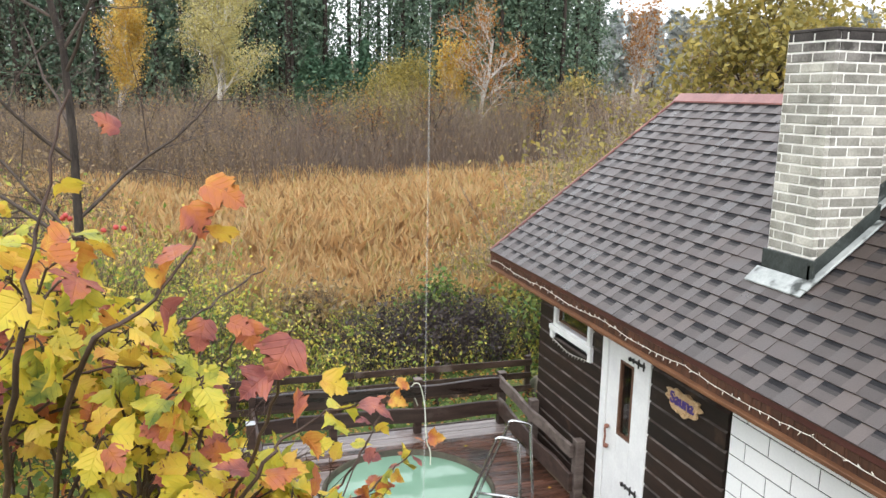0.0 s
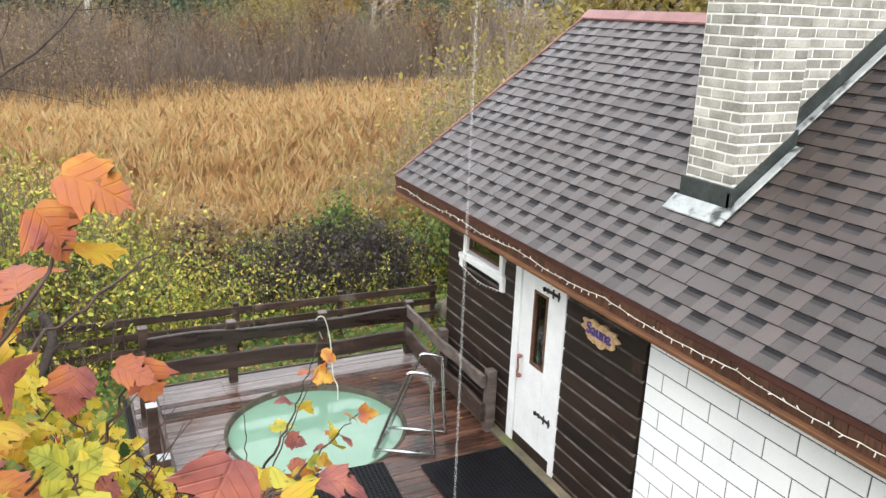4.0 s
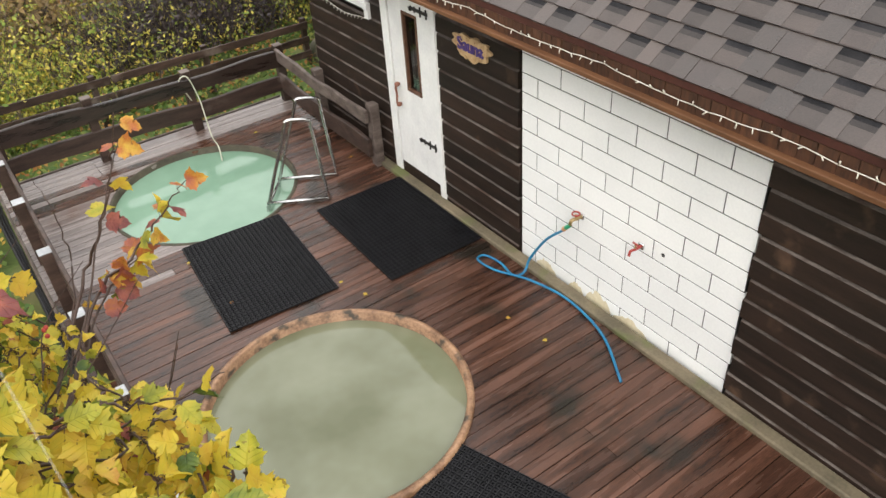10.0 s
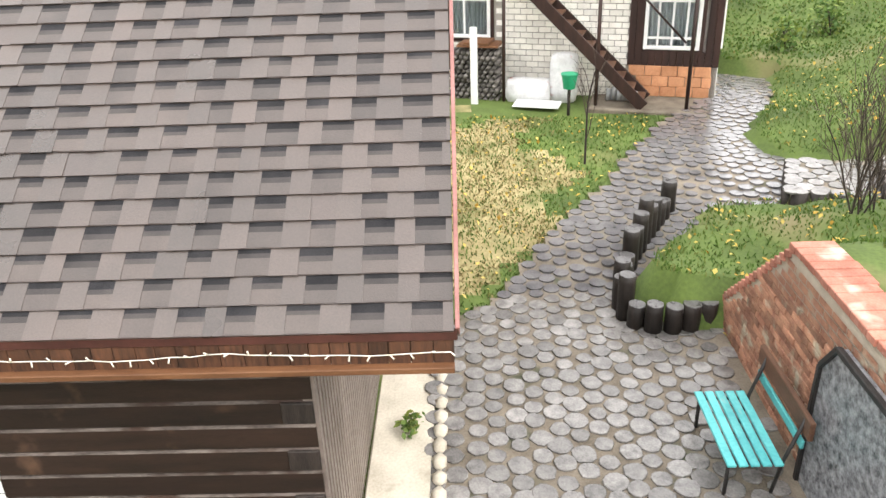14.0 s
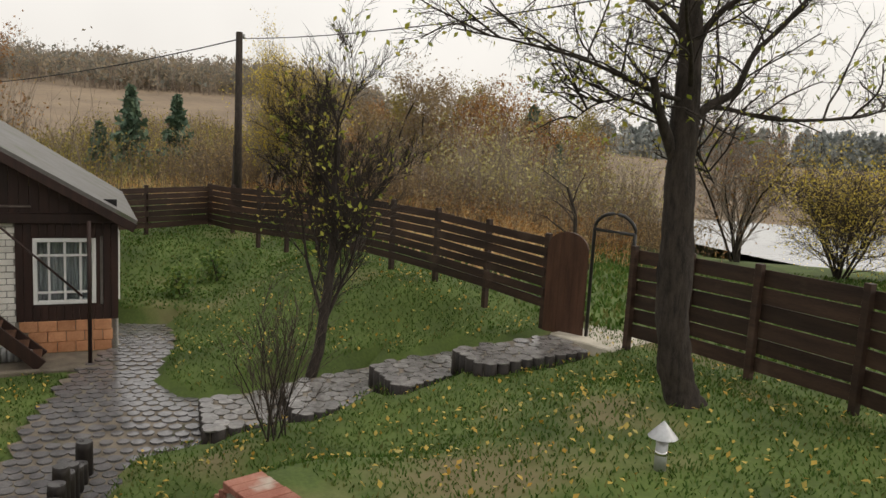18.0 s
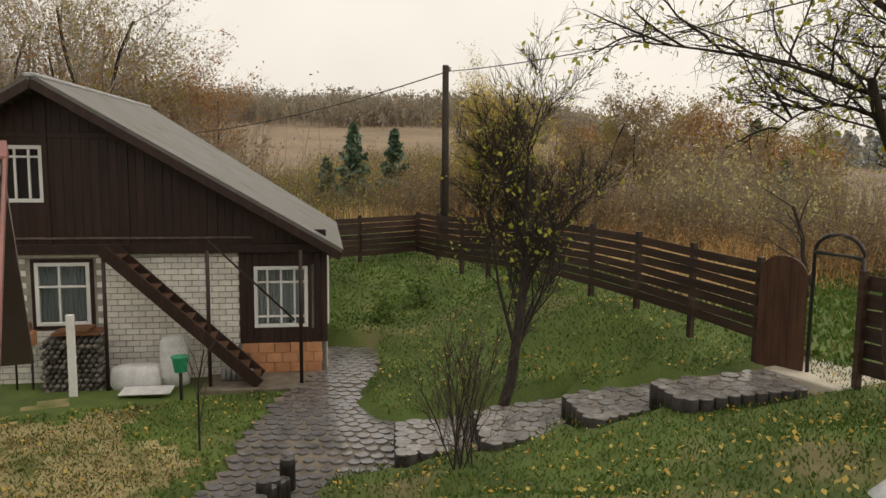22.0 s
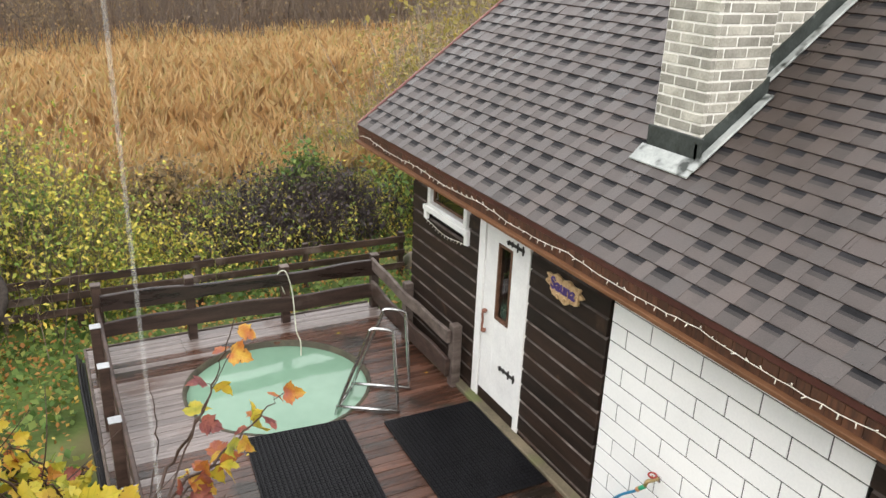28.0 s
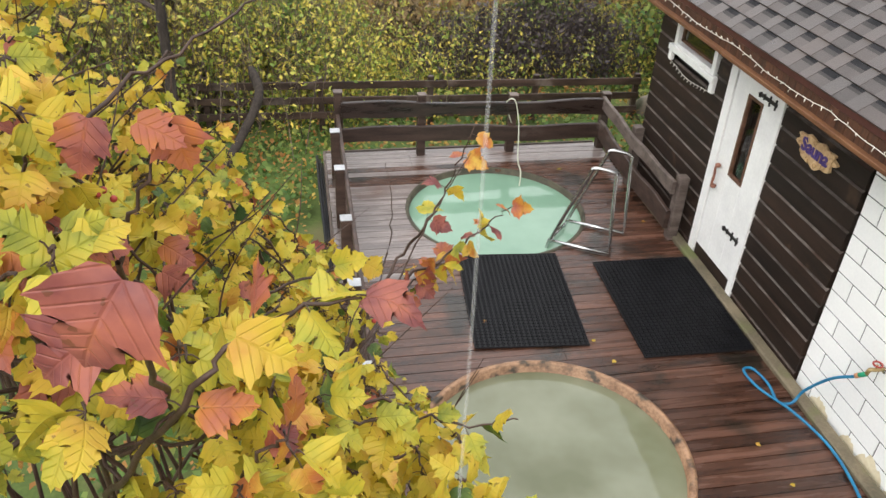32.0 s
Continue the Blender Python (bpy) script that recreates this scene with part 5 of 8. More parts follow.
# ---- rails round the deck ----
def wavy_plank(name, a, b, h, th, parent, material, seed):
    r2 = random.Random(seed)
    a, b = Vector(a), Vector(b)
    d = (b - a)
    side = d.cross(Vector((0, 0, 1))).normalized()
    n = 18
    ph = [r2.random() * 6 for _ in range(4)]
    bm = bmesh.new()
    prev = None
    for i in range(n + 1):
        s = i / n
        c = a + d * s
        top = h / 2 + 0.018 * math.sin(7 * s + ph[0]) + 0.01 * math.sin(17 * s + ph[1])
        bot = -h / 2 + 0.018 * math.sin(6 * s + ph[2]) + 0.01 * math.sin(15 * s + ph[3])
        ring = [bm.verts.new(c + side * (sx * th / 2) + Vector((0, 0, zz))) for sx, zz in ((-1, bot), (1, bot), (1, top - 0.008), (0.6, top), (-0.6, top), (-1, top - 0.008))]
        if prev:
            for k in range(6):
                bm.faces.new((prev[k], prev[(k + 1) % 6], ring[(k + 1) % 6], ring[k]))
        else:
            bm.faces.new(ring[::-1])
        prev = ring
    bm.faces.new(prev)
    bmesh.ops.recalc_face_normals(bm, faces=bm.faces)
    return part(name, bm, material, parent)


rail = group("deck_railing", "dark plank railing on square posts along the deck edge", "railing")
for x, z in ((-3.83, 0.93), (-2.74, 0.86), (-1.50, 0.82), (-0.19, 0.80)):
    part("post", brick(x - 0.055, x + 0.055, 9.02, 9.13, -0.2, z, 0.008), M["rail"], rail)
    part("post_cap", brick(x - 0.06, x + 0.06, 9.015, 9.135, z, z + 0.012, 0.004), M["railgrey"], rail)
wavy_plank("rail_plank", (-3.80, 8.99, 0.72), (-0.2, 8.99, 0.65), 0.185, 0.07, rail, M["railwet"], 1)
wavy_plank("rail_plank", (-3.80, 8.99, 0.36), (-0.2, 8.99, 0.30), 0.21, 0.06, rail, M["rail"], 2)
side_rail = group("side_railing", "weathered plank railing beside the bathhouse wall", "railing")
for y, z, t in ((8.0, 0.80, "railgrey"), (6.67, 0.80, "railgrey")):
    part("post", brick(-0.215, -0.10, y - 0.06, y + 0.06, -0.05, z, 0.008), M[t], side_rail)
wavy_plank("rail_plank", (-0.25, 9.0, 0.70), (-0.25, 6.66, 0.64), 0.15, 0.05, side_rail, M["railgrey"], 3)
wavy_plank("rail_plank", (-0.25, 9.0, 0.30), (-0.25, 6.66, 0.24), 0.24, 0.05, side_rail, M["rail"], 4)
posts = group("edge_railing", "dark plank railing with pale-capped posts along the deck side", "railing")
for y in (8.3, 7.33, 6.25, 5.15, 4.05, 2.95):
    part("post", brick(-3.97, -3.86, y - 0.055, y + 0.055, -0.3, 0.745, 0.008), M["rail"], posts)
    part("post_cap", brick(-3.975, -3.855, y - 0.06, y + 0.06, 0.745, 0.757, 0.004), M["galvan"], posts)
wavy_plank("rail_plank", (-3.845, 8.96, 0.62), (-3.845, 2.9, 0.60), 0.15, 0.045, posts, M["rail"], 5)
wavy_plank("rail_plank", (-3.845, 8.96, 0.28), (-3.845, 2.9, 0.26), 0.17, 0.045, posts, M["rail"], 6)
pipes = group("edge_pipes", "black pipes running along the outside of the deck", "pipes")
for q in range(3):
    tube("pipe", smooth_line([(-4.08 - 0.03 * q, 8.6, 0.15 + 0.06 * q), (-4.08 - 0.03 * q, 7.6, 0.22 + 0.05 * q), (-4.07 - 0.02 * q, 6.0, 0.10 + 0.07 * q), (-4.08 - 0.03 * q, 4.0, 0.15 + 0.06 * q), (-4.08 - 0.03 * q, 1.0, 0.05)], 6), 0.018, M["rubber"], pipes, sides=6)

# ---- sunken yard: paving, log edge, brick wall, bench ----
def inside(poly, x, y):
    hit = False
    for (x0, y0), (x1, y1) in zip(poly, poly[1:] + poly[:1]):
        if (y0 > y) != (y1 > y) and x < (x1 - x0) * (y - y0) / (y1 - y0) + x0:
            hit = not hit
    return hit


gz = lambda x, y: float(ground_z(x, y))
bm = bmesh.new()
cache = {}
for i in range(int((13.2 + 2.6) / 0.2)):
    for j in range(int((8.0 - 0.9) / 0.2)):
        x, y = -2.6 + 0.2 * i, -8.0 + 0.2 * j
        if inside(YARD, x + 0.1, y + 0.1):
            vs = []
            for cx_, cy_ in ((x, y), (x + 0.2, y), (x + 0.2, y + 0.2), (x, y + 0.2)):
                key = (round(cx_ * 5), round(cy_ * 5))
                if key not in cache:
                    cache[key] = bm.verts.new((cx_, cy_, float(spot_height(np.array(cx_), np.array(cy_), LOW + FAR[:4])) + 0.03))
                vs.append(cache[key])
            bm.faces.new(vs)
paving = part("pavement", bm, M["grit"], None, smooth=True)
tagged(paving, "yard paved with wet round log slices in sandy grit", "paving", kind="structure")
rnd = random.Random(9)
discs = [disc_mesh("log_slice", 1.0, 1.0, s, M["disc"], 0.16, rnd) for s in (12, 14, 11, 13, 12)]
far_chunks = []
row = 0
y = -8.0
cells = []
while y < -0.9:
    x = -2.6 + (0.115 if row % 2 else 0)
    while x < 13.2:
        px, py = x + rnd.uniform(-0.025, 0.025), y + rnd.uniform(-0.022, 0.022)
        if inside(YARD, px, py):
            cells.append((px, py, rnd.uniform(0.088, 0.122)))
        x += 0.228
    y += 0.195
    row += 1
cells.sort(key=lambda c: math.hypot(c[0] - 2, c[1] + 2.5))
for k, (px, py, r) in enumerate(cells):
    z = float(spot_height(np.array(px), np.array(py), LOW + FAR[:4])) + 0.025
    if k < 300:
        ob = new("log_slice", discs[k % 5])
        ob.parent = paving
        ob.matrix_world = Matrix.Translation((px, py, z)) @ Matrix.Rotation(rnd.random() * 6, 4, "Z") @ Matrix.Diagonal((r, r, 0.018 + 0.008 * rnd.random(), 1))
    else:
        n = 10
        a = np.arange(n) / n * 2 * math.pi + rnd.random()
        top = np.stack([px + r * np.cos(a), py + r * np.sin(a), np.full(n, z + 0.02)], -1)
        bot = top * (1, 1, 0) + (0, 0, z - 0.01)
        c = np.array([[px, py, z + 0.022]])
        i = np.arange(n)
        far_chunks.append((np.concatenate([bot, top, c]), np.concatenate([np.stack([i, (i + 1) % n, (i + 1) % n + n, i + n], -1), np.stack([i + n, (i + 1) % n + n, np.full(n, 2 * n), np.full(n, 2 * n)], -1)])))
for v, f in [join(far_chunks)]:
    faces = [tuple(dict.fromkeys(q)) for q in f.tolist()]
    tagged(flat("log_slice_field", v, faces, M["disc_far"], paving), kind="stuff")
strip = part("concrete_strip", brick(-0.3, 5.4, -0.97, -0.40, -0.1, 0.05, 0.015), M["concrete"], None)
tagged(strip, "pale concrete strip along the end wall of the bathhouse", "concrete strip", kind="structure")
edging = group("edge_stones", "row of pale rounded stones along the concrete strip", "stones")
for i in range(16):
    bm = bmesh.new()
    bmesh.ops.create_icosphere(bm, subdivisions=1, radius=0.11, matrix=Matrix.Translation((0.7 + i * 0.21, -1.03 - 0.02 * rnd.random(), 0.05)) @ Matrix.Diagonal((0.9 + 0.3 * rnd.random(), 0.7, 0.5, 1)))
    part("stone", bm, M["concrete"], edging, smooth=True)

# log palisade
edge_line = smooth_line([(3.66, -4.0), (3.56, -3.65), (3.62, -3.3), (3.98, -3.12), (4.6, -3.25), (5.5, -3.68), (6.6, -4.3)], 40)
pal = group("log_palisade", "edge of short upright tarred logs holding back the lawn", "palisade")
s, last = 0.0, None
for p in edge_line:
    if last is None or math.hypot(*(p[:2] - last)) > 0.205:
        last = p[:2]
        h = 0.30 + 0.36 * rnd.random()
        r = 0.097 + 0.02 * rnd.random()
        z = float(spot_height(np.array(p[0]), np.array(p[1]), LOW)) - 0.1
        g = tube("log", [(p[0], p[1], z), (p[0] + 0.005, p[1], z + h), (p[0], p[1], z + h + 0.1)], [r, r, r * 0.96], M["log"], pal, sides=11)
        c = new("log_top", discs[1].copy())
        c.data.materials[0] = M["logend"]
        c.parent = g
        c.matrix_world = Matrix.Translation((p[0], p[1], z + h + 0.098)) @ Matrix.Diagonal((r * 0.94, r * 0.94, 0.012, 1))

# brick garden wall with sloping end
bwall = group("brick_garden_wall", "low red brick retaining wall with a sloping end and pale cap", "wall")
bm = bmesh.new()
prof = [(3.72, -0.1), (3.72, 0.36), (2.2, 1.74), (-1.6, 1.74), (-1.6, -0.1)]
a = [bm.verts.new((x, -4.17, z)) for x, z in prof]
b = [bm.verts.new((x, -4.42, z)) for x, z in prof]
bm.faces.new(a)
bm.faces.new(b[::-1])
for i in range(5):
    bm.faces.new((a[i], b[i], b[(i + 1) % 5], a[(i + 1) % 5]))
bmesh.ops.recalc_face_normals(bm, faces=bm.faces)
part("mortar_core", bm, M["redmortar"], bwall)
bk = brick(-0.118, 0.118, -0.012, 0.02, -0.031, 0.031, 0.004)
bk_me = bpy.data.meshes.new("brick")
bk.to_mesh(bk_me)
bk_me.materials.append(M["redbrick"])
rest_v, rest_f, count = [], [], 0
for k in range(24):
    z = 0.02 + k * 0.075
    x = -1.6 + (0.125 if k % 2 else 0.0)
    while x < 3.7:
        lim = 1.74 if x < 2.2 else 1.74 - (x - 2.2) * 0.908
        if z + 0.05 < lim - 0.02 and count < 300 and x > -0.9:
            ob = new("brick", bk_me)
            ob.parent = bwall
            ob.location = (x, -4.165 + rnd.uniform(-0.004, 0.003), z)
            count += 1
        elif z + 0.05 < lim - 0.02:
            kk = len(rest_v)
            rest_v += [(x + sx * 0.118, -4.158, z + sz * 0.031) for sx, sz in ((-1, -1), (1, -1), (1, 1), (-1, 1))]
            rest_f.append((kk, kk + 1, kk + 2, kk + 3))
        x += 0.25
if rest_v:
    tagged(flat("brick_field", rest_v, rest_f, M["redbrick"], bwall), kind="stuff")
for i in range(18):
    s = (i + 0.5) / 18
    x, z = 3.72 + (2.2 - 3.72) * s, 0.36 + 1.38 * s
    b_ = brick(-0.05, 0.05, -0.15, 0.15, -0.035, 0.035, 0.006)
    b_.transform(Matrix.Translation((x, -4.29, z + 0.03)) @ Matrix.Rotation(radians(18), 4, "Y"))
    part("slope_brick", b_, M["capbrick"], bwall)
x = 2.28
while x > -1.5:
    w = 0.13 if rnd.random() < 0.7 else 0.26
    d1 = -4.52 if x > 1.3 else -4.86
    part("cap_brick", brick(x - w + 0.004, x - 0.004, d1 + rnd.uniform(-0.02, 0.02), -4.13 + rnd.uniform(-0.01, 0.01), 1.735, 1.80 + rnd.uniform(-0.004, 0.004), 0.006), M["capbrick"], bwall)
    x -= w
slab = group("stone_slab", "dark speckled slab in a black frame leaning on the brick wall", "slab")
bm = bmesh.new()
pf = [(1.25, 0.05), (1.25, 1.22), (1.05, 1.50), (0.0, 1.50), (0.0, 0.05)]
a = [bm.verts.new((x, -4.08, z)) for x, z in pf]
b = [bm.verts.new((x, -4.145, z)) for x, z in pf]
bm.faces.new(a)
bm.faces.new(b[::-1])
for i in range(5):
    bm.faces.new((a[i], b[i], b[(i + 1) % 5], a[(i + 1) % 5]))
bmesh.ops.recalc_face_normals(bm, faces=bm.faces)
part("slab_face", bm, M["slab"], slab)
for (xa, za), (xb, zb) in zip(pf[:4], pf[1:]):
    part("frame_bar", beam((xa, -4.075, za), (xb, -4.075, zb), 0.05, 0.05, up=(0, 1, 0)), M["iron"], slab)

bench = group("garden_bench", "garden bench with flaking teal slats and a brown back plank", "bench")
for i in range(5):
    part("seat_slat", brick(1.03, 2.02, -3.46 - i * 0.095, -3.385 - i * 0.095, 0.385, 0.41, 0.006), M["teal"], bench)
part("back_slat", brick(1.05, 2.04, -3.975, -3.945, 0.55, 0.63, 0.006), M["teal"], bench)
part("back_plank", brick(0.98, 2.10, -4.0, -3.955, 0.68, 0.86, 0.008), M["brown"], bench)
for x in (1.10, 1.95):
    tube("leg", [(x, -3.42, 0.02), (x, -3.42, 0.39)], 0.018, M["iron"], bench, sides=6)
    tube("leg", [(x, -3.80, 0.02), (x, -3.86, 0.4), (x, -3.98, 0.85)], 0.018, M["iron"], bench, sides=6)
    tube("cross_bar", [(x, -3.40, 0.375), (x, -3.87, 0.375)], 0.016, M["iron"], bench, sides=6)

# log-slice steps up to the gate
for quad, z in STEPS:
    st = group("log_step", "broad garden step of wet log slices edged with upright logs", "step", group_name="steps up to the gate")
    bm = bmesh.new()
    up = [bm.verts.new((x, y, z)) for x, y in quad]
    dn = [bm.verts.new((x, y, z - 0.5)) for x, y in quad]
    bm.faces.new(up)
    for i in range(4):
        bm.faces.new((up[i], dn[i], dn[(i + 1) % 4], up[(i + 1) % 4]))
    bmesh.ops.recalc_face_normals(bm, faces=bm.faces)
    part("fill", bm, M["grit"], st)
    qx, qy = [q[0] for q in quad], [q[1] for q in quad]
    y, row = min(qy), 0
    while y < max(qy):
        x = min(qx) + (0.13 if row % 2 else 0)
        while x < max(qx):
            px, py = x + rnd.uniform(-0.03, 0.03), y + rnd.uniform(-0.03, 0.03)
            if inside(quad, px, py):
                r = rnd.uniform(0.11, 0.145)
                ob = new("log_slice", discs[rnd.randrange(5)])
                ob.parent = st
                ob.matrix_world = Matrix.Translation((px, py, z - 0.004)) @ Matrix.Rotation(rnd.random() * 6, 4, "Z") @ Matrix.Diagonal((r, r, 0.022 + 0.012 * rnd.random(), 1))
            x += 0.26
        y += 0.225
        row += 1
    for (xa, ya), (xb, yb) in ((quad[2], quad[3]), (quad[3], quad[0])):
        n = int(math.hypot(xb - xa, yb - ya) / 0.21)
        for i in range(n):
            s = (i + 0.5) / n
            x, y, r = xa + (xb - xa) * s, ya + (yb - ya) * s, 0.105 + 0.015 * rnd.random()
            tube("edge_log", [(x, y, z - 0.42), (x, y, z + 0.012)], [r, r], M["log"], st, sides=10)
            c = new("log_top", discs[i % 5])
            c.parent = st
            c.matrix_world = Matrix.Translation((x, y, z + 0.008)) @ Matrix.Diagonal((r * 0.98, r * 0.98, 0.016, 1))
landing = part("gate_landing", brick(3.45, 4.75, -12.6, -11.3, 1.4, 1.66, 0.02), M["concrete"], None)
tagged(landing, "wet concrete slab on the ground under the garden gate", "slab", kind="structure")

# ---- board fence and gate ----
fence = group("board_fence", "long dark-stained fence of overlapping horizontal boards on posts", "fence")


def fence_run(pts, rows, h, bh, seed, post_up=0.12):
    """Boards from post to post, alternately before and behind the posts."""
    r2 = random.Random(seed)
    for (x0, y0, z0), (x1, y1, z1) in zip(pts, pts[1:]):
        d = Vector((x1 - x0, y1 - y0, 0)).normalized()
        side = Vector((-d.y, d.x, 0))
        part("post", beam((x0, y0, z0 - 0.3), (x0, y0, z0 + h + post_up), 0.10, 0.10, up=tuple(d)), M["fence"], fence)
        for k in range(rows):
            off = side * (0.065 if k % 2 else 0.035)
            zc = 0.10 + bh / 2 + k * (h - bh - 0.06) / (rows - 1)
            bow = 0.012 * r2.uniform(-1, 1)
            a_, b_ = Vector((x0, y0, z0 + zc + bow)), Vector((x1, y1, z1 + zc - bow))
            part("board", beam(a_ + off - d * 0.03, b_ + off + d * 0.03, 0.022, bh * r2.uniform(0.94, 1.06), bev=0.004), M["fence"], fence)


left_run = []
for i in range(10):
    s = i / 9
    x = 5.1 + (18.7 - 5.1) * s
    left_run.append((x, -11.5 - 0.1 * math.sin(3 * s), 1.93 + 0.22 * math.sin(math.pi * min(1, s * 1.2)) - 0.18 * s))
fence_run(left_run, 7, 1.28, 0.155, 1)
far_run = [(18.7, -11.55 + i * 1.95, 1.75 - 0.06 * i) for i in range(9)]
fence_run(far_run, 7, 1.22, 0.155, 2)
fence_run([(3.42, -11.65, 1.76), (2.3, -11.45, 1.82), (1.15, -11.25, 1.86), (-0.33, -10.98, 1.88), (-1.5, -10.55, 1.90), (-2.8, -10.05, 1.95), (-4.2, -9.5, 2.0), (-5.6, -8.9, 2.0)], 6, 1.46, 0.215, 3)
gate = group("garden_gate", "tall brown board gate with a rounded top standing ajar", "gate")
gx0, gx1, gy0, gy1 = 5.06, 4.32, -11.45, -11.62
nb = 6
for i in range(nb):
    s0, s1 = i / nb, (i + 1) / nb
    bm = bmesh.new()
    top = lambda s: 3.10 + 0.30 * math.sqrt(max(0.0, 1 - (2 * s - 1) ** 2))
    q = []
    for s in np.linspace(s0 + 0.004, s1 - 0.004, 4):
        q.append((gx0 + (gx1 - gx0) * s, gy0 + (gy1 - gy0) * s, top(s)))
    base = [(q[-1][0], q[-1][1], 1.62), (q[0][0], q[0][1], 1.62)]
    fr = [bm.verts.new(p) for p in q + base]
    bk2 = [bm.verts.new((p[0], p[1] - 0.035, p[2])) for p in q + base]
    bm.faces.new(fr)
    bm.faces.new(bk2[::-1])
    for k in range(6):
        bm.faces.new((fr[k], bk2[k], bk2[(k + 1) % 6], fr[(k + 1) % 6]))
    bmesh.ops.recalc_face_normals(bm, faces=bm.faces)
    part("board", bm, M["gate"], gate)
for z in (1.95, 2.85):
    part("ledge", beam((gx0, gy0 - 0.06, z), (gx1, gy1 - 0.06, z), 0.03, 0.10), M["gate"], gate)
arch = group("gate_arch", "dark bent metal arch over the gateway", "arch")
ap = [(4.27, -11.68, 1.6), (4.27, -11.68, 3.5)] + [(3.86 + 0.41 * math.cos(a), -11.68, 3.5 + 0.30 * math.sin(a)) for a in np.linspace(math.pi, 0, 12)] + [(3.45, -11.66, 3.5), (3.45, -11.66, 1.6)]
tube("hoop", ap, 0.03, M["iron"], arch, sides=8)

# garden lamp
lamp = group("garden_lamp", "short garden lamp with a galvanised cone cap", "lamp", where=(0, 0, 0))
lx, ly = -0.08, -7.25
lz = gz(lx, ly) - 0.02
tube("post", [(lx, ly, lz), (lx, ly, lz + 0.30)], 0.055, M["galvan"], lamp, sides=12)
tube("band", [(lx, ly, lz + 0.17), (lx, ly, lz + 0.20)], 0.062, M["steel"], lamp, sides=12)
tube("neck", [(lx, ly, lz + 0.30), (lx, ly, lz + 0.36)], 0.035, M["dark"], lamp, sides=8)
bm = bmesh.new()
bmesh.ops.create_cone(bm, cap_ends=True, segments=24, radius1=0.135, radius2=0.004, depth=0.15, matrix=Matrix.Translation((lx, ly, lz + 0.41)))
part("cone_cap", bm, M["galvan"], lamp)

# power pole with wires
pole = group("power_pole", "old wooden power pole with wires", "pole")
tube("pole_shaft", [(21, -13.6, 1.2), (21, -13.55, 7.95)], [0.15, 0.11], M["bark"], pole, sides=9)
tube("pole_brace", [(21.25, -13.6, 1.2), (21.1, -13.55, 4.2)], [0.12, 0.10], M["bark"], pole, sides=7)
tube("insulator", [(21, -13.72, 7.75), (21, -13.72, 7.9)], 0.05, M["galvan"], pole, sides=6)


def sag(a, b, drop, n=24):
    return [tuple(np.array(a) * (1 - s) + np.array(b) * s - np.array((0, 0, drop * 4 * s * (1 - s)))) for s in np.linspace(0, 1, n)]


wires = group("power_wire", "dark overhead wire sagging from the pole", "wire")
tube("wire_span", sag((21, -13.65, 7.75), (-6, -12.5, 8.3), 0.55), 0.014, M["wire"], wires, sides=4)
tube("wire_span", sag((21, -13.5, 7.7), (60, -2, 6.5), 1.2), 0.02, M["wire"], wires, sides=4)

# ---- neighbouring cottage, built square to the axes and then turned about its front corner ----
before = set(scene.objects)
HX, HY0, HY1, HB = 11.07, -6.2, 0.34, 0.45
house = group("cottage", "old cottage with white brick ground floor and dark boarded gable", "house")
BEAM = 3.12
# ground floor wall: openings for two windows
HW = [(-1.79, -0.75, 1.55, 2.82), (-5.88, -4.78, 1.42, 2.72)]
for y0, y1, z0, z1 in ((HY0, -5.88, HB - 0.3, BEAM), (-4.78, -1.79, HB - 0.3, BEAM), (-0.75, HY1, HB - 0.3, BEAM), (-5.88, -4.78, HB - 0.3, 1.42), (-5.88, -4.78, 2.72, BEAM), (-1.79, -0.75, HB - 0.3, 1.55), (-1.79, -0.75, 2.82, BEAM)):
    part("wall", brick(HX + 0.02, HX + 0.3, y0, y1, z0, z1), M["greymortar"], house)
part("side_wall", brick(HX + 0.02, 16.2, HY0 - 0.02, HY0 + 0.25, HB - 0.3, BEAM), M["brickj"], house)
part("side_wall", brick(HX + 0.3, 17.3, HY1 - 0.25, HY1, HB - 0.3, 5.0), M["housewood"], house)
part("rear_wall", brick(17.0, 17.3, HY0, HY1, HB - 0.3, 3.0), M["housewood"], house)
part("upper_floor", brick(HX + 0.3, 17.2, HY0 + 0.2, HY1 - 0.2, BEAM - 0.2, BEAM), M["lath"], house)
hb = brick(-0.02, 0.03, -0.117, 0.117, -0.049, 0.049, 0.004)
hb_me = bpy.data.meshes.new("wall_brick")
hb.to_mesh(hb_me)
hb_me.materials.append(M["housebrick"])
rest_v, rest_f, count = [], [], 0
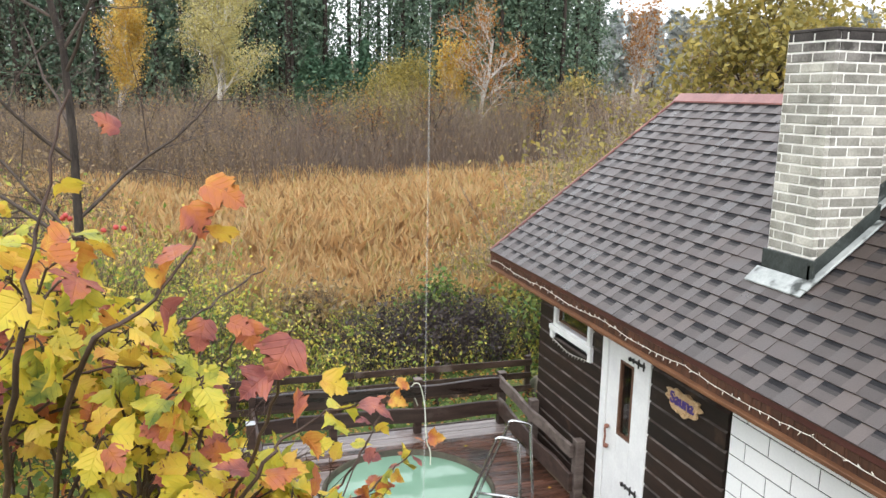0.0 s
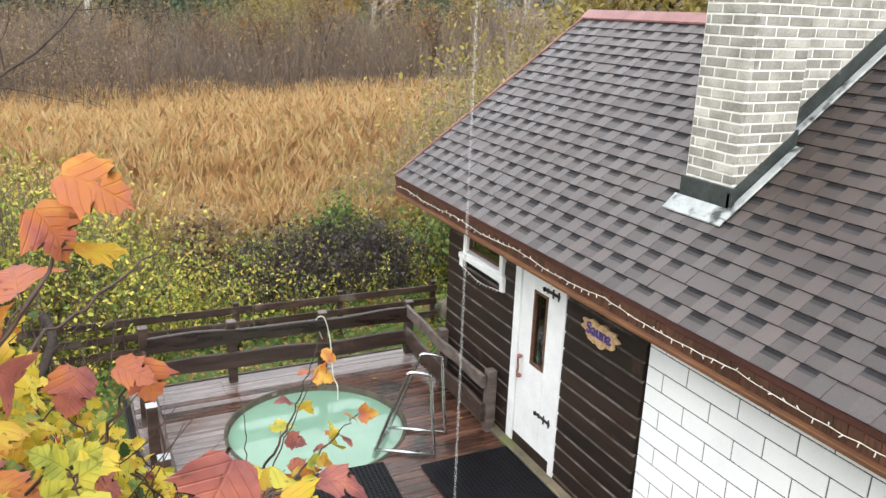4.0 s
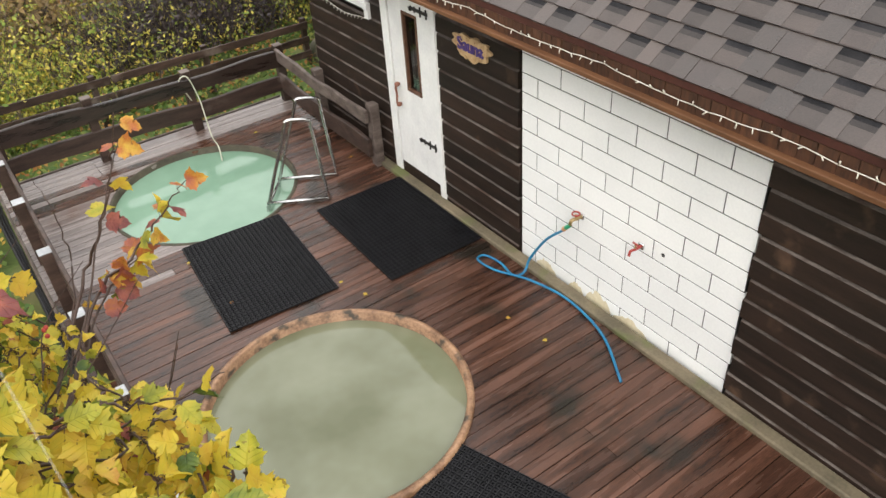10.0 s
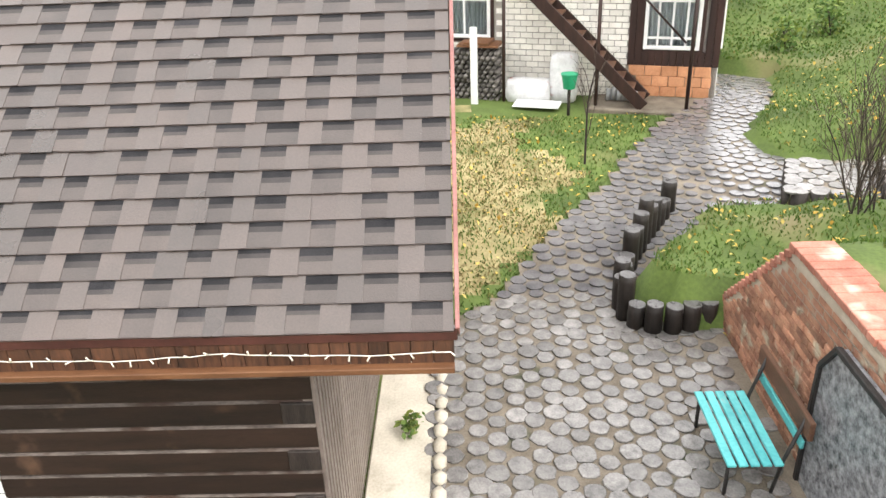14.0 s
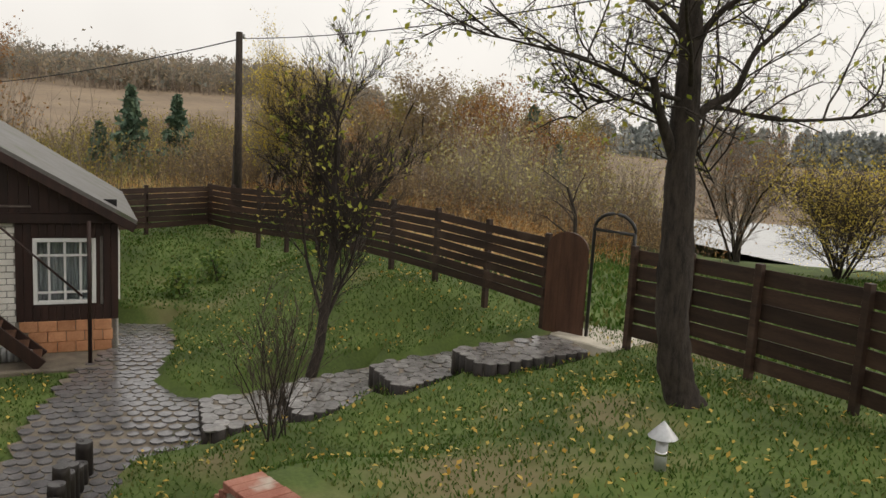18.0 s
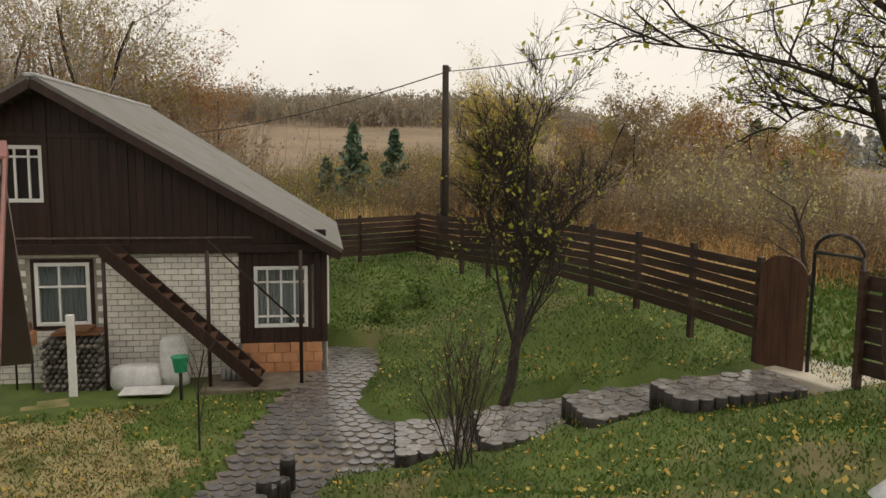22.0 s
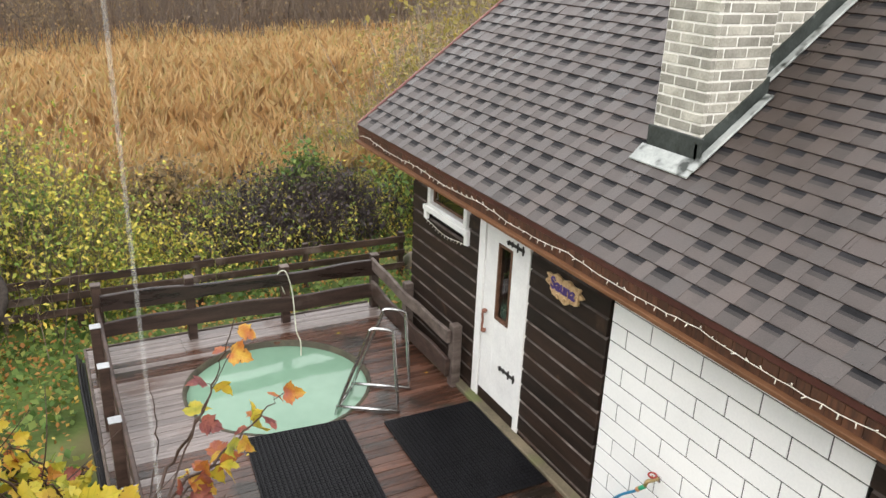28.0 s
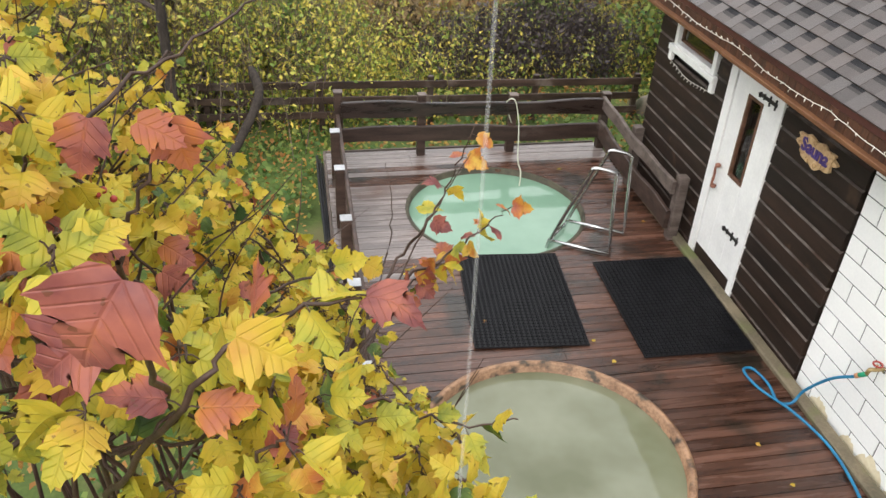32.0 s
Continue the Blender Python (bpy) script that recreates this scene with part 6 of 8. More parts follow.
for k in range(24):
    z = HB + 0.05 + k * 0.116
    y = -4.50 + (0.125 if k % 2 else 0.0)
    while y < HY1 - 0.05:
        blocked = any(w0 - 0.16 < y < w1 + 0.16 and w2 - 0.1 < z < w3 + 0.1 for w0, w1, w2, w3 in HW)
        if not blocked and z < BEAM - 0.05:
            if count < 300 and y < -2.0:
                ob = new("wall_brick", hb_me)
                ob.parent = house
                ob.location = (HX + 0.01 + rnd.uniform(-0.003, 0.003), y, z)
                count += 1
            else:
                kk = len(rest_v)
                rest_v += [(HX - 0.005, y + sy * 0.117, z + sz * 0.049) for sy, sz in ((-1, -1), (1, -1), (1, 1), (-1, 1))]
                rest_v += [(HX + 0.021, y + sy * 0.117, z + sz * 0.049) for sy, sz in ((-1, -1), (1, -1), (1, 1), (-1, 1))]
                rest_f += [tuple(kk + q for q in f) for f in ((3, 2, 1, 0), (0, 1, 5, 4), (2, 3, 7, 6), (1, 2, 6, 5), (3, 0, 4, 7))]
        y += 0.25
tagged(flat("wall_brick_field", rest_v, rest_f, M["brickj"], house), kind="stuff")
# dark boarded corner bay, its orange block foot
for i in range(13):
    y0 = -6.22 + i * 0.131
    if y0 + 0.13 < -5.88 or y0 > -4.80:
        part("bay_board", brick(HX - 0.05, HX + 0.02, y0, y0 + 0.127, 1.15, BEAM, 0.004), M["housewood"], house)
    else:
        part("bay_board", brick(HX - 0.05, HX + 0.02, y0, y0 + 0.127, 1.15, 1.42, 0.004), M["housewood"], house)
        part("bay_board", brick(HX - 0.05, HX + 0.02, y0, y0 + 0.127, 2.72, BEAM, 0.004), M["housewood"], house)
for k in range(3):
    for j in range(5):
        y0 = -6.1 + j * 0.31 - (0.15 if k % 2 else 0)
        part("foot_block", brick(HX - 0.06, HX + 0.02, max(y0, -6.12), y0 + 0.30, 0.55 + k * 0.20, 0.745 + k * 0.20, 0.008), M["orange"], house)
# gable
WU = (-1.05, -0.32, 3.93, 4.98)
ys = np.arange(HY0, HY1, 0.16)
for y0 in ys:
    y1 = min(y0 + 0.157, HY1 + 0.02)
    ym = (y0 + y1) / 2
    ztop = np.interp(ym, [HY0 - 0.3, -1.1, HY1 + 0.2], [2.95, 6.05, 5.1])
    pieces = [(BEAM, ztop)]
    if y1 > WU[0] and y0 < WU[1]:
        pieces = [(BEAM, WU[2]), (WU[3], ztop)]
    for z0, z1 in pieces:
        if z1 - z0 > 0.03:
            part("gable_board", brick(HX - 0.10, HX - 0.06, y0, y1, z0, z1, 0.004), M["housewood"], house)
part("gable_backing", brick(HX - 0.06, HX + 0.0, HY0, HY1, BEAM, 3.4), M["dark"], house)
part("eave_beam", brick(HX - 0.16, HX - 0.04, HY0 - 0.05, HY1, BEAM - 0.16, BEAM + 0.02, 0.01), M["housewood"], house)
part("ledge_trim", brick(HX - 0.14, HX - 0.1, -4.8, HY1, BEAM + 0.12, BEAM + 0.16, 0.005), M["railgrey"], house)
part("gable_lintel", brick(HX - 0.12, HX - 0.08, -2.4, HY1, 5.12, 5.22, 0.006), M["housewood"], house)
for y in (-2.5, -1.1, -4.1):
    part("gable_stile", brick(HX - 0.13, HX - 0.09, y - 0.05, y + 0.05, BEAM, float(np.interp(y, [HY0 - 0.3, -1.1, 0.5], [2.9, 6.02, 5.1])), 0.006), M["housewood"], house)


def cottage_roof(y0, z0, y1, z1, x0, x1, x2, name):
    bm = bmesh.new()
    n = Vector((0, -(z1 - z0), y1 - y0)).normalized()
    n = n if n.z > 0 else -n
    q = [(x0, y0, z0), (x1, y0, z0), (x2, y1, z1), (x0, y1, z1)]
    lo = [bm.verts.new(p) for p in q]
    hi = [bm.verts.new(Vector(p) + n * 0.09) for p in q]
    bm.faces.new(lo[::-1])
    bm.faces.new(hi)
    for i in range(4):
        bm.faces.new((lo[i], lo[(i + 1) % 4], hi[(i + 1) % 4], hi[i]))
    bmesh.ops.recalc_face_normals(bm, faces=bm.faces)
    return part(name, bm, M["slate"], house, "grey felted roof slope")


cottage_roof(-6.48, 3.0, -1.1, 6.12, 10.4, 16.5, 20.0, "roof_slope")
cottage_roof(0.62, 5.08, -1.1, 6.12, 10.4, 20.0, 20.0, "roof_slope")
part("roof_ridge", brick(10.38, 20.05, -1.2, -1.0, 6.16, 6.24, 0.02), M["galvan"], house)
for (y0, z0), (y1, z1) in (((-6.48, 2.94), (-1.1, 6.06)), ((0.62, 5.02), (-1.1, 6.06))):
    part("barge_board", beam((10.37, y0, z0), (10.37, y1, z1), 0.04, 0.16, up=(0, 0, 1)), M["housewood"], house)


def cottage_window(y0, y1, z0, z1, x, bars_y, bars_z, curtains):
    w = new("window")
    w.parent = house
    for a0, a1, b0, b1 in ((y0, y0 + 0.07, z0, z1), (y1 - 0.07, y1, z0, z1), (y0 + 0.07, y1 - 0.07, z0, z0 + 0.07), (y0 + 0.07, y1 - 0.07, z1 - 0.07, z1)):
        part("frame", brick(x - 0.03, x + 0.05, a0, a1, b0, b1, 0.006), M["white"], w)
    for s in bars_y:
        y = y0 + (y1 - y0) * s
        part("glazing_bar", brick(x - 0.02, x + 0.03, y - 0.02, y + 0.02, z0 + 0.07, z1 - 0.07, 0.004), M["white"], w)
    for s in bars_z:
        z = z0 + (z1 - z0) * s
        part("glazing_bar", brick(x - 0.024, x + 0.034, y0 + 0.07, y1 - 0.07, z - 0.02, z + 0.02, 0.004), M["white"], w)
    part("pane", brick(x + 0.008, x + 0.012, y0 + 0.06, y1 - 0.06, z0 + 0.06, z1 - 0.06), M["pane"], w)
    if curtains:
        n = 40
        v = []
        for i in range(n + 1):
            yy = y0 + (y1 - y0) * i / n
            v += [(x + 0.16 + 0.025 * math.sin(i * 1.9), yy, z0), (x + 0.16 + 0.025 * math.sin(i * 1.9), yy, z1)]
        flat("curtain", v, [(2 * i, 2 * i + 2, 2 * i + 3, 2 * i + 1) for i in range(n)], M["curtain"], w)
    else:
        part("room_dark", brick(x + 0.5, x + 0.52, y0 - 0.4, y1 + 0.4, z0 - 0.4, z1 + 0.4), M["dark"], w)
    for a0, a1, b0, b1 in ((y0 - 0.07, y0, z0 - 0.07, z1 + 0.07), (y1, y1 + 0.07, z0 - 0.07, z1 + 0.07), (y0, y1, z0 - 0.07, z0), (y0, y1, z1, z1 + 0.07)):
        part("casing", brick(x - 0.015, x + 0.05, a0, a1, b0, b1, 0.006), M["housewood"], w)


cottage_window(-1.76, -0.78, 1.58, 2.79, HX, (0.56,), (0.62,), True)
cottage_window(-5.84, -4.80, 1.46, 2.68, HX - 0.03, (0.25, 0.5, 0.75), (0.18, 0.74), True)
cottage_window(WU[0], WU[1], WU[2], WU[3], HX - 0.08, (0.33, 0.66), (0.8,), False)
part("side_window", brick(11.3, 12.1, HY0 - 0.06, HY0 - 0.02, 1.45, 2.75, 0.006), M["white"], house)
porch = part("porch_slab", brick(9.9, 11.0, -6.2, -3.9, 0.35, 0.56, 0.02), M["grit"], None)
tagged(porch, "low dirty concrete slab before the cottage wall", "slab", kind="structure")
for y in (-5.72, -4.05, -2.25):
    tube("porch_post", [(10.15, y, 0.55), (10.15, y, 3.1)], 0.035, M["housewood"], house, sides=6)
tube("brace_rod", [(10.2, -4.05, 3.3), (10.3, -5.6, 1.75)], 0.02, M["housewood"], house, sides=5)

stair = group("outdoor_stair", "steep brown timber stair leaning up to the loft", "stair")
sa, sb = Vector((10.35, -4.95, 0.60)), Vector((10.45, -2.25, 3.12))
for dx in (-0.32, 0.32):
    part("stringer", beam(sa + Vector((dx, 0, 0)), sb + Vector((dx, 0, 0)), 0.05, 0.22), M["housewood"], stair)
for i in range(13):
    c = sa.lerp(sb, (i + 0.6) / 13.4)
    part("tread", brick(c.x - 0.30, c.x + 0.30, c.y - 0.12, c.y + 0.10, c.z - 0.02, c.z + 0.02, 0.006), M["brown"], stair)

# clutter along the cottage wall
stake = part("white_plank", brick(9.98, 10.04, -1.76, -1.62, 0.45, 2.0, 0.008), M["white"], None)
tagged(stake, "white painted plank standing upright before the cottage wall", "plank")
wood = group("log_pile", "stacked pile of grey split firewood by the wall", "firewood")
for k in range(11):
    for j in range(9):
        r = rnd.uniform(0.035, 0.055)
        y, z = -2.05 + j * 0.115 + (0.05 if k % 2 else 0), 0.50 + k * 0.092
        tube("split_log", [(10.35 + rnd.uniform(-0.04, 0.04), y, z), (10.85, y, z)], r, M["firewood"], wood, sides=6)
for k, (y0, y1) in enumerate(((-2.1, -1.25), (-1.9, -1.4))):
    bd = part("loose_board", brick(10.3, 10.85, y0, y1, 1.545 + k * 0.05, 1.59 + k * 0.05, 0.006), M["lath"], None)
    tagged(bd, "pale loose board lying on the firewood pile", "board")


def sack(x, y, z, sx, sy, sz, seed, label, name="cement_sack"):
    r2 = random.Random(seed)
    bm = bmesh.new()
    bmesh.ops.create_cube(bm, size=2.0)
    bmesh.ops.subdivide_edges(bm, edges=bm.edges[:], cuts=4, use_grid_fill=True)
    for v in bm.verts:
        n = v.co.normalized()
        v.co = v.co.lerp(n * 1.35, 0.35)
        w = noise.noise(v.co * 1.7 + Vector((seed, 0, 0))) * 0.12
        v.co = Vector((v.co.x * sx * (1 + w), v.co.y * sy * (1 + w), v.co.z * sz * (1 + w * 0.5)))
    bm.transform(Matrix.Translation((x, y, z)))
    ob = part(name, bm, M["sack"], None, smooth=True)
    return tagged(ob, label, "sack")


sack(10.5, -2.68, 0.68, 0.2, 0.42, 0.24, 1, "crumpled white plastic sack lying by the wall")
sack(10.6, -3.36, 0.95, 0.16, 0.25, 0.46, 2, "tall white sack with red print standing by the wall")
rag = part("white_sheet", brick(9.75, 10.25, -3.4, -2.5, 0.555, 0.585, 0.012), M["sack"], None)
tagged(rag, "white plastic sheet lying flat on the ground", "sheet")
bk_ = group("plastic_bucket", "green plastic bucket hung upside by the stair foot", "bucket")
bm = bmesh.new()
bmesh.ops.create_cone(bm, cap_ends=True, segments=20, radius1=0.11, radius2=0.15, depth=0.27, matrix=Matrix.Translation((9.6, -3.62, 1.15)))
part("pail", bm, M["bucket"], bk_, smooth=False)
tube("bucket_rim", [(9.6 + 0.155 * math.cos(a), -3.62 + 0.155 * math.sin(a), 1.28) for a in np.linspace(0, 2 * math.pi, 17)], 0.012, M["bucket"], bk_, sides=5)
tube("bucket_post", [(9.6, -3.62, 0.5), (9.6, -3.62, 1.02)], 0.03, M["bark"], bk_, sides=6)
box = group("market_crate", "orange crate of clutter on a stool by the wall", "crate")
part("crate_box", brick(10.4, 10.8, -0.86, -0.5, 1.3, 1.57, 0.01), M["orange"], box)
part("cardboard", brick(10.45, 10.75, -0.8, -0.55, 1.57, 1.73, 0.01), M["lath"], box)
for yy in (-0.82, -0.54):
    tube("stool_leg", [(10.6, yy, 0.45), (10.6, yy, 1.3)], 0.02, M["housewood"], box, sides=5)
jars = group("glass_jars", "grey jars and pots under the stair", "jars")
for i in range(6):
    tube("jar", [(10.5, -4.25 - 0.1 * i, 0.58), (10.5, -4.25 - 0.1 * i, 0.75 + 0.15 * rnd.random())], 0.05, M["galvan"], jars, sides=8)

turn = Matrix.Translation((HX, HY0, 0)) @ Matrix.Rotation(radians(-16.5), 4, "Z") @ Matrix.Translation((-HX, -HY0, 0))
for ob in list(scene.objects):
    if ob not in before and ob.parent is None:
        ob.matrix_basis = turn @ ob.matrix_basis

# rear boundary fence beyond the deck
rf = group("slat_fence", "low dark fence of three slats beyond the deck", "fence")
rr = random.Random(12)
for i in range(8):
    x = 1.25 - i * 1.75
    part("post", brick(x - 0.045, x + 0.045, 11.28, 11.36, -0.95, 0.20 + 0.025 * i, 0.006), M["rail"], rf)
for k, z in enumerate((0.09, -0.16, -0.41)):
    for i in range(4):
        x0, x1 = 1.3 - i * 3.3, 1.3 - (i + 1) * 3.3 + 0.02
        part("slat", beam((x0, 11.25, z + 0.045 * i), (x1, 11.25, z + 0.045 * (i + 1)), 0.025, 0.115 + 0.01 * rr.random()), M["rail"], rf)
boulder = bmesh.new()
bmesh.ops.create_icosphere(boulder, subdivisions=3, radius=0.35, matrix=Matrix.Translation((1.75, 11.4, -0.5)) @ Matrix.Diagonal((1.1, 0.8, 0.8, 1)))
for v in boulder.verts:
    v.co += v.normal * 0.08 * noise.noise(v.co * 4)
tagged(part("boulder", boulder, M["grit"], None, smooth=True), "grey boulder beside the fence end", "boulder")
# clear cord hanging from the roof edge above
cord = tube("hanging_cord", [(-4.14, -0.06, 8.0), (-4.14, -0.06, 5.5), (-4.138, -0.06, 3.2)], 0.0013, M["cordclear"], None, sides=6)
tagged(cord, "thin clear cord hanging down from the roof edge", "cord")

# ---- plants ----
rng = np.random.default_rng(42)


def leaf_cloud(c, size, rg, flatness=0.5, long=1.5):
    """One folded leaf at each of the points c."""
    n = len(c)
    size = np.broadcast_to(size, (n,))
    u = rg.normal(size=(n, 3))
    u /= np.linalg.norm(u, axis=1)[:, None]
    w = rg.normal(size=(n, 3)) + np.array((0, 0, flatness * 3))
    v = np.cross(w, u)
    v /= np.linalg.norm(v, axis=1)[:, None] + 1e-9
    nn = np.cross(u, v)
    s = size[:, None]
    p = np.stack([c - u * s * 0.5 * long, c + v * s * 0.42 + nn * s * 0.12, c + u * s * 0.5 * long, c - v * s * 0.42 + nn * s * 0.12], 1)
    return p.reshape(-1, 3), np.arange(4 * n).reshape(n, 4)


def grow(base, height, r0, rg, depth=3, thin_by=0.5, lean=(0, 0), spread=0.55, kids=5, droop=0.0, start=0.3, curl=0.12, sides=7, straight=1.0, rmin=0.004, bends=4):
    """A branching skeleton, level by level: tubes as (verts, faces) for thick and thin wood, and the points along its twigs."""
    thick, thin, tips = [], [], []
    d = np.array([(lean[0], lean[1], 1.0)])
    p, d = np.array([base], float), d / np.linalg.norm(d)
    ln, r = np.array([float(height)]), np.array([float(r0)])
    unit = lambda v: v / (np.linalg.norm(v, axis=-1, keepdims=True) + 1e-9)
    for level in range(depth + 1):
        n, m = (6 if level == 0 else 6 if level < 2 and bends > 3 else bends), len(p)
        pts, q, dd = [p], p, d
        for i in range(n):
            dd = unit(dd + rg.normal(size=(m, 3)) * curl * (1 if level else straight) + np.array((0, 0, -droop * (level > 0) * (i + 1) / n)))
            q = q + dd * (ln / n)[:, None]
            pts.append(q)
        pts = np.stack(pts, 1)
        rad = r[:, None] * np.linspace(1, 0.35 if level else 0.5, n + 1)
        t = unit(np.gradient(pts, axis=1))
        sv = unit(np.cross(t, np.where(np.abs(t[:, :1, 2:]) < 0.9, np.array((0.0, 0.0, 1.0)), np.array((1.0, 0.0, 0.0)))))
        uv = np.cross(sv, t)
        k = max(3, sides - 2 * level)
        ang = np.arange(k) / k * 2 * math.pi
        v = pts[:, :, None] + rad[:, :, None, None] * (np.cos(ang)[:, None] * sv[:, :, None] + np.sin(ang)[:, None] * uv[:, :, None])
        i, j = np.meshgrid(np.arange(n), np.arange(k), indexing="ij")
        j2 = (j + 1) % k
        f = np.stack([i * k + j, i * k + j2, (i + 1) * k + j2, (i + 1) * k + j], -1).reshape(1, -1, 4) + (np.arange(m) * (n + 1) * k)[:, None, None]
        (thin if level else thick).append((v.reshape(-1, 3), f.reshape(-1, 4)))
        if level >= depth - 1:
            for s in (0.25, 0.5, 0.75, 1.0):
                tips.append(pts[:, int(s * n)] + rg.normal(size=(m, 3)) * (ln * 0.06)[:, None])
        if level == depth:
            break
        c = kids if level else kids + 4
        s = start + (1 - start) * (np.arange(c) + rg.random((m, c))) / c if level == 0 else 0.2 + 0.8 * rg.random((m, c))
        i = np.minimum(n - 1, (s * n).astype(int))
        row = np.arange(m)[:, None]
        seg = pts[row, i + 1] - pts[row, i]
        o = pts[row, i] + seg * (s * n - i)[..., None]
        axis = unit(seg)
        side = rg.normal(size=(m, c, 3))
        side = unit(side - (side * axis).sum(-1, keepdims=True) * axis)
        nd = unit(axis * (1 - spread) + side * spread + np.array((0, 0, 0.15 - droop * 0.3)))
        ln = (ln[:, None] * rg.uniform(0.42, 0.62, (m, c)) * (1 - 0.35 * s * (level == 0))).ravel()
        r = np.maximum(rad[row, i] * thin_by, rmin).ravel()
        p, d = o.reshape(-1, 3), nd.reshape(-1, 3)
    return thick, thin, np.concatenate(tips)


def make_tree(name, label, base, height, r0, leafm, seed, leaves=1500, leaf=0.12, bark="bark", category="tree", scatter=0.35, stems=1, fan=0.25, limbm="", **kw):
    rg = np.random.default_rng(seed)
    thick, thin, tips = [], [], []
    for k in range(stems):
        lean, at, h = kw.get("lean", (0, 0)), np.array(base, float), height
        if stems > 1:
            lean, at, h = rg.normal(size=2) * fan, at + rg.normal(size=3) * (0.07, 0.07, 0.0), height * rg.uniform(0.7, 1.1)
        a, b, c = grow(at, h, r0, rg, **{**kw, "lean": lean})
        thick, thin, tips = thick + a, thin + b, tips + [c]
    tips = np.concatenate(tips)
    g = group(name, label, category)
    tagged(bulk("trunk", *join(thick), M[bark], g), kind="stuff" if stems > 1 else "")
    if thin:
        tagged(bulk("limb_spray", *join(thin), M[limbm or ("twig" if bark == "bark" else bark)], g), kind="stuff")
    if leaves and leafm:
        c = tips[rg.integers(0, len(tips), leaves)] + rg.normal(size=(leaves, 3)) * scatter
        bulk("crown", *leaf_cloud(c, leaf * rg.uniform(0.6, 1.3, leaves), rg), L[leafm], g)
    return g


def place(az, dist):
    """A ground point at an azimuth (degrees from +y towards +x) and distance from the balcony."""
    return -4.3 + dist * math.sin(radians(az)), -0.8 + dist * math.cos(radians(az))


def at_ground(x, y, dz=-0.1):
    return (x, y, gz(x, y) + dz)


# -- trees and shrubs of the garden --
def old_tree(base, k, right, seed):
    """The garden's old tree: a furrowed trunk that forks, with arching limbs and fine twigs. Limb lines are (aside, up) in units of k metres."""
    rg = np.random.default_rng(seed)
    g = group("apple_tree", "bare old tree with dark furrowed bark and a few green leaves", "tree")
    base, right = np.array(base), np.array(right)
    deep = np.array((-right[1], right[0], 0.0))

    def line(pts, swing):
        n = len(pts)
        return smooth_line([base + right * u * k + np.array((0, 0, w * k)) + deep * swing * (i / (n - 1)) ** 1.3 for i, (u, w) in enumerate((u - 0.15 * w, w) for u, w in pts)], 6)

    trunk = line([(4, -25), (0, 0), (-14, 60), (-12, 150), (0, 260), (12, 380), (22, 470), (38, 560), (48, 650), (52, 740), (60, 860)], 0.08)
    span = np.linspace(0, 1, len(trunk))
    rad = np.interp(span, [0, 0.05, 0.16, 0.5, 0.56, 0.8, 1], [0.29, 0.235, 0.18, 0.17, 0.155, 0.12, 0.07])
    dense = np.stack([np.interp(np.linspace(0, 1, 150), span, trunk[:, i]) for i in range(3)], -1)
    v, f = tube_data(dense, np.interp(np.linspace(0, 1, 150), span, rad), 26)
    rough = [0.034 * (noise.noise((p[0] * 10, p[1] * 10, p[2] * 1.5)) + 0.8 * noise.noise((p[0] * 26, p[1] * 26, p[2] * 3.5)) + 0.35 * noise.noise(p * 14)) for p in v]
    mid_ = np.repeat(dense, 26, axis=0)
    v = v + unit3(v - mid_, -1) * np.array(rough)[:, None]
    bulk("trunk", v, f, M["bark"], g)
    limbs = (([(12, 420), (-8, 480), (-26, 530), (-34, 575)], 0.075, 0.04, -0.25), ([(26, 490), (72, 535), (128, 566), (172, 634), (242, 694), (310, 760)], 0.06, 0.014, 0.6),
             ([(34, 540), (-35, 556), (-145, 596), (-255, 616), (-365, 628)], 0.032, 0.007, -0.7), ([(36, 520), (90, 535), (205, 520), (360, 535), (430, 566)], 0.034, 0.008, 0.4), ([(48, 640), (100, 700), (180, 745), (270, 840)], 0.042, 0.010, -0.8), ([(46, 640), (-30, 720), (-120, 770), (-230, 830)], 0.038, 0.009, 0.9),
             ([(52, 720), (100, 800), (150, 880), (180, 960)], 0.036, 0.010, 0.5), ([(52, 740), (0, 850), (-40, 930)], 0.036, 0.010, -0.4), ([(40, 560), (74, 600), (84, 690), (124, 800)], 0.036, 0.010, 1.5), ([(40, 560), (24, 610), (-6, 690), (4, 800)], 0.036, 0.010, -1.6),
             ([(10, 440), (40, 470), (70, 440), (100, 400)], 0.02, 0.006, 0.5), ([(-20, 520), (-70, 540), (-120, 530), (-160, 500)], 0.02, 0.006, 0.4))
    thin, tips = [], []
    for pts, r0, r1, swing in limbs:
        ln = line(pts, swing)
        v, f = tube_data(ln, np.linspace(r0, r1, len(ln)), 8)
        bulk("limb", v, f, M["bark"], g)
        for q in range(11):
            s = 0.22 + 0.78 * (q + rg.random()) / 11
            i = min(len(ln) - 2, int(s * (len(ln) - 1)))
            d = unit3(ln[i + 1] - ln[i]) * 0.8 + rg.normal(size=3) * 0.65 + np.array((0, 0, 0.25))
            d = d / np.linalg.norm(d)
            a, b, c = grow(ln[i], rg.uniform(0.7, 1.5) * (1.15 - 0.5 * s), 0.013, rg, depth=2, thin_by=0.45, lean=(d[0] / max(0.25, abs(d[2])), d[1] / max(0.25, abs(d[2]))), spread=0.55, kids=5, start=0.2, curl=0.13, sides=6, rmin=0.0028, droop=0.05)
            thin += a + b
            tips.append(c)
    tagged(bulk("limb_spray", *join(thin), M["bark"], g), kind="stuff")
    tips = np.concatenate(tips)
    n = 2100
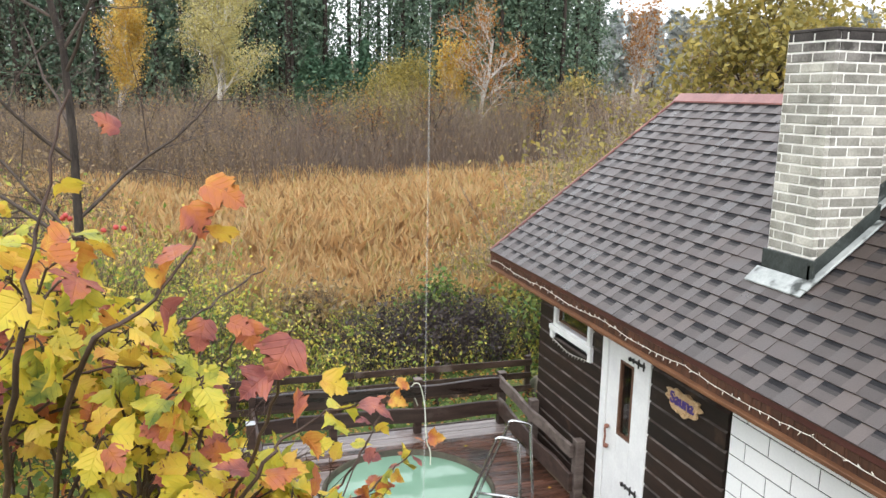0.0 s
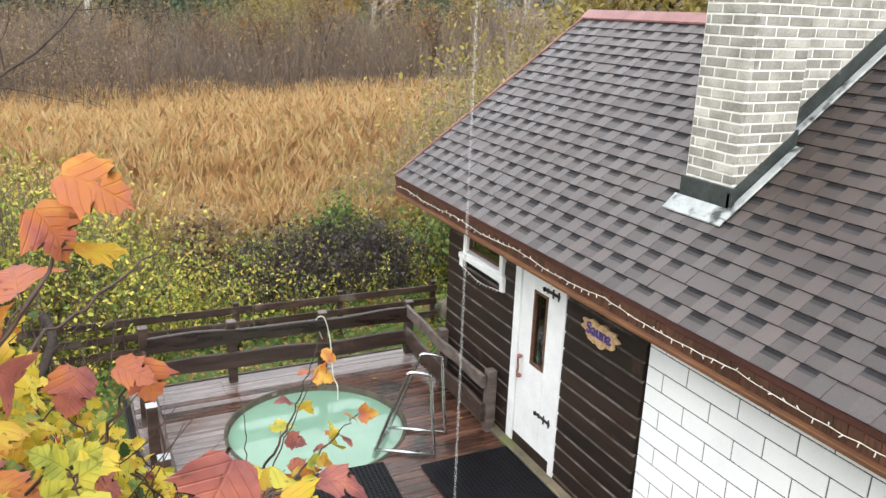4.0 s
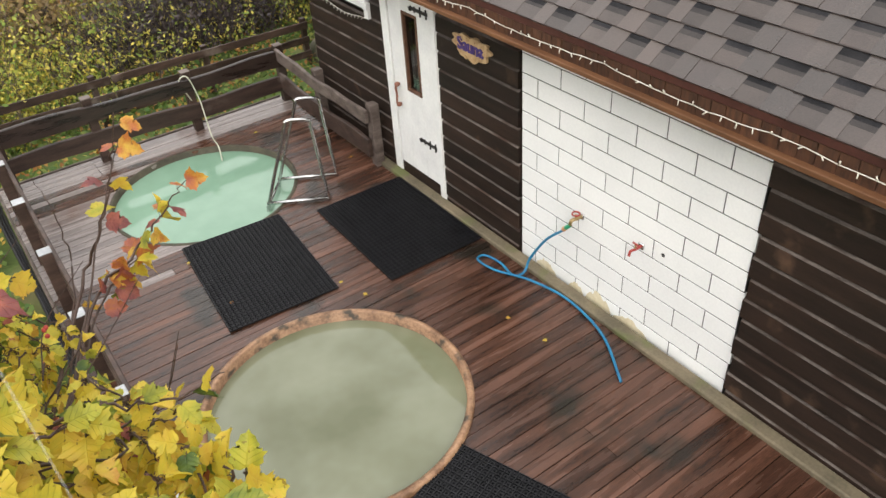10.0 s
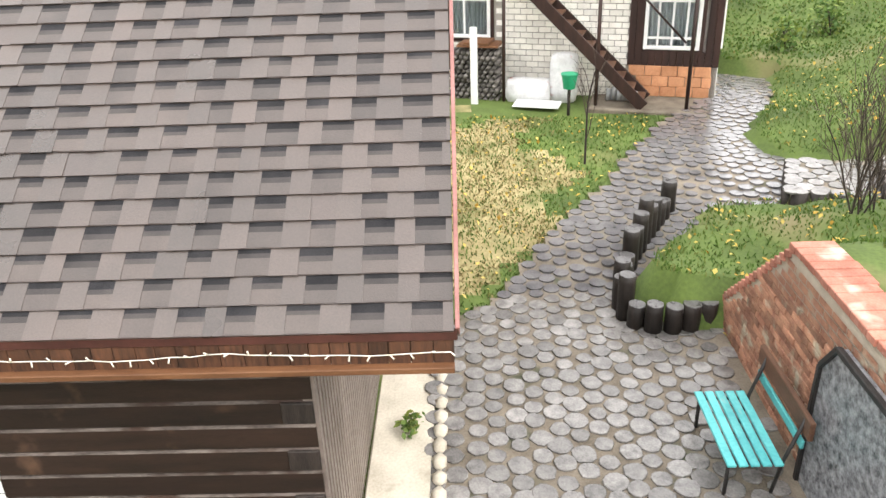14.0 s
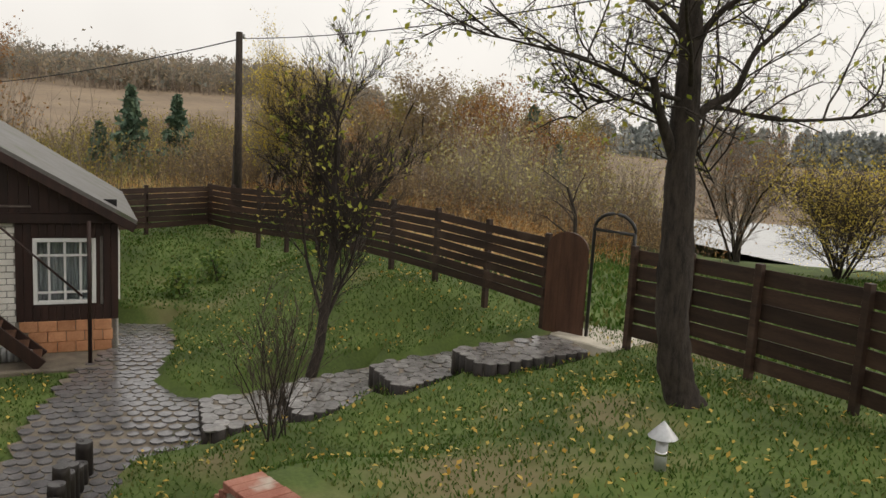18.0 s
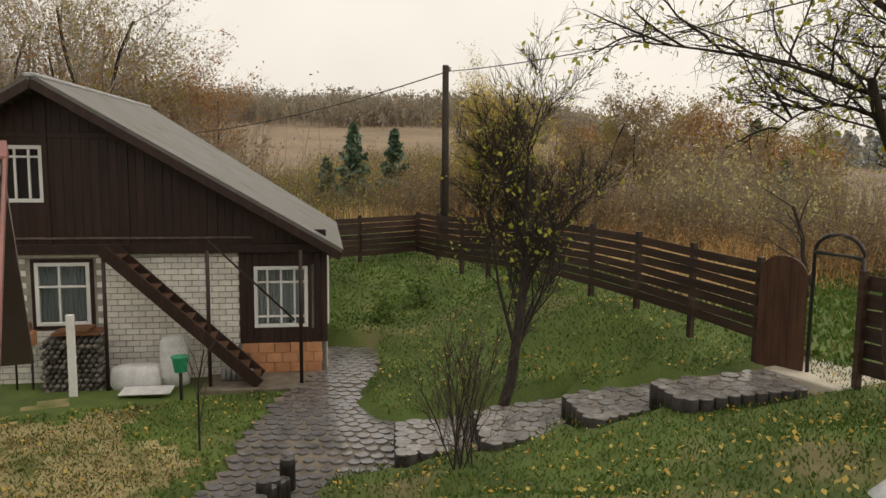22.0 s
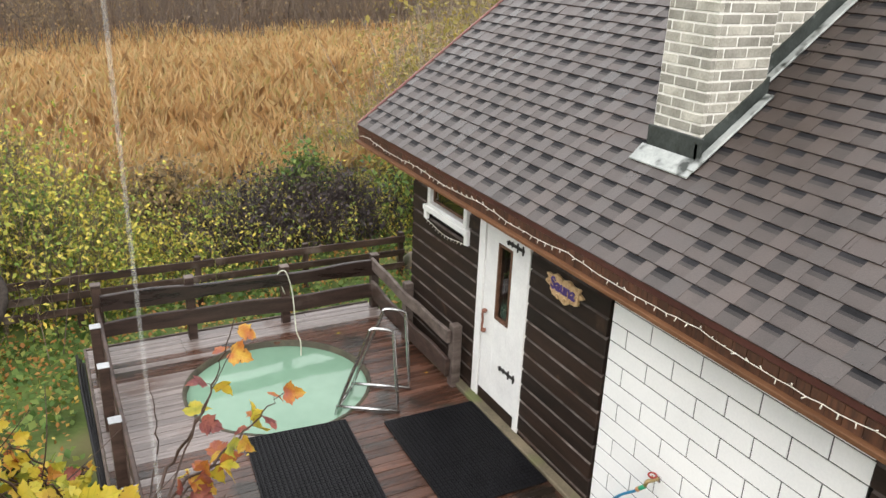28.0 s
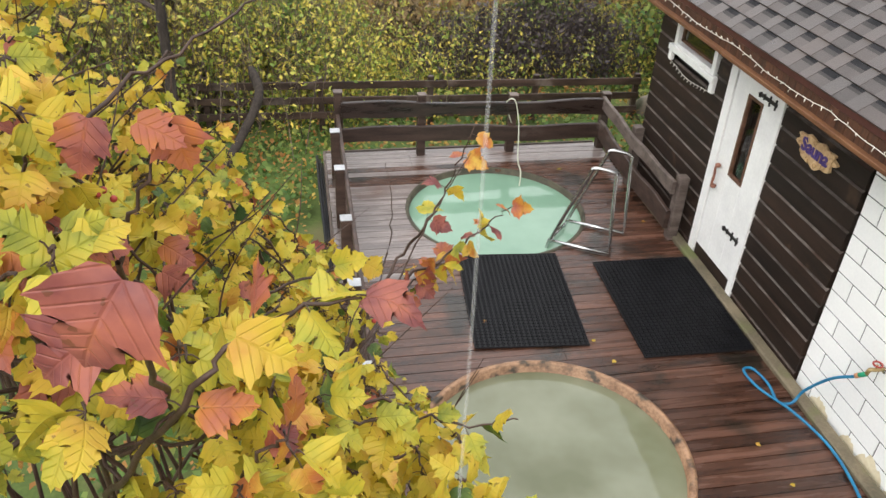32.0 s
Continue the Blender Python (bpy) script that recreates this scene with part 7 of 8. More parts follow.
    c = tips[rg.integers(0, len(tips), n)] + rg.normal(size=(n, 3)) * 0.06
    bulk("crown", *leaf_cloud(c, 0.052 * rg.uniform(0.6, 1.3, n), rg), L["lime"], g)


def unit3(v, axis=None):
    return v / (np.linalg.norm(v, axis=axis, keepdims=axis is not None) + 1e-9)


old_tree(at_ground(0.76, -9.0, 0.0), 0.0062, (-0.663, -0.749, 0.0), 9)
make_tree("fruit_tree", "small bushy fruit tree with sparse yellow-green leaves", at_ground(6.95, -7.85), 4.1, 0.10, "lime", 26, leaves=800, leaf=0.07, depth=4, thin_by=0.42, spread=0.40, kids=8, start=0.13, curl=0.12, scatter=0.07, limbm="bark", rmin=0.0045, straight=0.7, bends=2)
make_tree("sapling_bush", "thin many-stemmed bare sapling on the lawn", at_ground(4.75, -6.0), 1.6, 0.012, None, 23, leaves=0, depth=2, spread=0.35, kids=5, start=0.1, curl=0.06, stems=9, fan=0.22)
make_tree("thin_sapling", "thin bare sapling standing in the yard grass", at_ground(8.2, -3.3), 1.7, 0.02, None, 29, leaves=0, depth=2, spread=0.3, kids=3, start=0.3, curl=0.05)
for k, (x, y, h) in enumerate(((13.2, -8.3, 0.55), (14.0, -9.6, 0.7))):
    make_tree("low_bush", "small dark green bush in the lawn", at_ground(x, y), h, 0.02, "green", 31 + k, leaves=260, leaf=0.09, depth=2, spread=0.7, kids=6, start=0.05, category="bush", scatter=0.12)
make_tree("willow", "tall willow with thin yellowing foliage behind the fence", at_ground(25.5, -17.3), 4.9, 0.08, "willow", 41, leaves=16000, leaf=0.062, depth=3, spread=0.40, kids=8, start=0.12, scatter=0.13, curl=0.07, stems=9, fan=0.2, thin_by=0.4, limbm="palewood", bends=2)
make_tree("shore_tree", "bare reddish alder on the lake shore", at_ground(12.2, -31.5), 5.6, 0.06, "rust", 43, leaves=3600, leaf=0.06, limbm="palewood", bends=2, depth=3, spread=0.45, kids=8, start=0.1, scatter=0.2, stems=6, fan=0.2)
for k, (x, y, h) in enumerate(((7.4, -30.0, 4.3), (3.4, -32.5, 3.8))):
    make_tree("shore_bush", "broad bare willow bush with yellowish tips by the water", at_ground(x, y), h, 0.04, "willow", 47 + k, leaves=9000, leaf=0.06, bends=2, depth=3, spread=0.5, kids=8, start=0.1, scatter=0.2, category="bush", stems=11, fan=0.5)
make_tree("leaning_snag", "dark leaning bare trunk behind the gate", at_ground(13.0, -23), 3.2, 0.10, None, 49, leaves=0, depth=2, spread=0.6, kids=3, lean=(0.5, 0.1))
# tree behind the bathhouse with yellow-green leaves
make_tree("hazel_tree", "leafy yellow-green hazel behind the bathhouse roof", at_ground(10.2, 17.0), 6.3, 0.14, "olive", 53, leaves=8500, leaf=0.15, bends=2, depth=4, spread=0.6, kids=6, start=0.08, scatter=0.4)
make_tree("hazel_tree", "leafy yellow-green hazel behind the bathhouse roof", at_ground(16.5, 20), 7.0, 0.14, "olive", 54, leaves=6000, leaf=0.15, bends=2, depth=4, spread=0.6, kids=6, start=0.08, scatter=0.4)
make_tree("hazel_bush", "yellow-green bush at the bathhouse corner", at_ground(2.6, 13.5), 2.3, 0.07, "green", 55, leaves=1500, leaf=0.12, depth=3, spread=0.6, kids=6, start=0.05, scatter=0.3, category="bush")
make_tree("low_weed", "small green weed growing on the concrete strip", (1.99, -0.74, 0.05), 0.16, 0.006, "green", 58, leaves=90, leaf=0.05, depth=2, spread=0.7, kids=4, start=0.05, category="weed", scatter=0.04)
# shrubs left of the deck
for k, (x, y, h, lm, nl) in enumerate(((-6.5, 12.6, 1.9, "olive", 2600), (-9.5, 11.0, 3.6, "olive", 2600), (-4.2, 13.5, 1.3, "green", 1500), (-8.0, 15.5, 3.4, "brushleaf", 1800), (-12.5, 13.5, 4.2, "olive", 2600), (-2.0, 14.5, 1.2, "brushleaf", 1500), (0.6, 15.0, 1.2, "green", 1300), (3.6, 15.5, 1.6, "olive", 1300), (-5.6, 16.5, 1.7, "olive", 1700))):
    make_tree("garden_shrub", "tangled autumn shrub with small yellow-green leaves", at_ground(x, y), h, 0.06, lm, 60 + k, leaves=nl, leaf=0.08, bends=2, depth=4, spread=0.6, kids=6, start=0.03, scatter=0.22, category="bush")
make_tree("bare_thorn", "dark bare thorn tree with dense fine twigs", at_ground(-6.0, 9.8), 7.2, 0.08, None, 71, leaves=0, depth=4, spread=0.62, kids=6, start=0.3, curl=0.14, rmin=0.003)
tube("fallen_limb", smooth_line([(-5.6, 9.2, -0.55), (-5.2, 9.9, -0.1), (-4.9, 10.4, 0.35), (-5.0, 10.9, 0.6)], 5), [0.07] * 15 + [0.05], M["bark"], None)
tagged(bpy.data.objects["fallen_limb"], "thick bare dark limb leaning among the shrubs", "limb")


# -- low cover --
def blades(n, region, height, leafm, name, label, seed, width=0.012, keep=None, lean=0.35):
    rg = np.random.default_rng(seed)
    x0, x1, y0, y1 = region
    x, y = rg.uniform(x0, x1, n), rg.uniform(y0, y1, n)
    if keep is not None:
        k = keep(x, y)
        x, y = x[k], y[k]
    n = len(x)
    z = ground_z(x, y)
    h = height * rg.uniform(0.5, 1.3, n)
    a = rg.uniform(0, 2 * math.pi, n)
    dx, dy = np.cos(a), np.sin(a)
    b = np.stack([x, y, z - 0.01], -1)
    sd = np.stack([-dy, dx, 0 * a], -1) * width
    tip = b + np.stack([dx * h * lean, dy * h * lean, h], -1)
    mid = b + np.stack([dx * h * lean * 0.3, dy * h * lean * 0.3, h * 0.6], -1)
    v = np.stack([b - sd, b + sd, mid + sd * 0.8, tip, mid - sd * 0.8], 1).reshape(-1, 3)
    f = np.arange(5 * n).reshape(n, 5)
    ob = bulk(name, v, f, L[leafm])
    return tagged(ob, label, "grass", kind="stuff")


def not_built(x, y):
    paved = within_poly(YARD, x, y)
    for q, _ in STEPS:
        paved |= within_poly(widened(q, 0.08), x, y)
    bath_area = (x > -4.1) & (x < 5.6) & (y > -1.0) & (y < 9.4)
    cottage = (x > 10.4) & (x < 22.5) & (y > -6.1 - 0.3 * (x - 10.5)) & (y < 0.4 - 0.28 * (x - 12))
    wall_top = (x > -2.4) & (x < 2.5) & (y > -4.98) & (y < -4.0)
    return ~(paved | bath_area | cottage | wall_top)


blades(70000, (-2.5, 12, -12.6, 2.5), 0.055, "lawn", "lawn_grass", "short green lawn grass with yellow patches", 1, width=0.009, keep=not_built, lean=0.6)
blades(34000, (12, 24, -14, 3), 0.06, "lawn", "lawn_grass", "short green lawn grass with yellow patches", 2, width=0.02, keep=not_built, lean=0.6)
blades(34000, (-2, 24, -30, -12.4), 0.12, "lawn", "field_grass", "green and straw-coloured grass outside the fence", 3, width=0.03, lean=0.6)
blades(16000, (6, 60, -34, -13.5), 0.55, "reed", "straw_grass", "tall straw-coloured grass outside the fence", 13, width=0.03, keep=lambda x, y: (y < -13.2 - 0.30 * np.clip(x - 8, 0, 99)) & (y > -17 - 0.55 * np.clip(x - 8, 0, 99)) & (x > 9) | ((x > 24) & (y > -22)), lean=0.5)
blades(9500, (4.4, 10.8, -3.8, 1.2), 0.05, "straw", "dry_grass", "worn straw-yellow grass before the cottage", 14, width=0.012, keep=lambda x, y: not_built(x, y) & (np.hypot((x - 7.6) / 3.0, (y + 1.2) / 2.0) + 0.45 * np.sin(3 * x) * np.cos(2.3 * y) + 0.25 * np.sin(7.1 * x + 4 * y) < 0.85), lean=0.9)
rg = np.random.default_rng(8)
n = 26000
x, y = rg.uniform(-11, 3.5, n), rg.uniform(3.0, 16.5, n)
k = ~((x > -4.2) & (y < 9.4)) & (np.array([noise.noise((a * 0.7, b * 0.7, 0.0)) for a, b in zip(x, y)]) > -0.28)
c = np.stack([x, y, ground_z(x, y) + rg.uniform(0.02, 0.16, n)], -1)[k]
tagged(bulk("ground_cover", *leaf_cloud(c, 0.085 * rg.uniform(0.6, 1.4, len(c)), rg, 1.2, 1.2), L["green"]), "low green weeds covering the ground beside the deck", "weeds", kind="stuff")
n = 3000
x, y = np.concatenate([rg.uniform(-10, 3, n), rg.uniform(-2, 12, n)]), np.concatenate([rg.uniform(3, 14, n), rg.uniform(-12, 2, n)])
k = not_built(x, y)
c = np.stack([x, y, ground_z(x, y) + 0.05], -1)[k]
tagged(bulk("fallen_leaves", *leaf_cloud(c, 0.055 * rg.uniform(0.6, 1.4, len(c)), rg, 3.0, 1.2), L["yellow"]), "scattered fallen yellow leaves", "leaves", kind="stuff")


n = 9000
x, y = rg.uniform(-11, 3, n), rg.uniform(4, 16, n)
k = ~((x > -4.3) & (y < 9.5))
c = np.stack([x, y, ground_z(x, y) + rg.uniform(0.06, 0.20, n)], -1)[k]
tagged(bulk("leaf_litter", *leaf_cloud(c, 0.06 * rg.uniform(0.6, 1.4, len(c)), rg, 2.0, 1.2), L["rust"]), "scattered brown and orange leaf litter among the weeds", "leaves", kind="stuff")


# -- reed meadow --
def reeds(n, seed):
    """Reed blades in clumps, each bent over towards its tip."""
    rg = np.random.default_rng(seed)
    y = 16.2 + (50 - 16.2) * rg.random(n) ** 1.35
    x = rg.uniform(-30, 40, n) * (0.5 + y / 60)
    kk = np.array([noise.noise((a * 0.16, b * 0.16, 3.0)) + 0.6 * noise.noise((a * 0.7, b * 0.7, 8.0)) for a, b in zip(x, y)])
    h = np.maximum(0.35, 1.15 + 0.55 * kk) * rg.uniform(0.55, 1.2, n)
    z = ground_z(x, y)
    a = rg.uniform(0, 6.28, n)
    ln = rg.uniform(0.08, 0.55, n)
    b = np.stack([x, y, z], -1)
    tip = b + np.stack([np.cos(a) * ln * h, np.sin(a) * ln * h, h * (1 - 0.25 * ln)], -1)
    mid = b + np.stack([np.cos(a) * ln * h * 0.3, np.sin(a) * ln * h * 0.3, h * 0.6], -1)
    w = ((0.004 + 0.00042 * y) * rg.uniform(0.6, 1.6, n))[:, None]
    sd = np.stack([np.sin(a), -np.cos(a), 0 * a], -1) * w
    v = np.stack([b - sd * 0.8, b + sd * 0.8, mid + sd * 1.3, tip, mid - sd * 1.3], 1).reshape(-1, 3)
    return v, np.arange(5 * n).reshape(n, 5)


tagged(bulk("reed_meadow", *reeds(125000, 9), L["reed"]), "golden brown dry reed meadow", "reeds", kind="stuff")


# -- brush: thickets of fine bare stems with a haze of leaves --
def thicket(name, label, spots, stems, height, seed, leafm="brushleaf", leaf_n=6, leaf=0.14, width=0.02, fan=0.45, twigm="brush", rise=0.35, sprays=5):
    rg = np.random.default_rng(seed)
    sp = np.array(spots)
    i = rg.integers(0, len(sp), stems)
    x, y = sp[i, 0] + rg.normal(size=stems) * sp[i, 2], sp[i, 1] + rg.normal(size=stems) * sp[i, 2]
    h = height * sp[i, 3] * rg.uniform(0.45, 1.15, stems)
    b = np.stack([x, y, ground_z(x, y) - 0.05], -1)
    a = rg.uniform(0, 6.28, stems)
    f = fan * rg.random(stems)
    out = np.stack([np.cos(a) * f, np.sin(a) * f, np.ones(stems)], -1)
    mid = b + out * h[:, None] * 0.5 + rg.normal(size=(stems, 3)) * 0.05 * h[:, None]
    tip = b + out * h[:, None] + rg.normal(size=(stems, 3)) * 0.10 * h[:, None]
    v, fs = [], []
    for q, (p0, p1, w0, w1) in enumerate(((b, mid, width, width * 0.7), (mid, tip, width * 0.7, width * 0.2))):
        for ang in (0.0, 1.57):
            sd = np.array((math.cos(ang), math.sin(ang), 0))
            v.append(np.stack([p0 - sd * w0, p0 + sd * w0, p1 + sd * w1, p1 - sd * w1], 1).reshape(-1, 3))
    for q in range(sprays):
        s = rg.uniform(0.25, 0.9, stems)[:, None]
        o = np.where(s < 0.5, b + (mid - b) * s * 2, mid + (tip - mid) * (s * 2 - 1))
        d = rg.normal(size=(stems, 3)) * 0.5 + np.array((0, 0, 0.9))
        e = o + d / np.linalg.norm(d, axis=1)[:, None] * h[:, None] * rg.uniform(0.15, 0.32, (stems, 1))
        sd = np.array((math.cos(q), math.sin(q), 0))
        v.append(np.stack([o - sd * width * 0.4, o + sd * width * 0.4, e + sd * width * 0.12, e - sd * width * 0.12], 1).reshape(-1, 3))
    v = np.concatenate(v)
    g = group(name, label, "thicket", "stuff")
    bulk("stems", v, np.arange(len(v)).reshape(-1, 4), L[twigm], g)
    if leaf_n:
        n = stems * leaf_n
        j = rg.integers(0, stems, n)
        s = rise + (1 - rise) * rg.random(n)[:, None]
        c = b[j] + (tip[j] - b[j]) * s + rg.normal(size=(n, 3)) * h[j][:, None] * 0.09
        bulk("foliage", *leaf_cloud(c, leaf * rg.uniform(0.6, 1.4, n), rg), L[leafm], g)
    return g


def arc(az0, az1, n, d0, d1, r, seed, h0=0.8, h1=1.2):
    rg = np.random.default_rng(seed)
    out = []
    for _ in range(n):
        x, y = place(rg.uniform(az0, az1), rg.uniform(d0, d1))
        out.append((x, y, r * rg.uniform(0.6, 1.3), rg.uniform(h0, h1)))
    return out


thicket("brown_brush", "dense thicket of bare brown alder and willow stems", arc(-6, 40, 70, 49, 66, 2.0, 1, 0.65, 1.25), 9000, 4.5, 101, leaf_n=1, leaf=0.12, width=0.018, twigm="alder")
thicket("yellow_brush", "bushes with thin yellow-brown leaves at the meadow edge", arc(-24, 2, 34, 44, 62, 2.0, 2), 3000, 4.6, 102, "brushleaf", leaf_n=18, leaf=0.075, width=0.016, twigm="alder")
thicket("yellow_brush", "bushes with thin yellow-brown leaves at the meadow edge", arc(-2, 34, 34, 60, 74, 2.2, 22), 1700, 4.6, 122, "olive", leaf_n=22, leaf=0.10, width=0.018, twigm="alder")
thicket("near_brush", "dark tangled weeds and brambles behind the slat fence", [(x, y, 0.6, s) for x, y, s in ((-0.9, 13.8, 0.9), (-0.1, 14.0, 1.1), (0.7, 13.9, 1.1), (1.3, 14.3, 0.9))], 1700, 1.15, 103, "bramble", leaf_n=4, leaf=0.06, width=0.007, twigm="bramble", fan=0.9)
thicket("weed_belt", "tangled green and yellow weeds behind the slat fence", [(x, 12.6 + 0.9 * (k % 4) + 0.1 * k, 0.7, 0.7 + 0.12 * (k % 5)) for k, x in enumerate(np.linspace(-4.5, 5.6, 26))], 3000, 0.95, 131, "weed", leaf_n=20, leaf=0.05, width=0.006, fan=0.8, rise=0.05, twigm="alder")
thicket("shrub_wall", "dense small-leaved autumn shrubs beside the deck", [(-4.6, 12.9, 0.6, 0.7), (-5.6, 12.8, 0.8, 0.9), (-6.8, 12.4, 0.8, 1.1), (-8.0, 12.2, 0.9, 1.2), (-9.4, 11.8, 1.0, 1.35), (-10.8, 11.2, 1.0, 1.5), (-5.2, 14.4, 0.9, 0.8), (-7.0, 14.4, 1.0, 1.15), (-9.0, 14.2, 1.1, 1.4), (-11.5, 14.0, 1.2, 1.6), (-12.2, 10.2, 1.0, 1.5)], 3600, 2.5, 132, "weed", leaf_n=24, leaf=0.055, width=0.008, fan=0.75, rise=0.08, twigm="alder")
thicket("meadow_bush", "thin yellow-leaved willow bush standing in the reeds", [(4.4, 18.0, 0.8, 1.0), (5.6, 19.0, 0.9, 1.15), (3.4, 19.5, 0.7, 0.8)], 700, 2.3, 133, "olive", leaf_n=10, leaf=0.075, width=0.008, fan=0.5, rise=0.15)
thicket("corner_brush", "mixed bushes behind the bathhouse", [(6.5, 17, 1.2, 1.2), (9, 21, 1.4, 1.5), (13, 24, 2, 1.4), (18, 26, 2, 1.5), (22, 30, 2, 1.6)], 2000, 3.0, 104, "olive", leaf_n=12, leaf=0.11, width=0.013)
thicket("fence_brush", "belt of brown bushes outside the garden fence", arc(114, 146, 46, 33, 48, 1.6, 3, 0.45, 1.25), 4600, 2.4, 105, "brushleaf", leaf_n=15, leaf=0.085, width=0.011, rise=0.12, twigm="alder")
thicket("fence_brush", "belt of brown bushes outside the garden fence", arc(92, 119, 40, 36, 58, 2.0, 4, 0.4, 1.15), 3800, 2.5, 106, "olive", leaf_n=10, leaf=0.09, width=0.013, rise=0.12, twigm="alder")
thicket("tan_brush", "low tan and rusty scrub outside the fence", arc(118, 146, 34, 30, 42, 1.5, 14, 0.5, 1.1), 2200, 1.3, 126, "rust", leaf_n=9, leaf=0.07, width=0.009, fan=0.6, rise=0.1, twigm="reed")
thicket("pale_trees", "pale willows with thin yellowish foliage", arc(132, 146, 12, 36, 44, 1.5, 66), 800, 4.4, 118, "pale", leaf_n=10, leaf=0.10, width=0.02, fan=0.3)
thicket("grove_undergrowth", "tangled undergrowth at the foot of the grove", arc(34, 100, 106, 42, 64, 2.4, 7), 8600, 5.6, 109, "brushleaf", leaf_n=5, leaf=0.11, width=0.02, fan=0.45, rise=0.2, sprays=6)


def stand(az0, az1, d0, d1, n, h0, h1, seed, looks, name, limbm="palewood"):
    """Single bare and thinly leaved trees, each a thing of its own."""
    rg = np.random.default_rng(seed)
    for k in range(n):
        az = az0 + (az1 - az0) * (k + rg.uniform(0.1, 0.9)) / n
        x, y = place(az, rg.uniform(d0, d1))
        leafm, label, nl, leaf = looks[k % len(looks)]
        h = rg.uniform(h0, h1)
        make_tree(name, label, at_ground(x, y, -0.3), h * 0.86, 0.011 * h, leafm, seed * 100 + k, leaves=nl, leaf=leaf, depth=3, thin_by=0.46, spread=rg.uniform(0.42, 0.58), kids=7, start=0.12, curl=0.12, scatter=0.2, rmin=0.008, limbm=limbm, bends=2)


stand(34, 57, 48, 66, 20, 7.5, 10.5, 12, (("brushleaf", "tall bare tree with fine grey-brown twigs", 900, 0.13), ("olive", "tall tree with thin yellowing leaves", 2000, 0.13), ("brushleaf", "tall bare tree with a few brown leaves", 400, 0.12), ("rust", "tall tree with sparse rusty leaves", 1000, 0.12)), "grove_tree")
stand(57, 94, 44, 66, 34, 10.0, 14.5, 7, (("brushleaf", "tall bare tree with fine grey-brown twigs", 900, 0.13), ("olive", "tall tree with thin yellowing leaves", 2000, 0.13), ("brushleaf", "tall bare tree with a few brown leaves", 400, 0.12), ("rust", "tall tree with sparse rusty leaves", 1000, 0.12)), "grove_tree")
stand(125, 143, 46, 66, 24, 5.4, 7.6, 8, (("rust", "brown tree with sparse rusty leaves", 2200, 0.13), ("brushleaf", "grey-brown tree above the bushes", 2400, 0.13), ("olive", "bank tree with thin olive leaves", 2600, 0.13), ("brushleaf", "bare grey-brown tree above the bushes", 1800, 0.13)), "bank_tree", "palewood")
stand(56, 94, 66, 84, 34, 13.0, 17.0, 9, (("brushleaf", "tall bare tree with fine grey-brown twigs", 900, 0.15), ("olive", "tall tree with thin yellowing leaves", 1600, 0.15), ("brushleaf", "tall bare tree with a few brown leaves", 500, 0.14)), "grove_tree")
stand(93, 100, 50, 60, 7, 8.5, 11.5, 10, (("rust", "amber larch rising beside the cottage roof", 2600, 0.13), ("olive", "tall tree with thin yellowing leaves", 1800, 0.13)), "larch")
stand(-5, 40, 54, 64, 20, 4.2, 6.0, 11, (("brushleaf", "bare grey-brown alder in the brush", 300, 0.11), ("rust", "bare alder with sparse rusty leaves", 400, 0.11)), "alder", "twig")


# -- single trees across the meadow --
def far_tree(az, dist, h, leafm, bark, seed, label, leaves, leaf, spread=0.42, name="birch", start=0.15, scatter=0.5):
    x, y = place(az, dist)
    make_tree(name, label, at_ground(x, y, -0.3), h * 0.82, 0.02 * h, leafm, seed, leaves=leaves, leaf=leaf, bark=bark, depth=3, spread=spread, kids=7, start=start, scatter=scatter, curl=0.07, bends=2)


far_tree(1.6, 84, 15.5, "pale", "birchbark", 201, "tall birch with thin pale yellow leaves", 26000, 0.15, spread=0.5, scatter=0.6)
far_tree(-4.8, 80, 11.0, "yellow", "birchbark", 202, "slim golden yellow birch", 13000, 0.15, spread=0.3, scatter=0.4)
far_tree(20.4, 80, 12.5, "rust", "birchbark", 203, "white-stemmed birch with few orange leaves", 2600, 0.2, spread=0.5)
far_tree(18.0, 82, 8.5, "yellow", "birchbark", 204, "golden yellow birch beside the willow", 4000, 0.20, spread=0.3)
far_tree(14.6, 78, 7.6, "olive", "bark", 205, "round yellow-green willow at the meadow edge", 16000, 0.16, spread=0.7, name="willow", start=0.05, scatter=0.8)
far_tree(27.0, 74, 6.6, "olive", "bark", 206, "small yellow-green tree at the meadow edge", 1600, 0.26, spread=0.6, name="willow")
far_tree(31.0, 110, 14, "rust", "birchbark", 207, "orange birch on the far edge of the forest", 1600, 0.3, spread=0.3)
far_tree(49.5, 62, 13.5, "yellow", "birchbark", 208, "golden orange birch beyond the roof ridge", 2600, 0.32, spread=0.3)


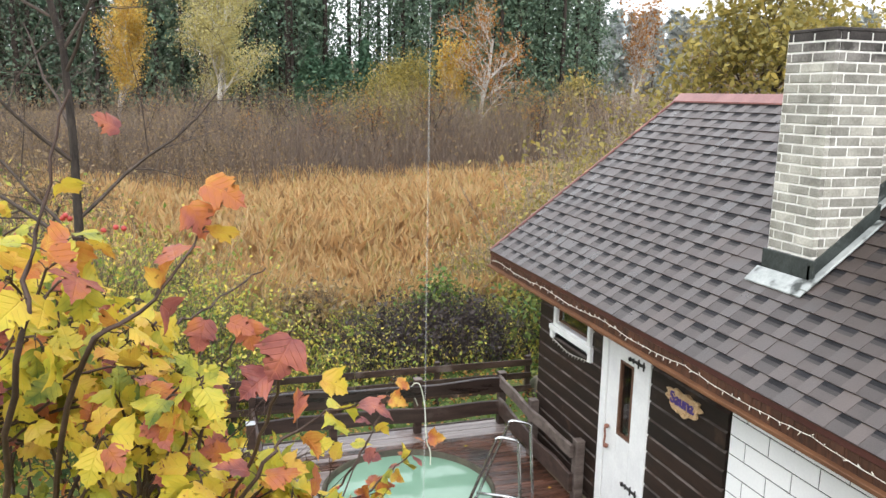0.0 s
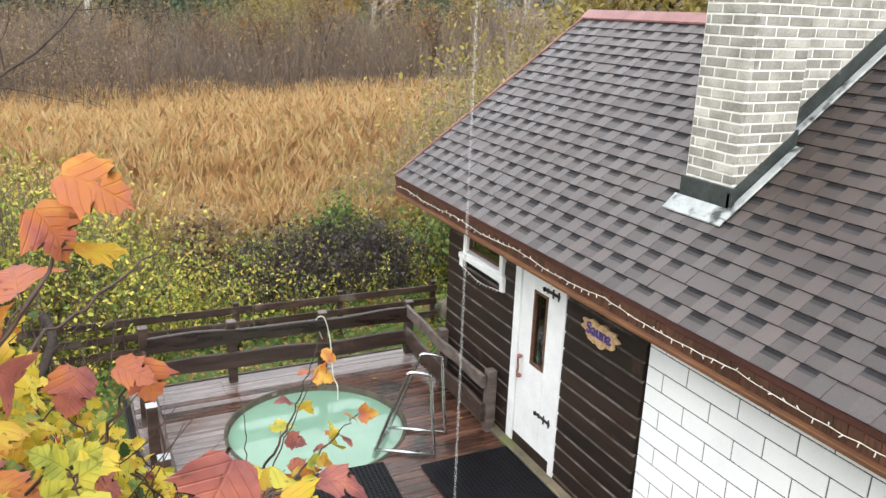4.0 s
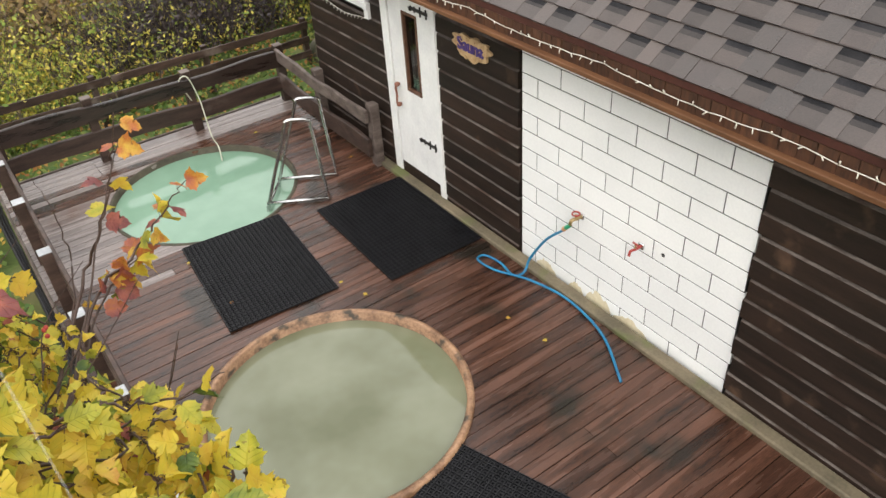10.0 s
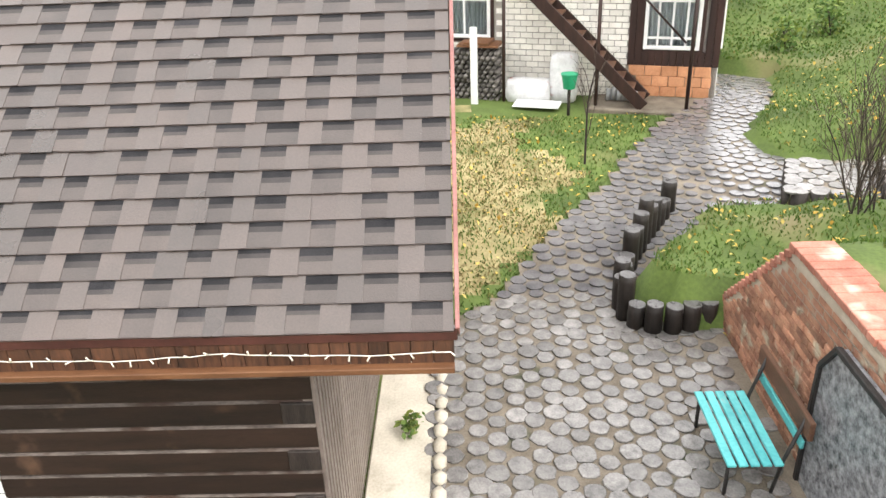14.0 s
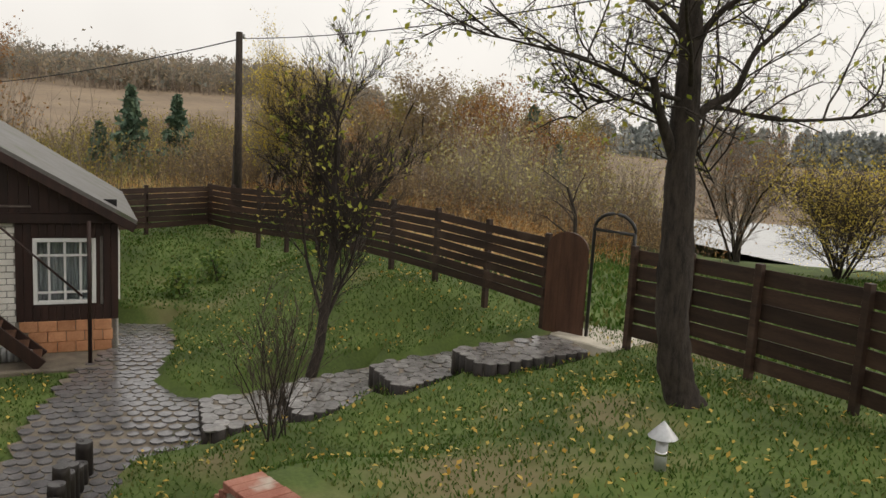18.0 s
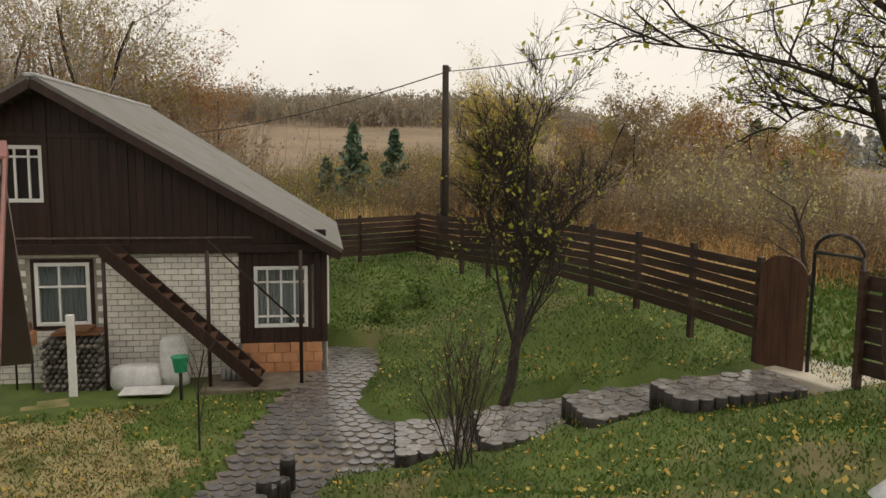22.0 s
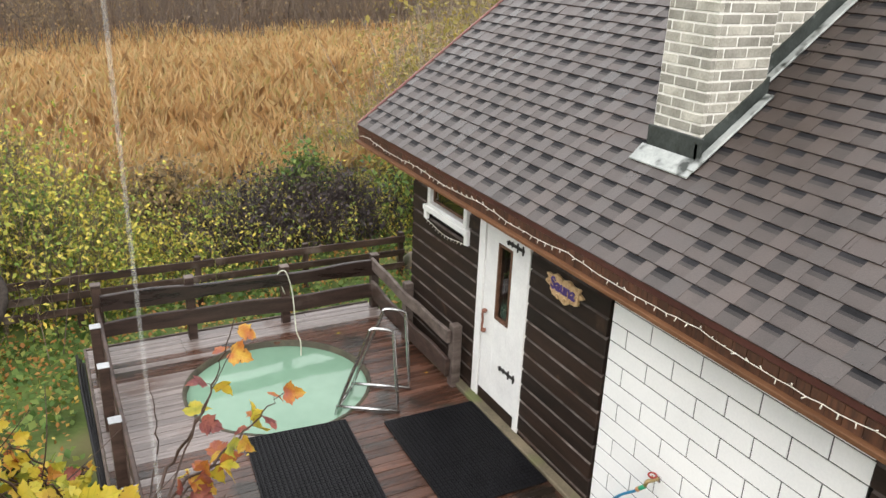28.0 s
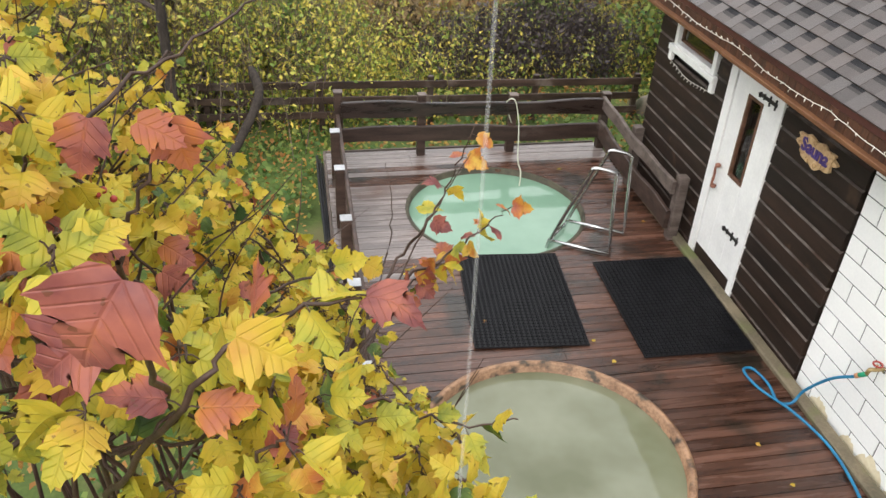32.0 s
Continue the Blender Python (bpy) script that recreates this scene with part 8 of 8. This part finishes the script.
# -- conifers --
def conifers(name, label, spots, leafm, seed, per=420, needle=0.55, crown_from=0.25, wide=0.22):
    rg = np.random.default_rng(seed)
    tubes, cl, sz = [], [], []
    for x, y, h in spots:
        z = gz(x, y) - 0.3
        tubes.append(tube_data([(x, y, z), (x, y, z + h * 0.55), (x, y, z + h * 0.97)], [0.013 * h, 0.009 * h, 0.02], 5))
        t = crown_from + (1 - crown_from) * rg.random(per) ** 0.9
        layer = np.round(t * 16) / 16
        r = h * wide * (1 - layer) ** 0.75 * np.sqrt(rg.random(per)) * (1 + 0.35 * np.sin(x * 3 + layer * 40))
        a = rg.uniform(0, 6.28, per)
        cl.append(np.stack([x + r * np.cos(a), y + r * np.sin(a), z + h * t - 0.25 * r], -1))
        sz.append(np.full(per, needle * (0.5 + 0.5 * (1 - t.mean()))) * rg.uniform(0.5, 1.3, per))
    g = group(name, label, "trees", "stuff")
    bulk("trunks", *join(tubes), M["bark"], g)
    bulk("boughs", *leaf_cloud(np.concatenate(cl), np.concatenate(sz) * 1.6, rg, 0.4, 1.7), L[leafm], g)


def grove(az0, az1, d0, d1, n, h0, h1, seed):
    rg = np.random.default_rng(seed)
    out = []
    for _ in range(n):
        x, y = place(rg.uniform(az0, az1), rg.uniform(d0, d1))
        out.append((x, y, rg.uniform(h0, h1)))
    return out


conifers("pine_forest", "dark pine forest wall beyond the meadow", grove(-32, 29, 96, 132, 250, 22, 31, 301), "pine", 302, per=1500, needle=0.30, crown_from=0.08, wide=0.19)
conifers("young_pines", "group of young blue-green pines at the forest edge", grove(7, 12.5, 80, 88, 10, 7, 10.5, 303), "spruce", 304, per=2600, needle=0.26, crown_from=0.05, wide=0.26)
conifers("garden_spruces", "pair of dark spruces behind the power pole", [(41.4, -17.2, 5.6), (40.7, -19.6, 5.2), (43, -16.0, 3.6)], "pine", 305, per=900, needle=0.3, crown_from=0.02, wide=0.27)
conifers("garden_spruces", "dark spruces among the bank trees", [(28.6, -36.6, 6.6), (29.8, -37.6, 5.6), (27.4, -37.5, 4.8)], "pine", 307, per=900, needle=0.35, crown_from=0.05, wide=0.27)
conifers("far_forest", "dark forest on the far shore, haze put into its needle colour", grove(141, 182, 320, 380, 360, 11, 15, 308), "hazefir", 309, per=200, needle=1.2, crown_from=0.02, wide=0.40)
conifers("far_forest", "mixed forest on the distant ridge, haze put into its needle colour", grove(27, 48, 150, 240, 130, 12, 18, 310), "hazefir", 311, per=260, needle=1.1, crown_from=0.05, wide=0.28)
thicket("hill_scrub", "brown and olive scrub on the hillside field", arc(103, 124, 40, 62, 120, 3.0, 15, 0.5, 1.2), 2600, 3.2, 134, "olive", leaf_n=12, leaf=0.16, width=0.03, fan=0.5, rise=0.1, twigm="alder")
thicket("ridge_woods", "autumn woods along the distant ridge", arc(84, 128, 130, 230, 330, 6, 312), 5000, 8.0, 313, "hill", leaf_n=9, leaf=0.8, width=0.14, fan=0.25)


# -- viburnum beside the balcony --
def vein_leaf(name, through_light=0.35):
    """Autumn leaf: the tone of each leaf picks its colour, mottled, paler along the veins, quilted between them."""
    m = bpy.data.materials.new(name)
    m.use_nodes = True
    n, l = m.node_tree.nodes, m.node_tree.links

    def calc(op, a, b=None, c=None):
        q = n.new("ShaderNodeMath")
        q.operation = op
        for i, v in enumerate((a, b, c)):
            if v is not None and hasattr(v, "links"):
                l.new(v, q.inputs[i])
            elif v is not None:
                q.inputs[i].default_value = v
        return q.outputs[0]

    bs, out = n["Principled BSDF"], n["Material Output"]
    at = n.new("ShaderNodeAttribute")
    at.attribute_name = "tone"
    geo = n.new("ShaderNodeNewGeometry")
    mott = n.new("ShaderNodeTexNoise")
    mott.inputs["Scale"].default_value, mott.inputs["Detail"].default_value = 17, 5
    l.new(geo.outputs["Position"], mott.inputs["Vector"])
    uv = n.new("ShaderNodeSeparateXYZ")
    l.new(n.new("ShaderNodeTexCoord").outputs["UV"], uv.inputs[0])
    side, along = calc("ABSOLUTE", uv.outputs["X"]), uv.outputs["Y"]
    rib = calc("SMOOTH_MIN", calc("MULTIPLY", side, 26.0), 1.0, 0.1)
    wave = calc("ABSOLUTE", calc("SINE", calc("MULTIPLY", calc("MULTIPLY_ADD", side, -0.75, along), 15.0)))
    net = calc("MINIMUM", rib, calc("MINIMUM", calc("MULTIPLY", wave, 2.6), 1.0))
    tone = calc("ADD", at.outputs["Fac"], calc("MULTIPLY_ADD", mott.outputs["Fac"], 0.62, -0.31))
    tone = calc("ADD", tone, calc("MULTIPLY_ADD", net, 0.03, -0.03))
    rp = n.new("ShaderNodeValToRGB")
    stops = ((0.0, (0.035, 0.075, 0.02)), (0.14, (0.11, 0.17, 0.03)), (0.30, (0.45, 0.43, 0.05)), (0.48, (0.70, 0.54, 0.06)), (0.64, (0.68, 0.42, 0.07)), (0.77, (0.52, 0.18, 0.045)), (0.89, (0.42, 0.135, 0.095)), (1.0, (0.21, 0.06, 0.06)))
    el = rp.color_ramp.elements
    while len(el) < len(stops):
        el.new(0.5)
    for i, (p, c) in enumerate(stops):
        el[i].position, el[i].color = p, (*c, 1)
    l.new(tone, rp.inputs[0])
    spot = n.new("ShaderNodeTexNoise")
    spot.inputs["Scale"].default_value, spot.inputs["Detail"].default_value = 75, 2
    l.new(geo.outputs["Position"], spot.inputs["Vector"])
    brown = n.new("ShaderNodeMix")
    brown.data_type = "RGBA"
    brown.inputs["B"].default_value = (0.13, 0.055, 0.02, 1)
    l.new(calc("MULTIPLY", calc("GREATER_THAN", spot.outputs["Fac"], 0.68), 0.6), brown.inputs["Factor"])
    l.new(rp.outputs[0], brown.inputs["A"])
    col = brown.outputs["Result"]
    l.new(col, bs.inputs["Base Color"])
    bs.inputs["Roughness"].default_value, bs.inputs["Specular IOR Level"].default_value = 0.42, 0.4
    bp = n.new("ShaderNodeBump")
    bp.inputs["Strength"].default_value, bp.inputs["Distance"].default_value = 0.5, 0.003
    l.new(net, bp.inputs["Height"])
    l.new(bp.outputs[0], bs.inputs["Normal"])
    tr = n.new("ShaderNodeBsdfTranslucent")
    l.new(col, tr.inputs["Color"])
    mx = n.new("ShaderNodeMixShader")
    mx.inputs[0].default_value = through_light
    l.new(bs.outputs[0], mx.inputs[1])
    l.new(tr.outputs[0], mx.inputs[2])
    l.new(mx.outputs[0], out.inputs["Surface"])
    return m


LEAFM = vein_leaf("viburnum_leaf")
OUTLINE = [(0.17, -0.08), (0.34, -0.02), (0.42, 0.12), (0.53, 0.22), (0.58, 0.40), (0.74, 0.60), (0.55, 0.58), (0.46, 0.66), (0.30, 0.60), (0.37, 0.78), (0.27, 0.86), (0.23, 1.02), (0.09, 1.06)]


def lobed_leaf(seed):
    """A broad three-lobed, toothed, cupped leaf: stalk at the origin, tip along +y. Vertices, faces and the flat outline."""
    r2 = random.Random(seed)
    deep = r2.uniform(0.75, 1.05)
    rib = [(0.0, -0.01)] + [(0.0, 0.02 + 1.02 * (i + 0.5) / len(OUTLINE)) for i in range(len(OUTLINE))] + [(0.0, 1.20)]
    pts, faces = list(rib), []
    m = len(rib)
    for sgn in (1, -1):
        skew = r2.uniform(0.9, 1.1)
        edge = [(sgn * x * skew * (deep if 4 <= i <= 6 else 1) * r2.uniform(0.96, 1.04), y * r2.uniform(0.98, 1.02)) for i, (x, y) in enumerate(OUTLINE)]
        half = [(x * 0.52, (y + rib[i + 1][1]) / 2) for i, (x, y) in enumerate(edge)]
        h0 = len(pts)
        pts += half
        e0 = len(pts)
        pts += edge
        k = len(edge)
        tri = [(0, h0, 1), (0, e0, h0), (m - 1, m - 2, h0 + k - 1), (m - 1, h0 + k - 1, e0 + k - 1)]
        for i in range(k - 1):
            tri += [(i + 1, h0 + i, h0 + i + 1, i + 2), (h0 + i, e0 + i, e0 + i + 1, h0 + i + 1)]
        faces += tri if sgn > 0 else [q[::-1] for q in tri]
    curl, fold, twist, rim = r2.uniform(-0.1, 0.7), r2.uniform(0.0, 0.6), r2.uniform(-0.5, 0.5), r2.uniform(-0.8, 0.3)
    ph = r2.uniform(0, 6)
    v = np.array([(x, y, fold * abs(x) + rim * x * x * 1.4 - curl * (y - 0.25) ** 2 + twist * x * y + 0.035 * math.sin(11 * (y - 0.7 * abs(x)) + ph) * min(1, abs(x) * 4)) for x, y in pts])
    return v, faces, np.array(pts)


def leaf_mesh(v, f, uvs, tones):
    """One mesh of leaves, with the flat outline as its UV map and the tone on each vertex."""
    me = bpy.data.meshes.new("leaf")
    me.from_pydata(v.tolist(), [], f)
    layer = me.uv_layers.new(name="UVMap")
    idx = np.empty(len(me.loops), np.int32)
    me.loops.foreach_get("vertex_index", idx)
    layer.data.foreach_set("uv", np.asarray(uvs, np.float32)[idx].ravel())
    tone = me.attributes.new("tone", "FLOAT", "POINT")
    tone.data.foreach_set("value", np.asarray(tones, np.float32))
    me.materials.append(LEAFM)
    me.shade_smooth()
    return me


vib = group("viburnum", "viburnum shrub in yellow, orange and red autumn leaf", "shrub")
rg = np.random.default_rng(77)
templates = [lobed_leaf(s) for s in range(9)]
root = np.array((-4.95, 1.75, -0.3))
stems, sprigs = [], []


def unit_v(v):
    v = np.asarray(v, float)
    return v / (np.linalg.norm(v) + 1e-9)


def add_leaf(p, d, size, tone, face=None):
    """Notes a leaf at p whose blade runs along d."""
    y = unit_v(d)
    nrm = np.array((rg.normal() * 0.55, -0.45 + rg.normal() * 0.55, 0.75)) if face is None else np.asarray(face, float)
    x = unit_v(np.cross(y, nrm))
    m = np.eye(4)
    m[:3, 0], m[:3, 1], m[:3, 2], m[:3, 3] = x * size, y * size, np.cross(x, y) * size, p
    sprigs.append((m, float(np.clip(tone, 0.0, 1.0))))


def pick_tone(p, warm):
    """Yellow within the shrub, warmer on the outer shoots."""
    if rg.random() < warm:
        return rg.choice((0.68, 0.74, 0.79, 0.86, 0.93)) + rg.normal() * 0.04
    return rg.choice((0.04, 0.20, 0.30, 0.38, 0.46, 0.50, 0.57), p=(0.02, 0.06, 0.14, 0.19, 0.24, 0.21, 0.14)) + rg.normal() * 0.04


def twig(points, r0, r1, pairs, warm, lo=0.3, size=(0.045, 0.07), tip=True):
    """A shoot with leaves in opposite pairs on short stalks."""
    ln = smooth_line(points, 7)
    ln = ln + rg.normal(size=ln.shape) * 0.004
    stems.append(tube_data(ln, np.linspace(r0, r1, len(ln)), 6))
    n, a0 = len(ln), rg.uniform(0, 3.14)
    for k in range(pairs + (1 if tip else 0)):
        s = lo + (1 - lo) * min(1.0, (k + 0.4 * rg.random()) / max(1, pairs))
        i = min(n - 2, int(s * (n - 1)))
        d = unit_v(ln[i + 1] - ln[i])
        side = unit_v(np.cross(d, (math.cos(a0), math.sin(a0), 0.3)))
        side = side if k % 2 else np.cross(d, side)
        for sg in ((1, -1) if k < pairs else (0,)):
            if rg.random() < 0.13:
                continue
            out = unit_v(side * sg + d * 0.55 + rg.normal(size=3) * 0.25 + np.array((0, 0, -0.35)))
            q = ln[i] + out * rg.uniform(0.012, 0.028)
            stems.append(tube_data([ln[i], (ln[i] + q) / 2 + np.array((0, 0, 0.003)), q], 0.0011, 4))
            add_leaf(q, out + np.array((0, 0, -0.5 * rg.random())), rg.uniform(*size), pick_tone(q, warm))
    return ln


def crown_top(x, y):
    return min(4.72, 4.27 - 1.12 * (x + 4.35) - 0.33 * (y - 0.6))


hubs = []
for k in range(46):
    x, y = rg.uniform(-5.6, -4.0), rg.uniform(0.35, 2.1)
    z = crown_top(x, y) - rg.uniform(0.45, 1.1)
    low = root + np.array((rg.normal() * 0.25, rg.normal() * 0.25, 0.9))
    hub = np.array((x, y, z))
    ln = smooth_line([root + rg.normal(size=3) * (0.15, 0.15, 0.0), low, low * 0.4 + hub * 0.6 + rg.normal(size=3) * 0.1, hub], 7)
    stems.append(tube_data(ln, np.linspace(0.013, 0.005, len(ln)), 6))
    hubs.append(hub)
hubs = np.array(hubs)
for k in range(760):
    x, y = rg.uniform(-5.6, -3.92), rg.uniform(0.22, 2.1)
    z = crown_top(x, y) - rg.gamma(2.0, 0.2) - (0.12 if x > -4.45 else 0.0) - 0.22 * min(1.0, max(0.0, (y - 0.55) / 0.3))
    if z < 2.6 or (y < 0.2 and z > 4.45) or (z > crown_top(x, y) - 0.4 and rg.random() < 0.38):
        continue
    if (y > 1.16 or x < -4.76) and (abs(x + 4.76) / 0.86) ** 2.5 + (abs(y - 1.16) / 0.98) ** 2.5 > 1.0 + 0.25 * math.sin(7 * x + 5 * y):
        continue
    tip = np.array((x, y, z))
    hub = hubs[np.argmin(np.linalg.norm(hubs - tip, axis=1) + 0.25 * rg.random(len(hubs)))]
    start = hub * 0.55 + tip * 0.45 + rg.normal(size=3) * 0.06
    near = y < 0.75
    twig([hub, start, tip * 0.8 + start * 0.2 + np.array((0, 0, 0.03)), tip], 0.0042, 0.0016, 5, 0.20 if near and z > 4.0 else 0.07, 0.35, (0.040, 0.062) if near else (0.026, 0.044))
# bare shoots that stand out of the leaves
for k in range(22):
    x, y = rg.uniform(-4.9, -3.95), rg.uniform(0.5, 1.6)
    b = np.array((x, y, crown_top(x, y) - 0.5))
    d = unit_v((rg.uniform(0.0, 1.0), rg.uniform(-0.2, 0.6), rg.uniform(0.2, 0.8)))
    ln = smooth_line([b, b + d * 0.15 + rg.normal(size=3) * 0.015, b + d * 0.32], 5)
    stems.append(tube_data(ln, np.linspace(0.0026, 0.0009, len(ln)), 5))
# long outer shoots over the deck
far = dict(size=(0.050, 0.074))
twig([(-4.45, 1.0, 2.9), (-4.01, 1.85, 3.10), (-3.84, 1.95, 3.28), (-3.74, 2.0, 3.44), (-3.66, 2.02, 3.64)], 0.008, 0.0018, 3, 0.8, 0.55, **far)
twig([(-4.40, 1.0, 2.9), (-3.97, 1.85, 3.06), (-3.78, 1.93, 3.14), (-3.62, 1.98, 3.24), (-3.50, 2.0, 3.32)], 0.008, 0.0016, 9, 0.75, 0.35, **far)
twig([(-4.42, 0.95, 2.85), (-3.99, 1.80, 3.02), (-3.82, 1.95, 3.08), (-3.70, 2.02, 3.08)], 0.006, 0.0016, 8, 0.6, 0.4, **far)
twig([(-4.2, 1.5, 2.9), (-3.98, 1.96, 3.12), (-3.95, 2.0, 3.32), (-3.97, 2.05, 3.5)], 0.004, 0.001, 0, 0.5, 0.9, tip=False, **far)
twig([(-4.3, 1.0, 3.1), (-3.98, 1.7, 3.2), (-3.80, 1.85, 3.45), (-3.70, 1.90, 3.60)], 0.005, 0.0012, 0, 0.5, 0.9, tip=False, **far)
# near shoots with broad red and orange leaves
twig([(-4.95, 0.6, 3.6), (-4.76, 0.08, 4.40), (-4.72, 0.12, 4.62), (-4.66, 0.16, 4.86)], 0.007, 0.002, 3, 0.45, 0.5, (0.040, 0.056), tip=False)
twig([(-4.85, 0.6, 3.7), (-4.69, 0.22, 4.37), (-4.56, 0.26, 4.49), (-4.46, 0.29, 4.62)], 0.007, 0.002, 3, 0.95, 0.5, (0.048, 0.064))
twig([(-4.85, 0.7, 3.8), (-4.62, 0.85, 4.18), (-4.45, 1.0, 4.28), (-4.28, 1.12, 4.35)], 0.006, 0.0018, 0, 0.6, 0.6, tip=False)
twig([(-4.6, 0.5, 3.7), (-4.40, 0.26, 4.10), (-4.32, 0.27, 4.20), (-4.18, 0.28, 4.25)], 0.006, 0.002, 4, 0.8, 0.4, (0.045, 0.065))
twig([(-4.8, 0.6, 3.7), (-4.55, 0.75, 3.80), (-4.32, 0.85, 3.84), (-4.12, 0.92, 3.86)], 0.006, 0.0018, 4, 0.25, 0.4, (0.04, 0.06))
twig([(-4.5, 0.8, 3.5), (-4.15, 0.75, 3.62), (-3.98, 0.68, 3.60), (-3.84, 0.66, 3.62)], 0.005, 0.0015, 4, 0.1, 0.4, (0.035, 0.05))
twig([(-4.62, 0.5, 3.8), (-4.50, 0.44, 4.10), (-4.46, 0.45, 4.24), (-4.40, 0.47, 4.36)], 0.006, 0.002, 0, 0.9, 0.5, tip=False)
face = (0.1, -0.75, 0.65)
for p, d, size, tone in (
        ((-4.345, -0.02, 4.49), (-0.45, -0.25, -0.65), 0.062, 0.96), ((-4.38, 0.02, 4.42), (-0.75, -0.2, -0.45), 0.048, 0.95), ((-4.29, 0.03, 4.40), (0.8, -0.2, -0.4), 0.042, 0.60),
        ((-4.47, 0.43, 4.40), (-0.25, -0.3, -0.8), 0.060, 0.90), ((-4.39, 0.46, 4.38), (0.3, -0.2, -0.85), 0.056, 0.88), ((-4.42, 0.44, 4.39), (0.85, -0.3, -0.35), 0.050, 0.85),
        ((-4.46, 0.28, 4.70), (0.75, -0.3, -0.3), 0.068, 0.79), ((-4.49, 0.29, 4.66), (0.45, -0.2, -0.75), 0.058, 0.82), ((-4.60, 0.27, 4.80), (-0.5, -0.2, 0.3), 0.042, 0.93)):
    add_leaf(np.array(p), d, size, tone, face)
twig([(-4.46, 0.5, 3.9), (-4.38, 0.15, 4.26), (-4.345, -0.01, 4.49)], 0.005, 0.002, 0, 0.9, 0.9, tip=False)
for k in range(14):
    x, y = rg.uniform(-3.6, -0.3), rg.uniform(2.0, 8.6)
    if min(math.hypot(x - PX1, y - PY1) - PR1, math.hypot(x - PX2, y - PY2) - PR2) > 0.08:
        fl = new("fallen_leaf", leaf_mesh(*templates[k % 9], np.full(len(templates[0][0]), rg.choice((0.45, 0.52, 0.6, 0.75)))))
        fl.matrix_world = Matrix.Translation((x, y, 0.022)) @ Matrix.Rotation(rg.uniform(0, 6.28), 4, "Z") @ Matrix.Diagonal((0.035, 0.035, 0.012, 1))
        tagged(fl, "fallen yellow leaf lying on the wet deck planks", "leaf", "leaves fallen on the deck")
tagged(bulk("stem_tangle", *join(stems), M["twigred"], vib), kind="stuff")

sprigs.sort(key=lambda q: q[0][1, 3] - 0.4 * q[0][2, 3])
shades = (0.10, 0.24, 0.34, 0.42, 0.48, 0.54, 0.62, 0.72, 0.79, 0.86, 0.93, 1.0)
shared = {}
vs, fs, us, ts, off = [], [], [], [], 0
for k, (m, tone) in enumerate(sprigs):
    v, f, uvs = templates[k % 9]
    if k < 300:
        key = (k % 9, min(range(12), key=lambda i: abs(shades[i] - tone)))
        if key not in shared:
            shared[key] = leaf_mesh(v, f, uvs, np.full(len(v), shades[key[1]]))
        ob = new("leaf", shared[key])
        ob.parent = vib
        ob.matrix_world = Matrix(m.tolist())
    else:
        vs.append(v @ m[:3, :3].T + m[:3, 3])
        fs += [tuple(q + off for q in face_) for face_ in f]
        us.append(uvs)
        ts.append(np.full(len(v), tone))
        off += len(v)
inner = new("inner_leaves", leaf_mesh(np.concatenate(vs), fs, np.concatenate(us), np.concatenate(ts)))
inner.parent = vib
tagged(inner, kind="stuff")
for p in ((-4.1, 0.91, 3.72), (-4.62, 0.35, 4.60), (-4.70, 0.38, 4.63), (-4.52, 0.62, 4.2), (-3.62, 2.2, 3.0)):
    for q in range(3):
        bm = bmesh.new()
        bmesh.ops.create_icosphere(bm, subdivisions=2, radius=0.0055, matrix=Matrix.Translation(Vector(p) + Vector(rg.normal(size=3) * 0.012)))
        part("berry", bm, M["red"], vib, smooth=True)
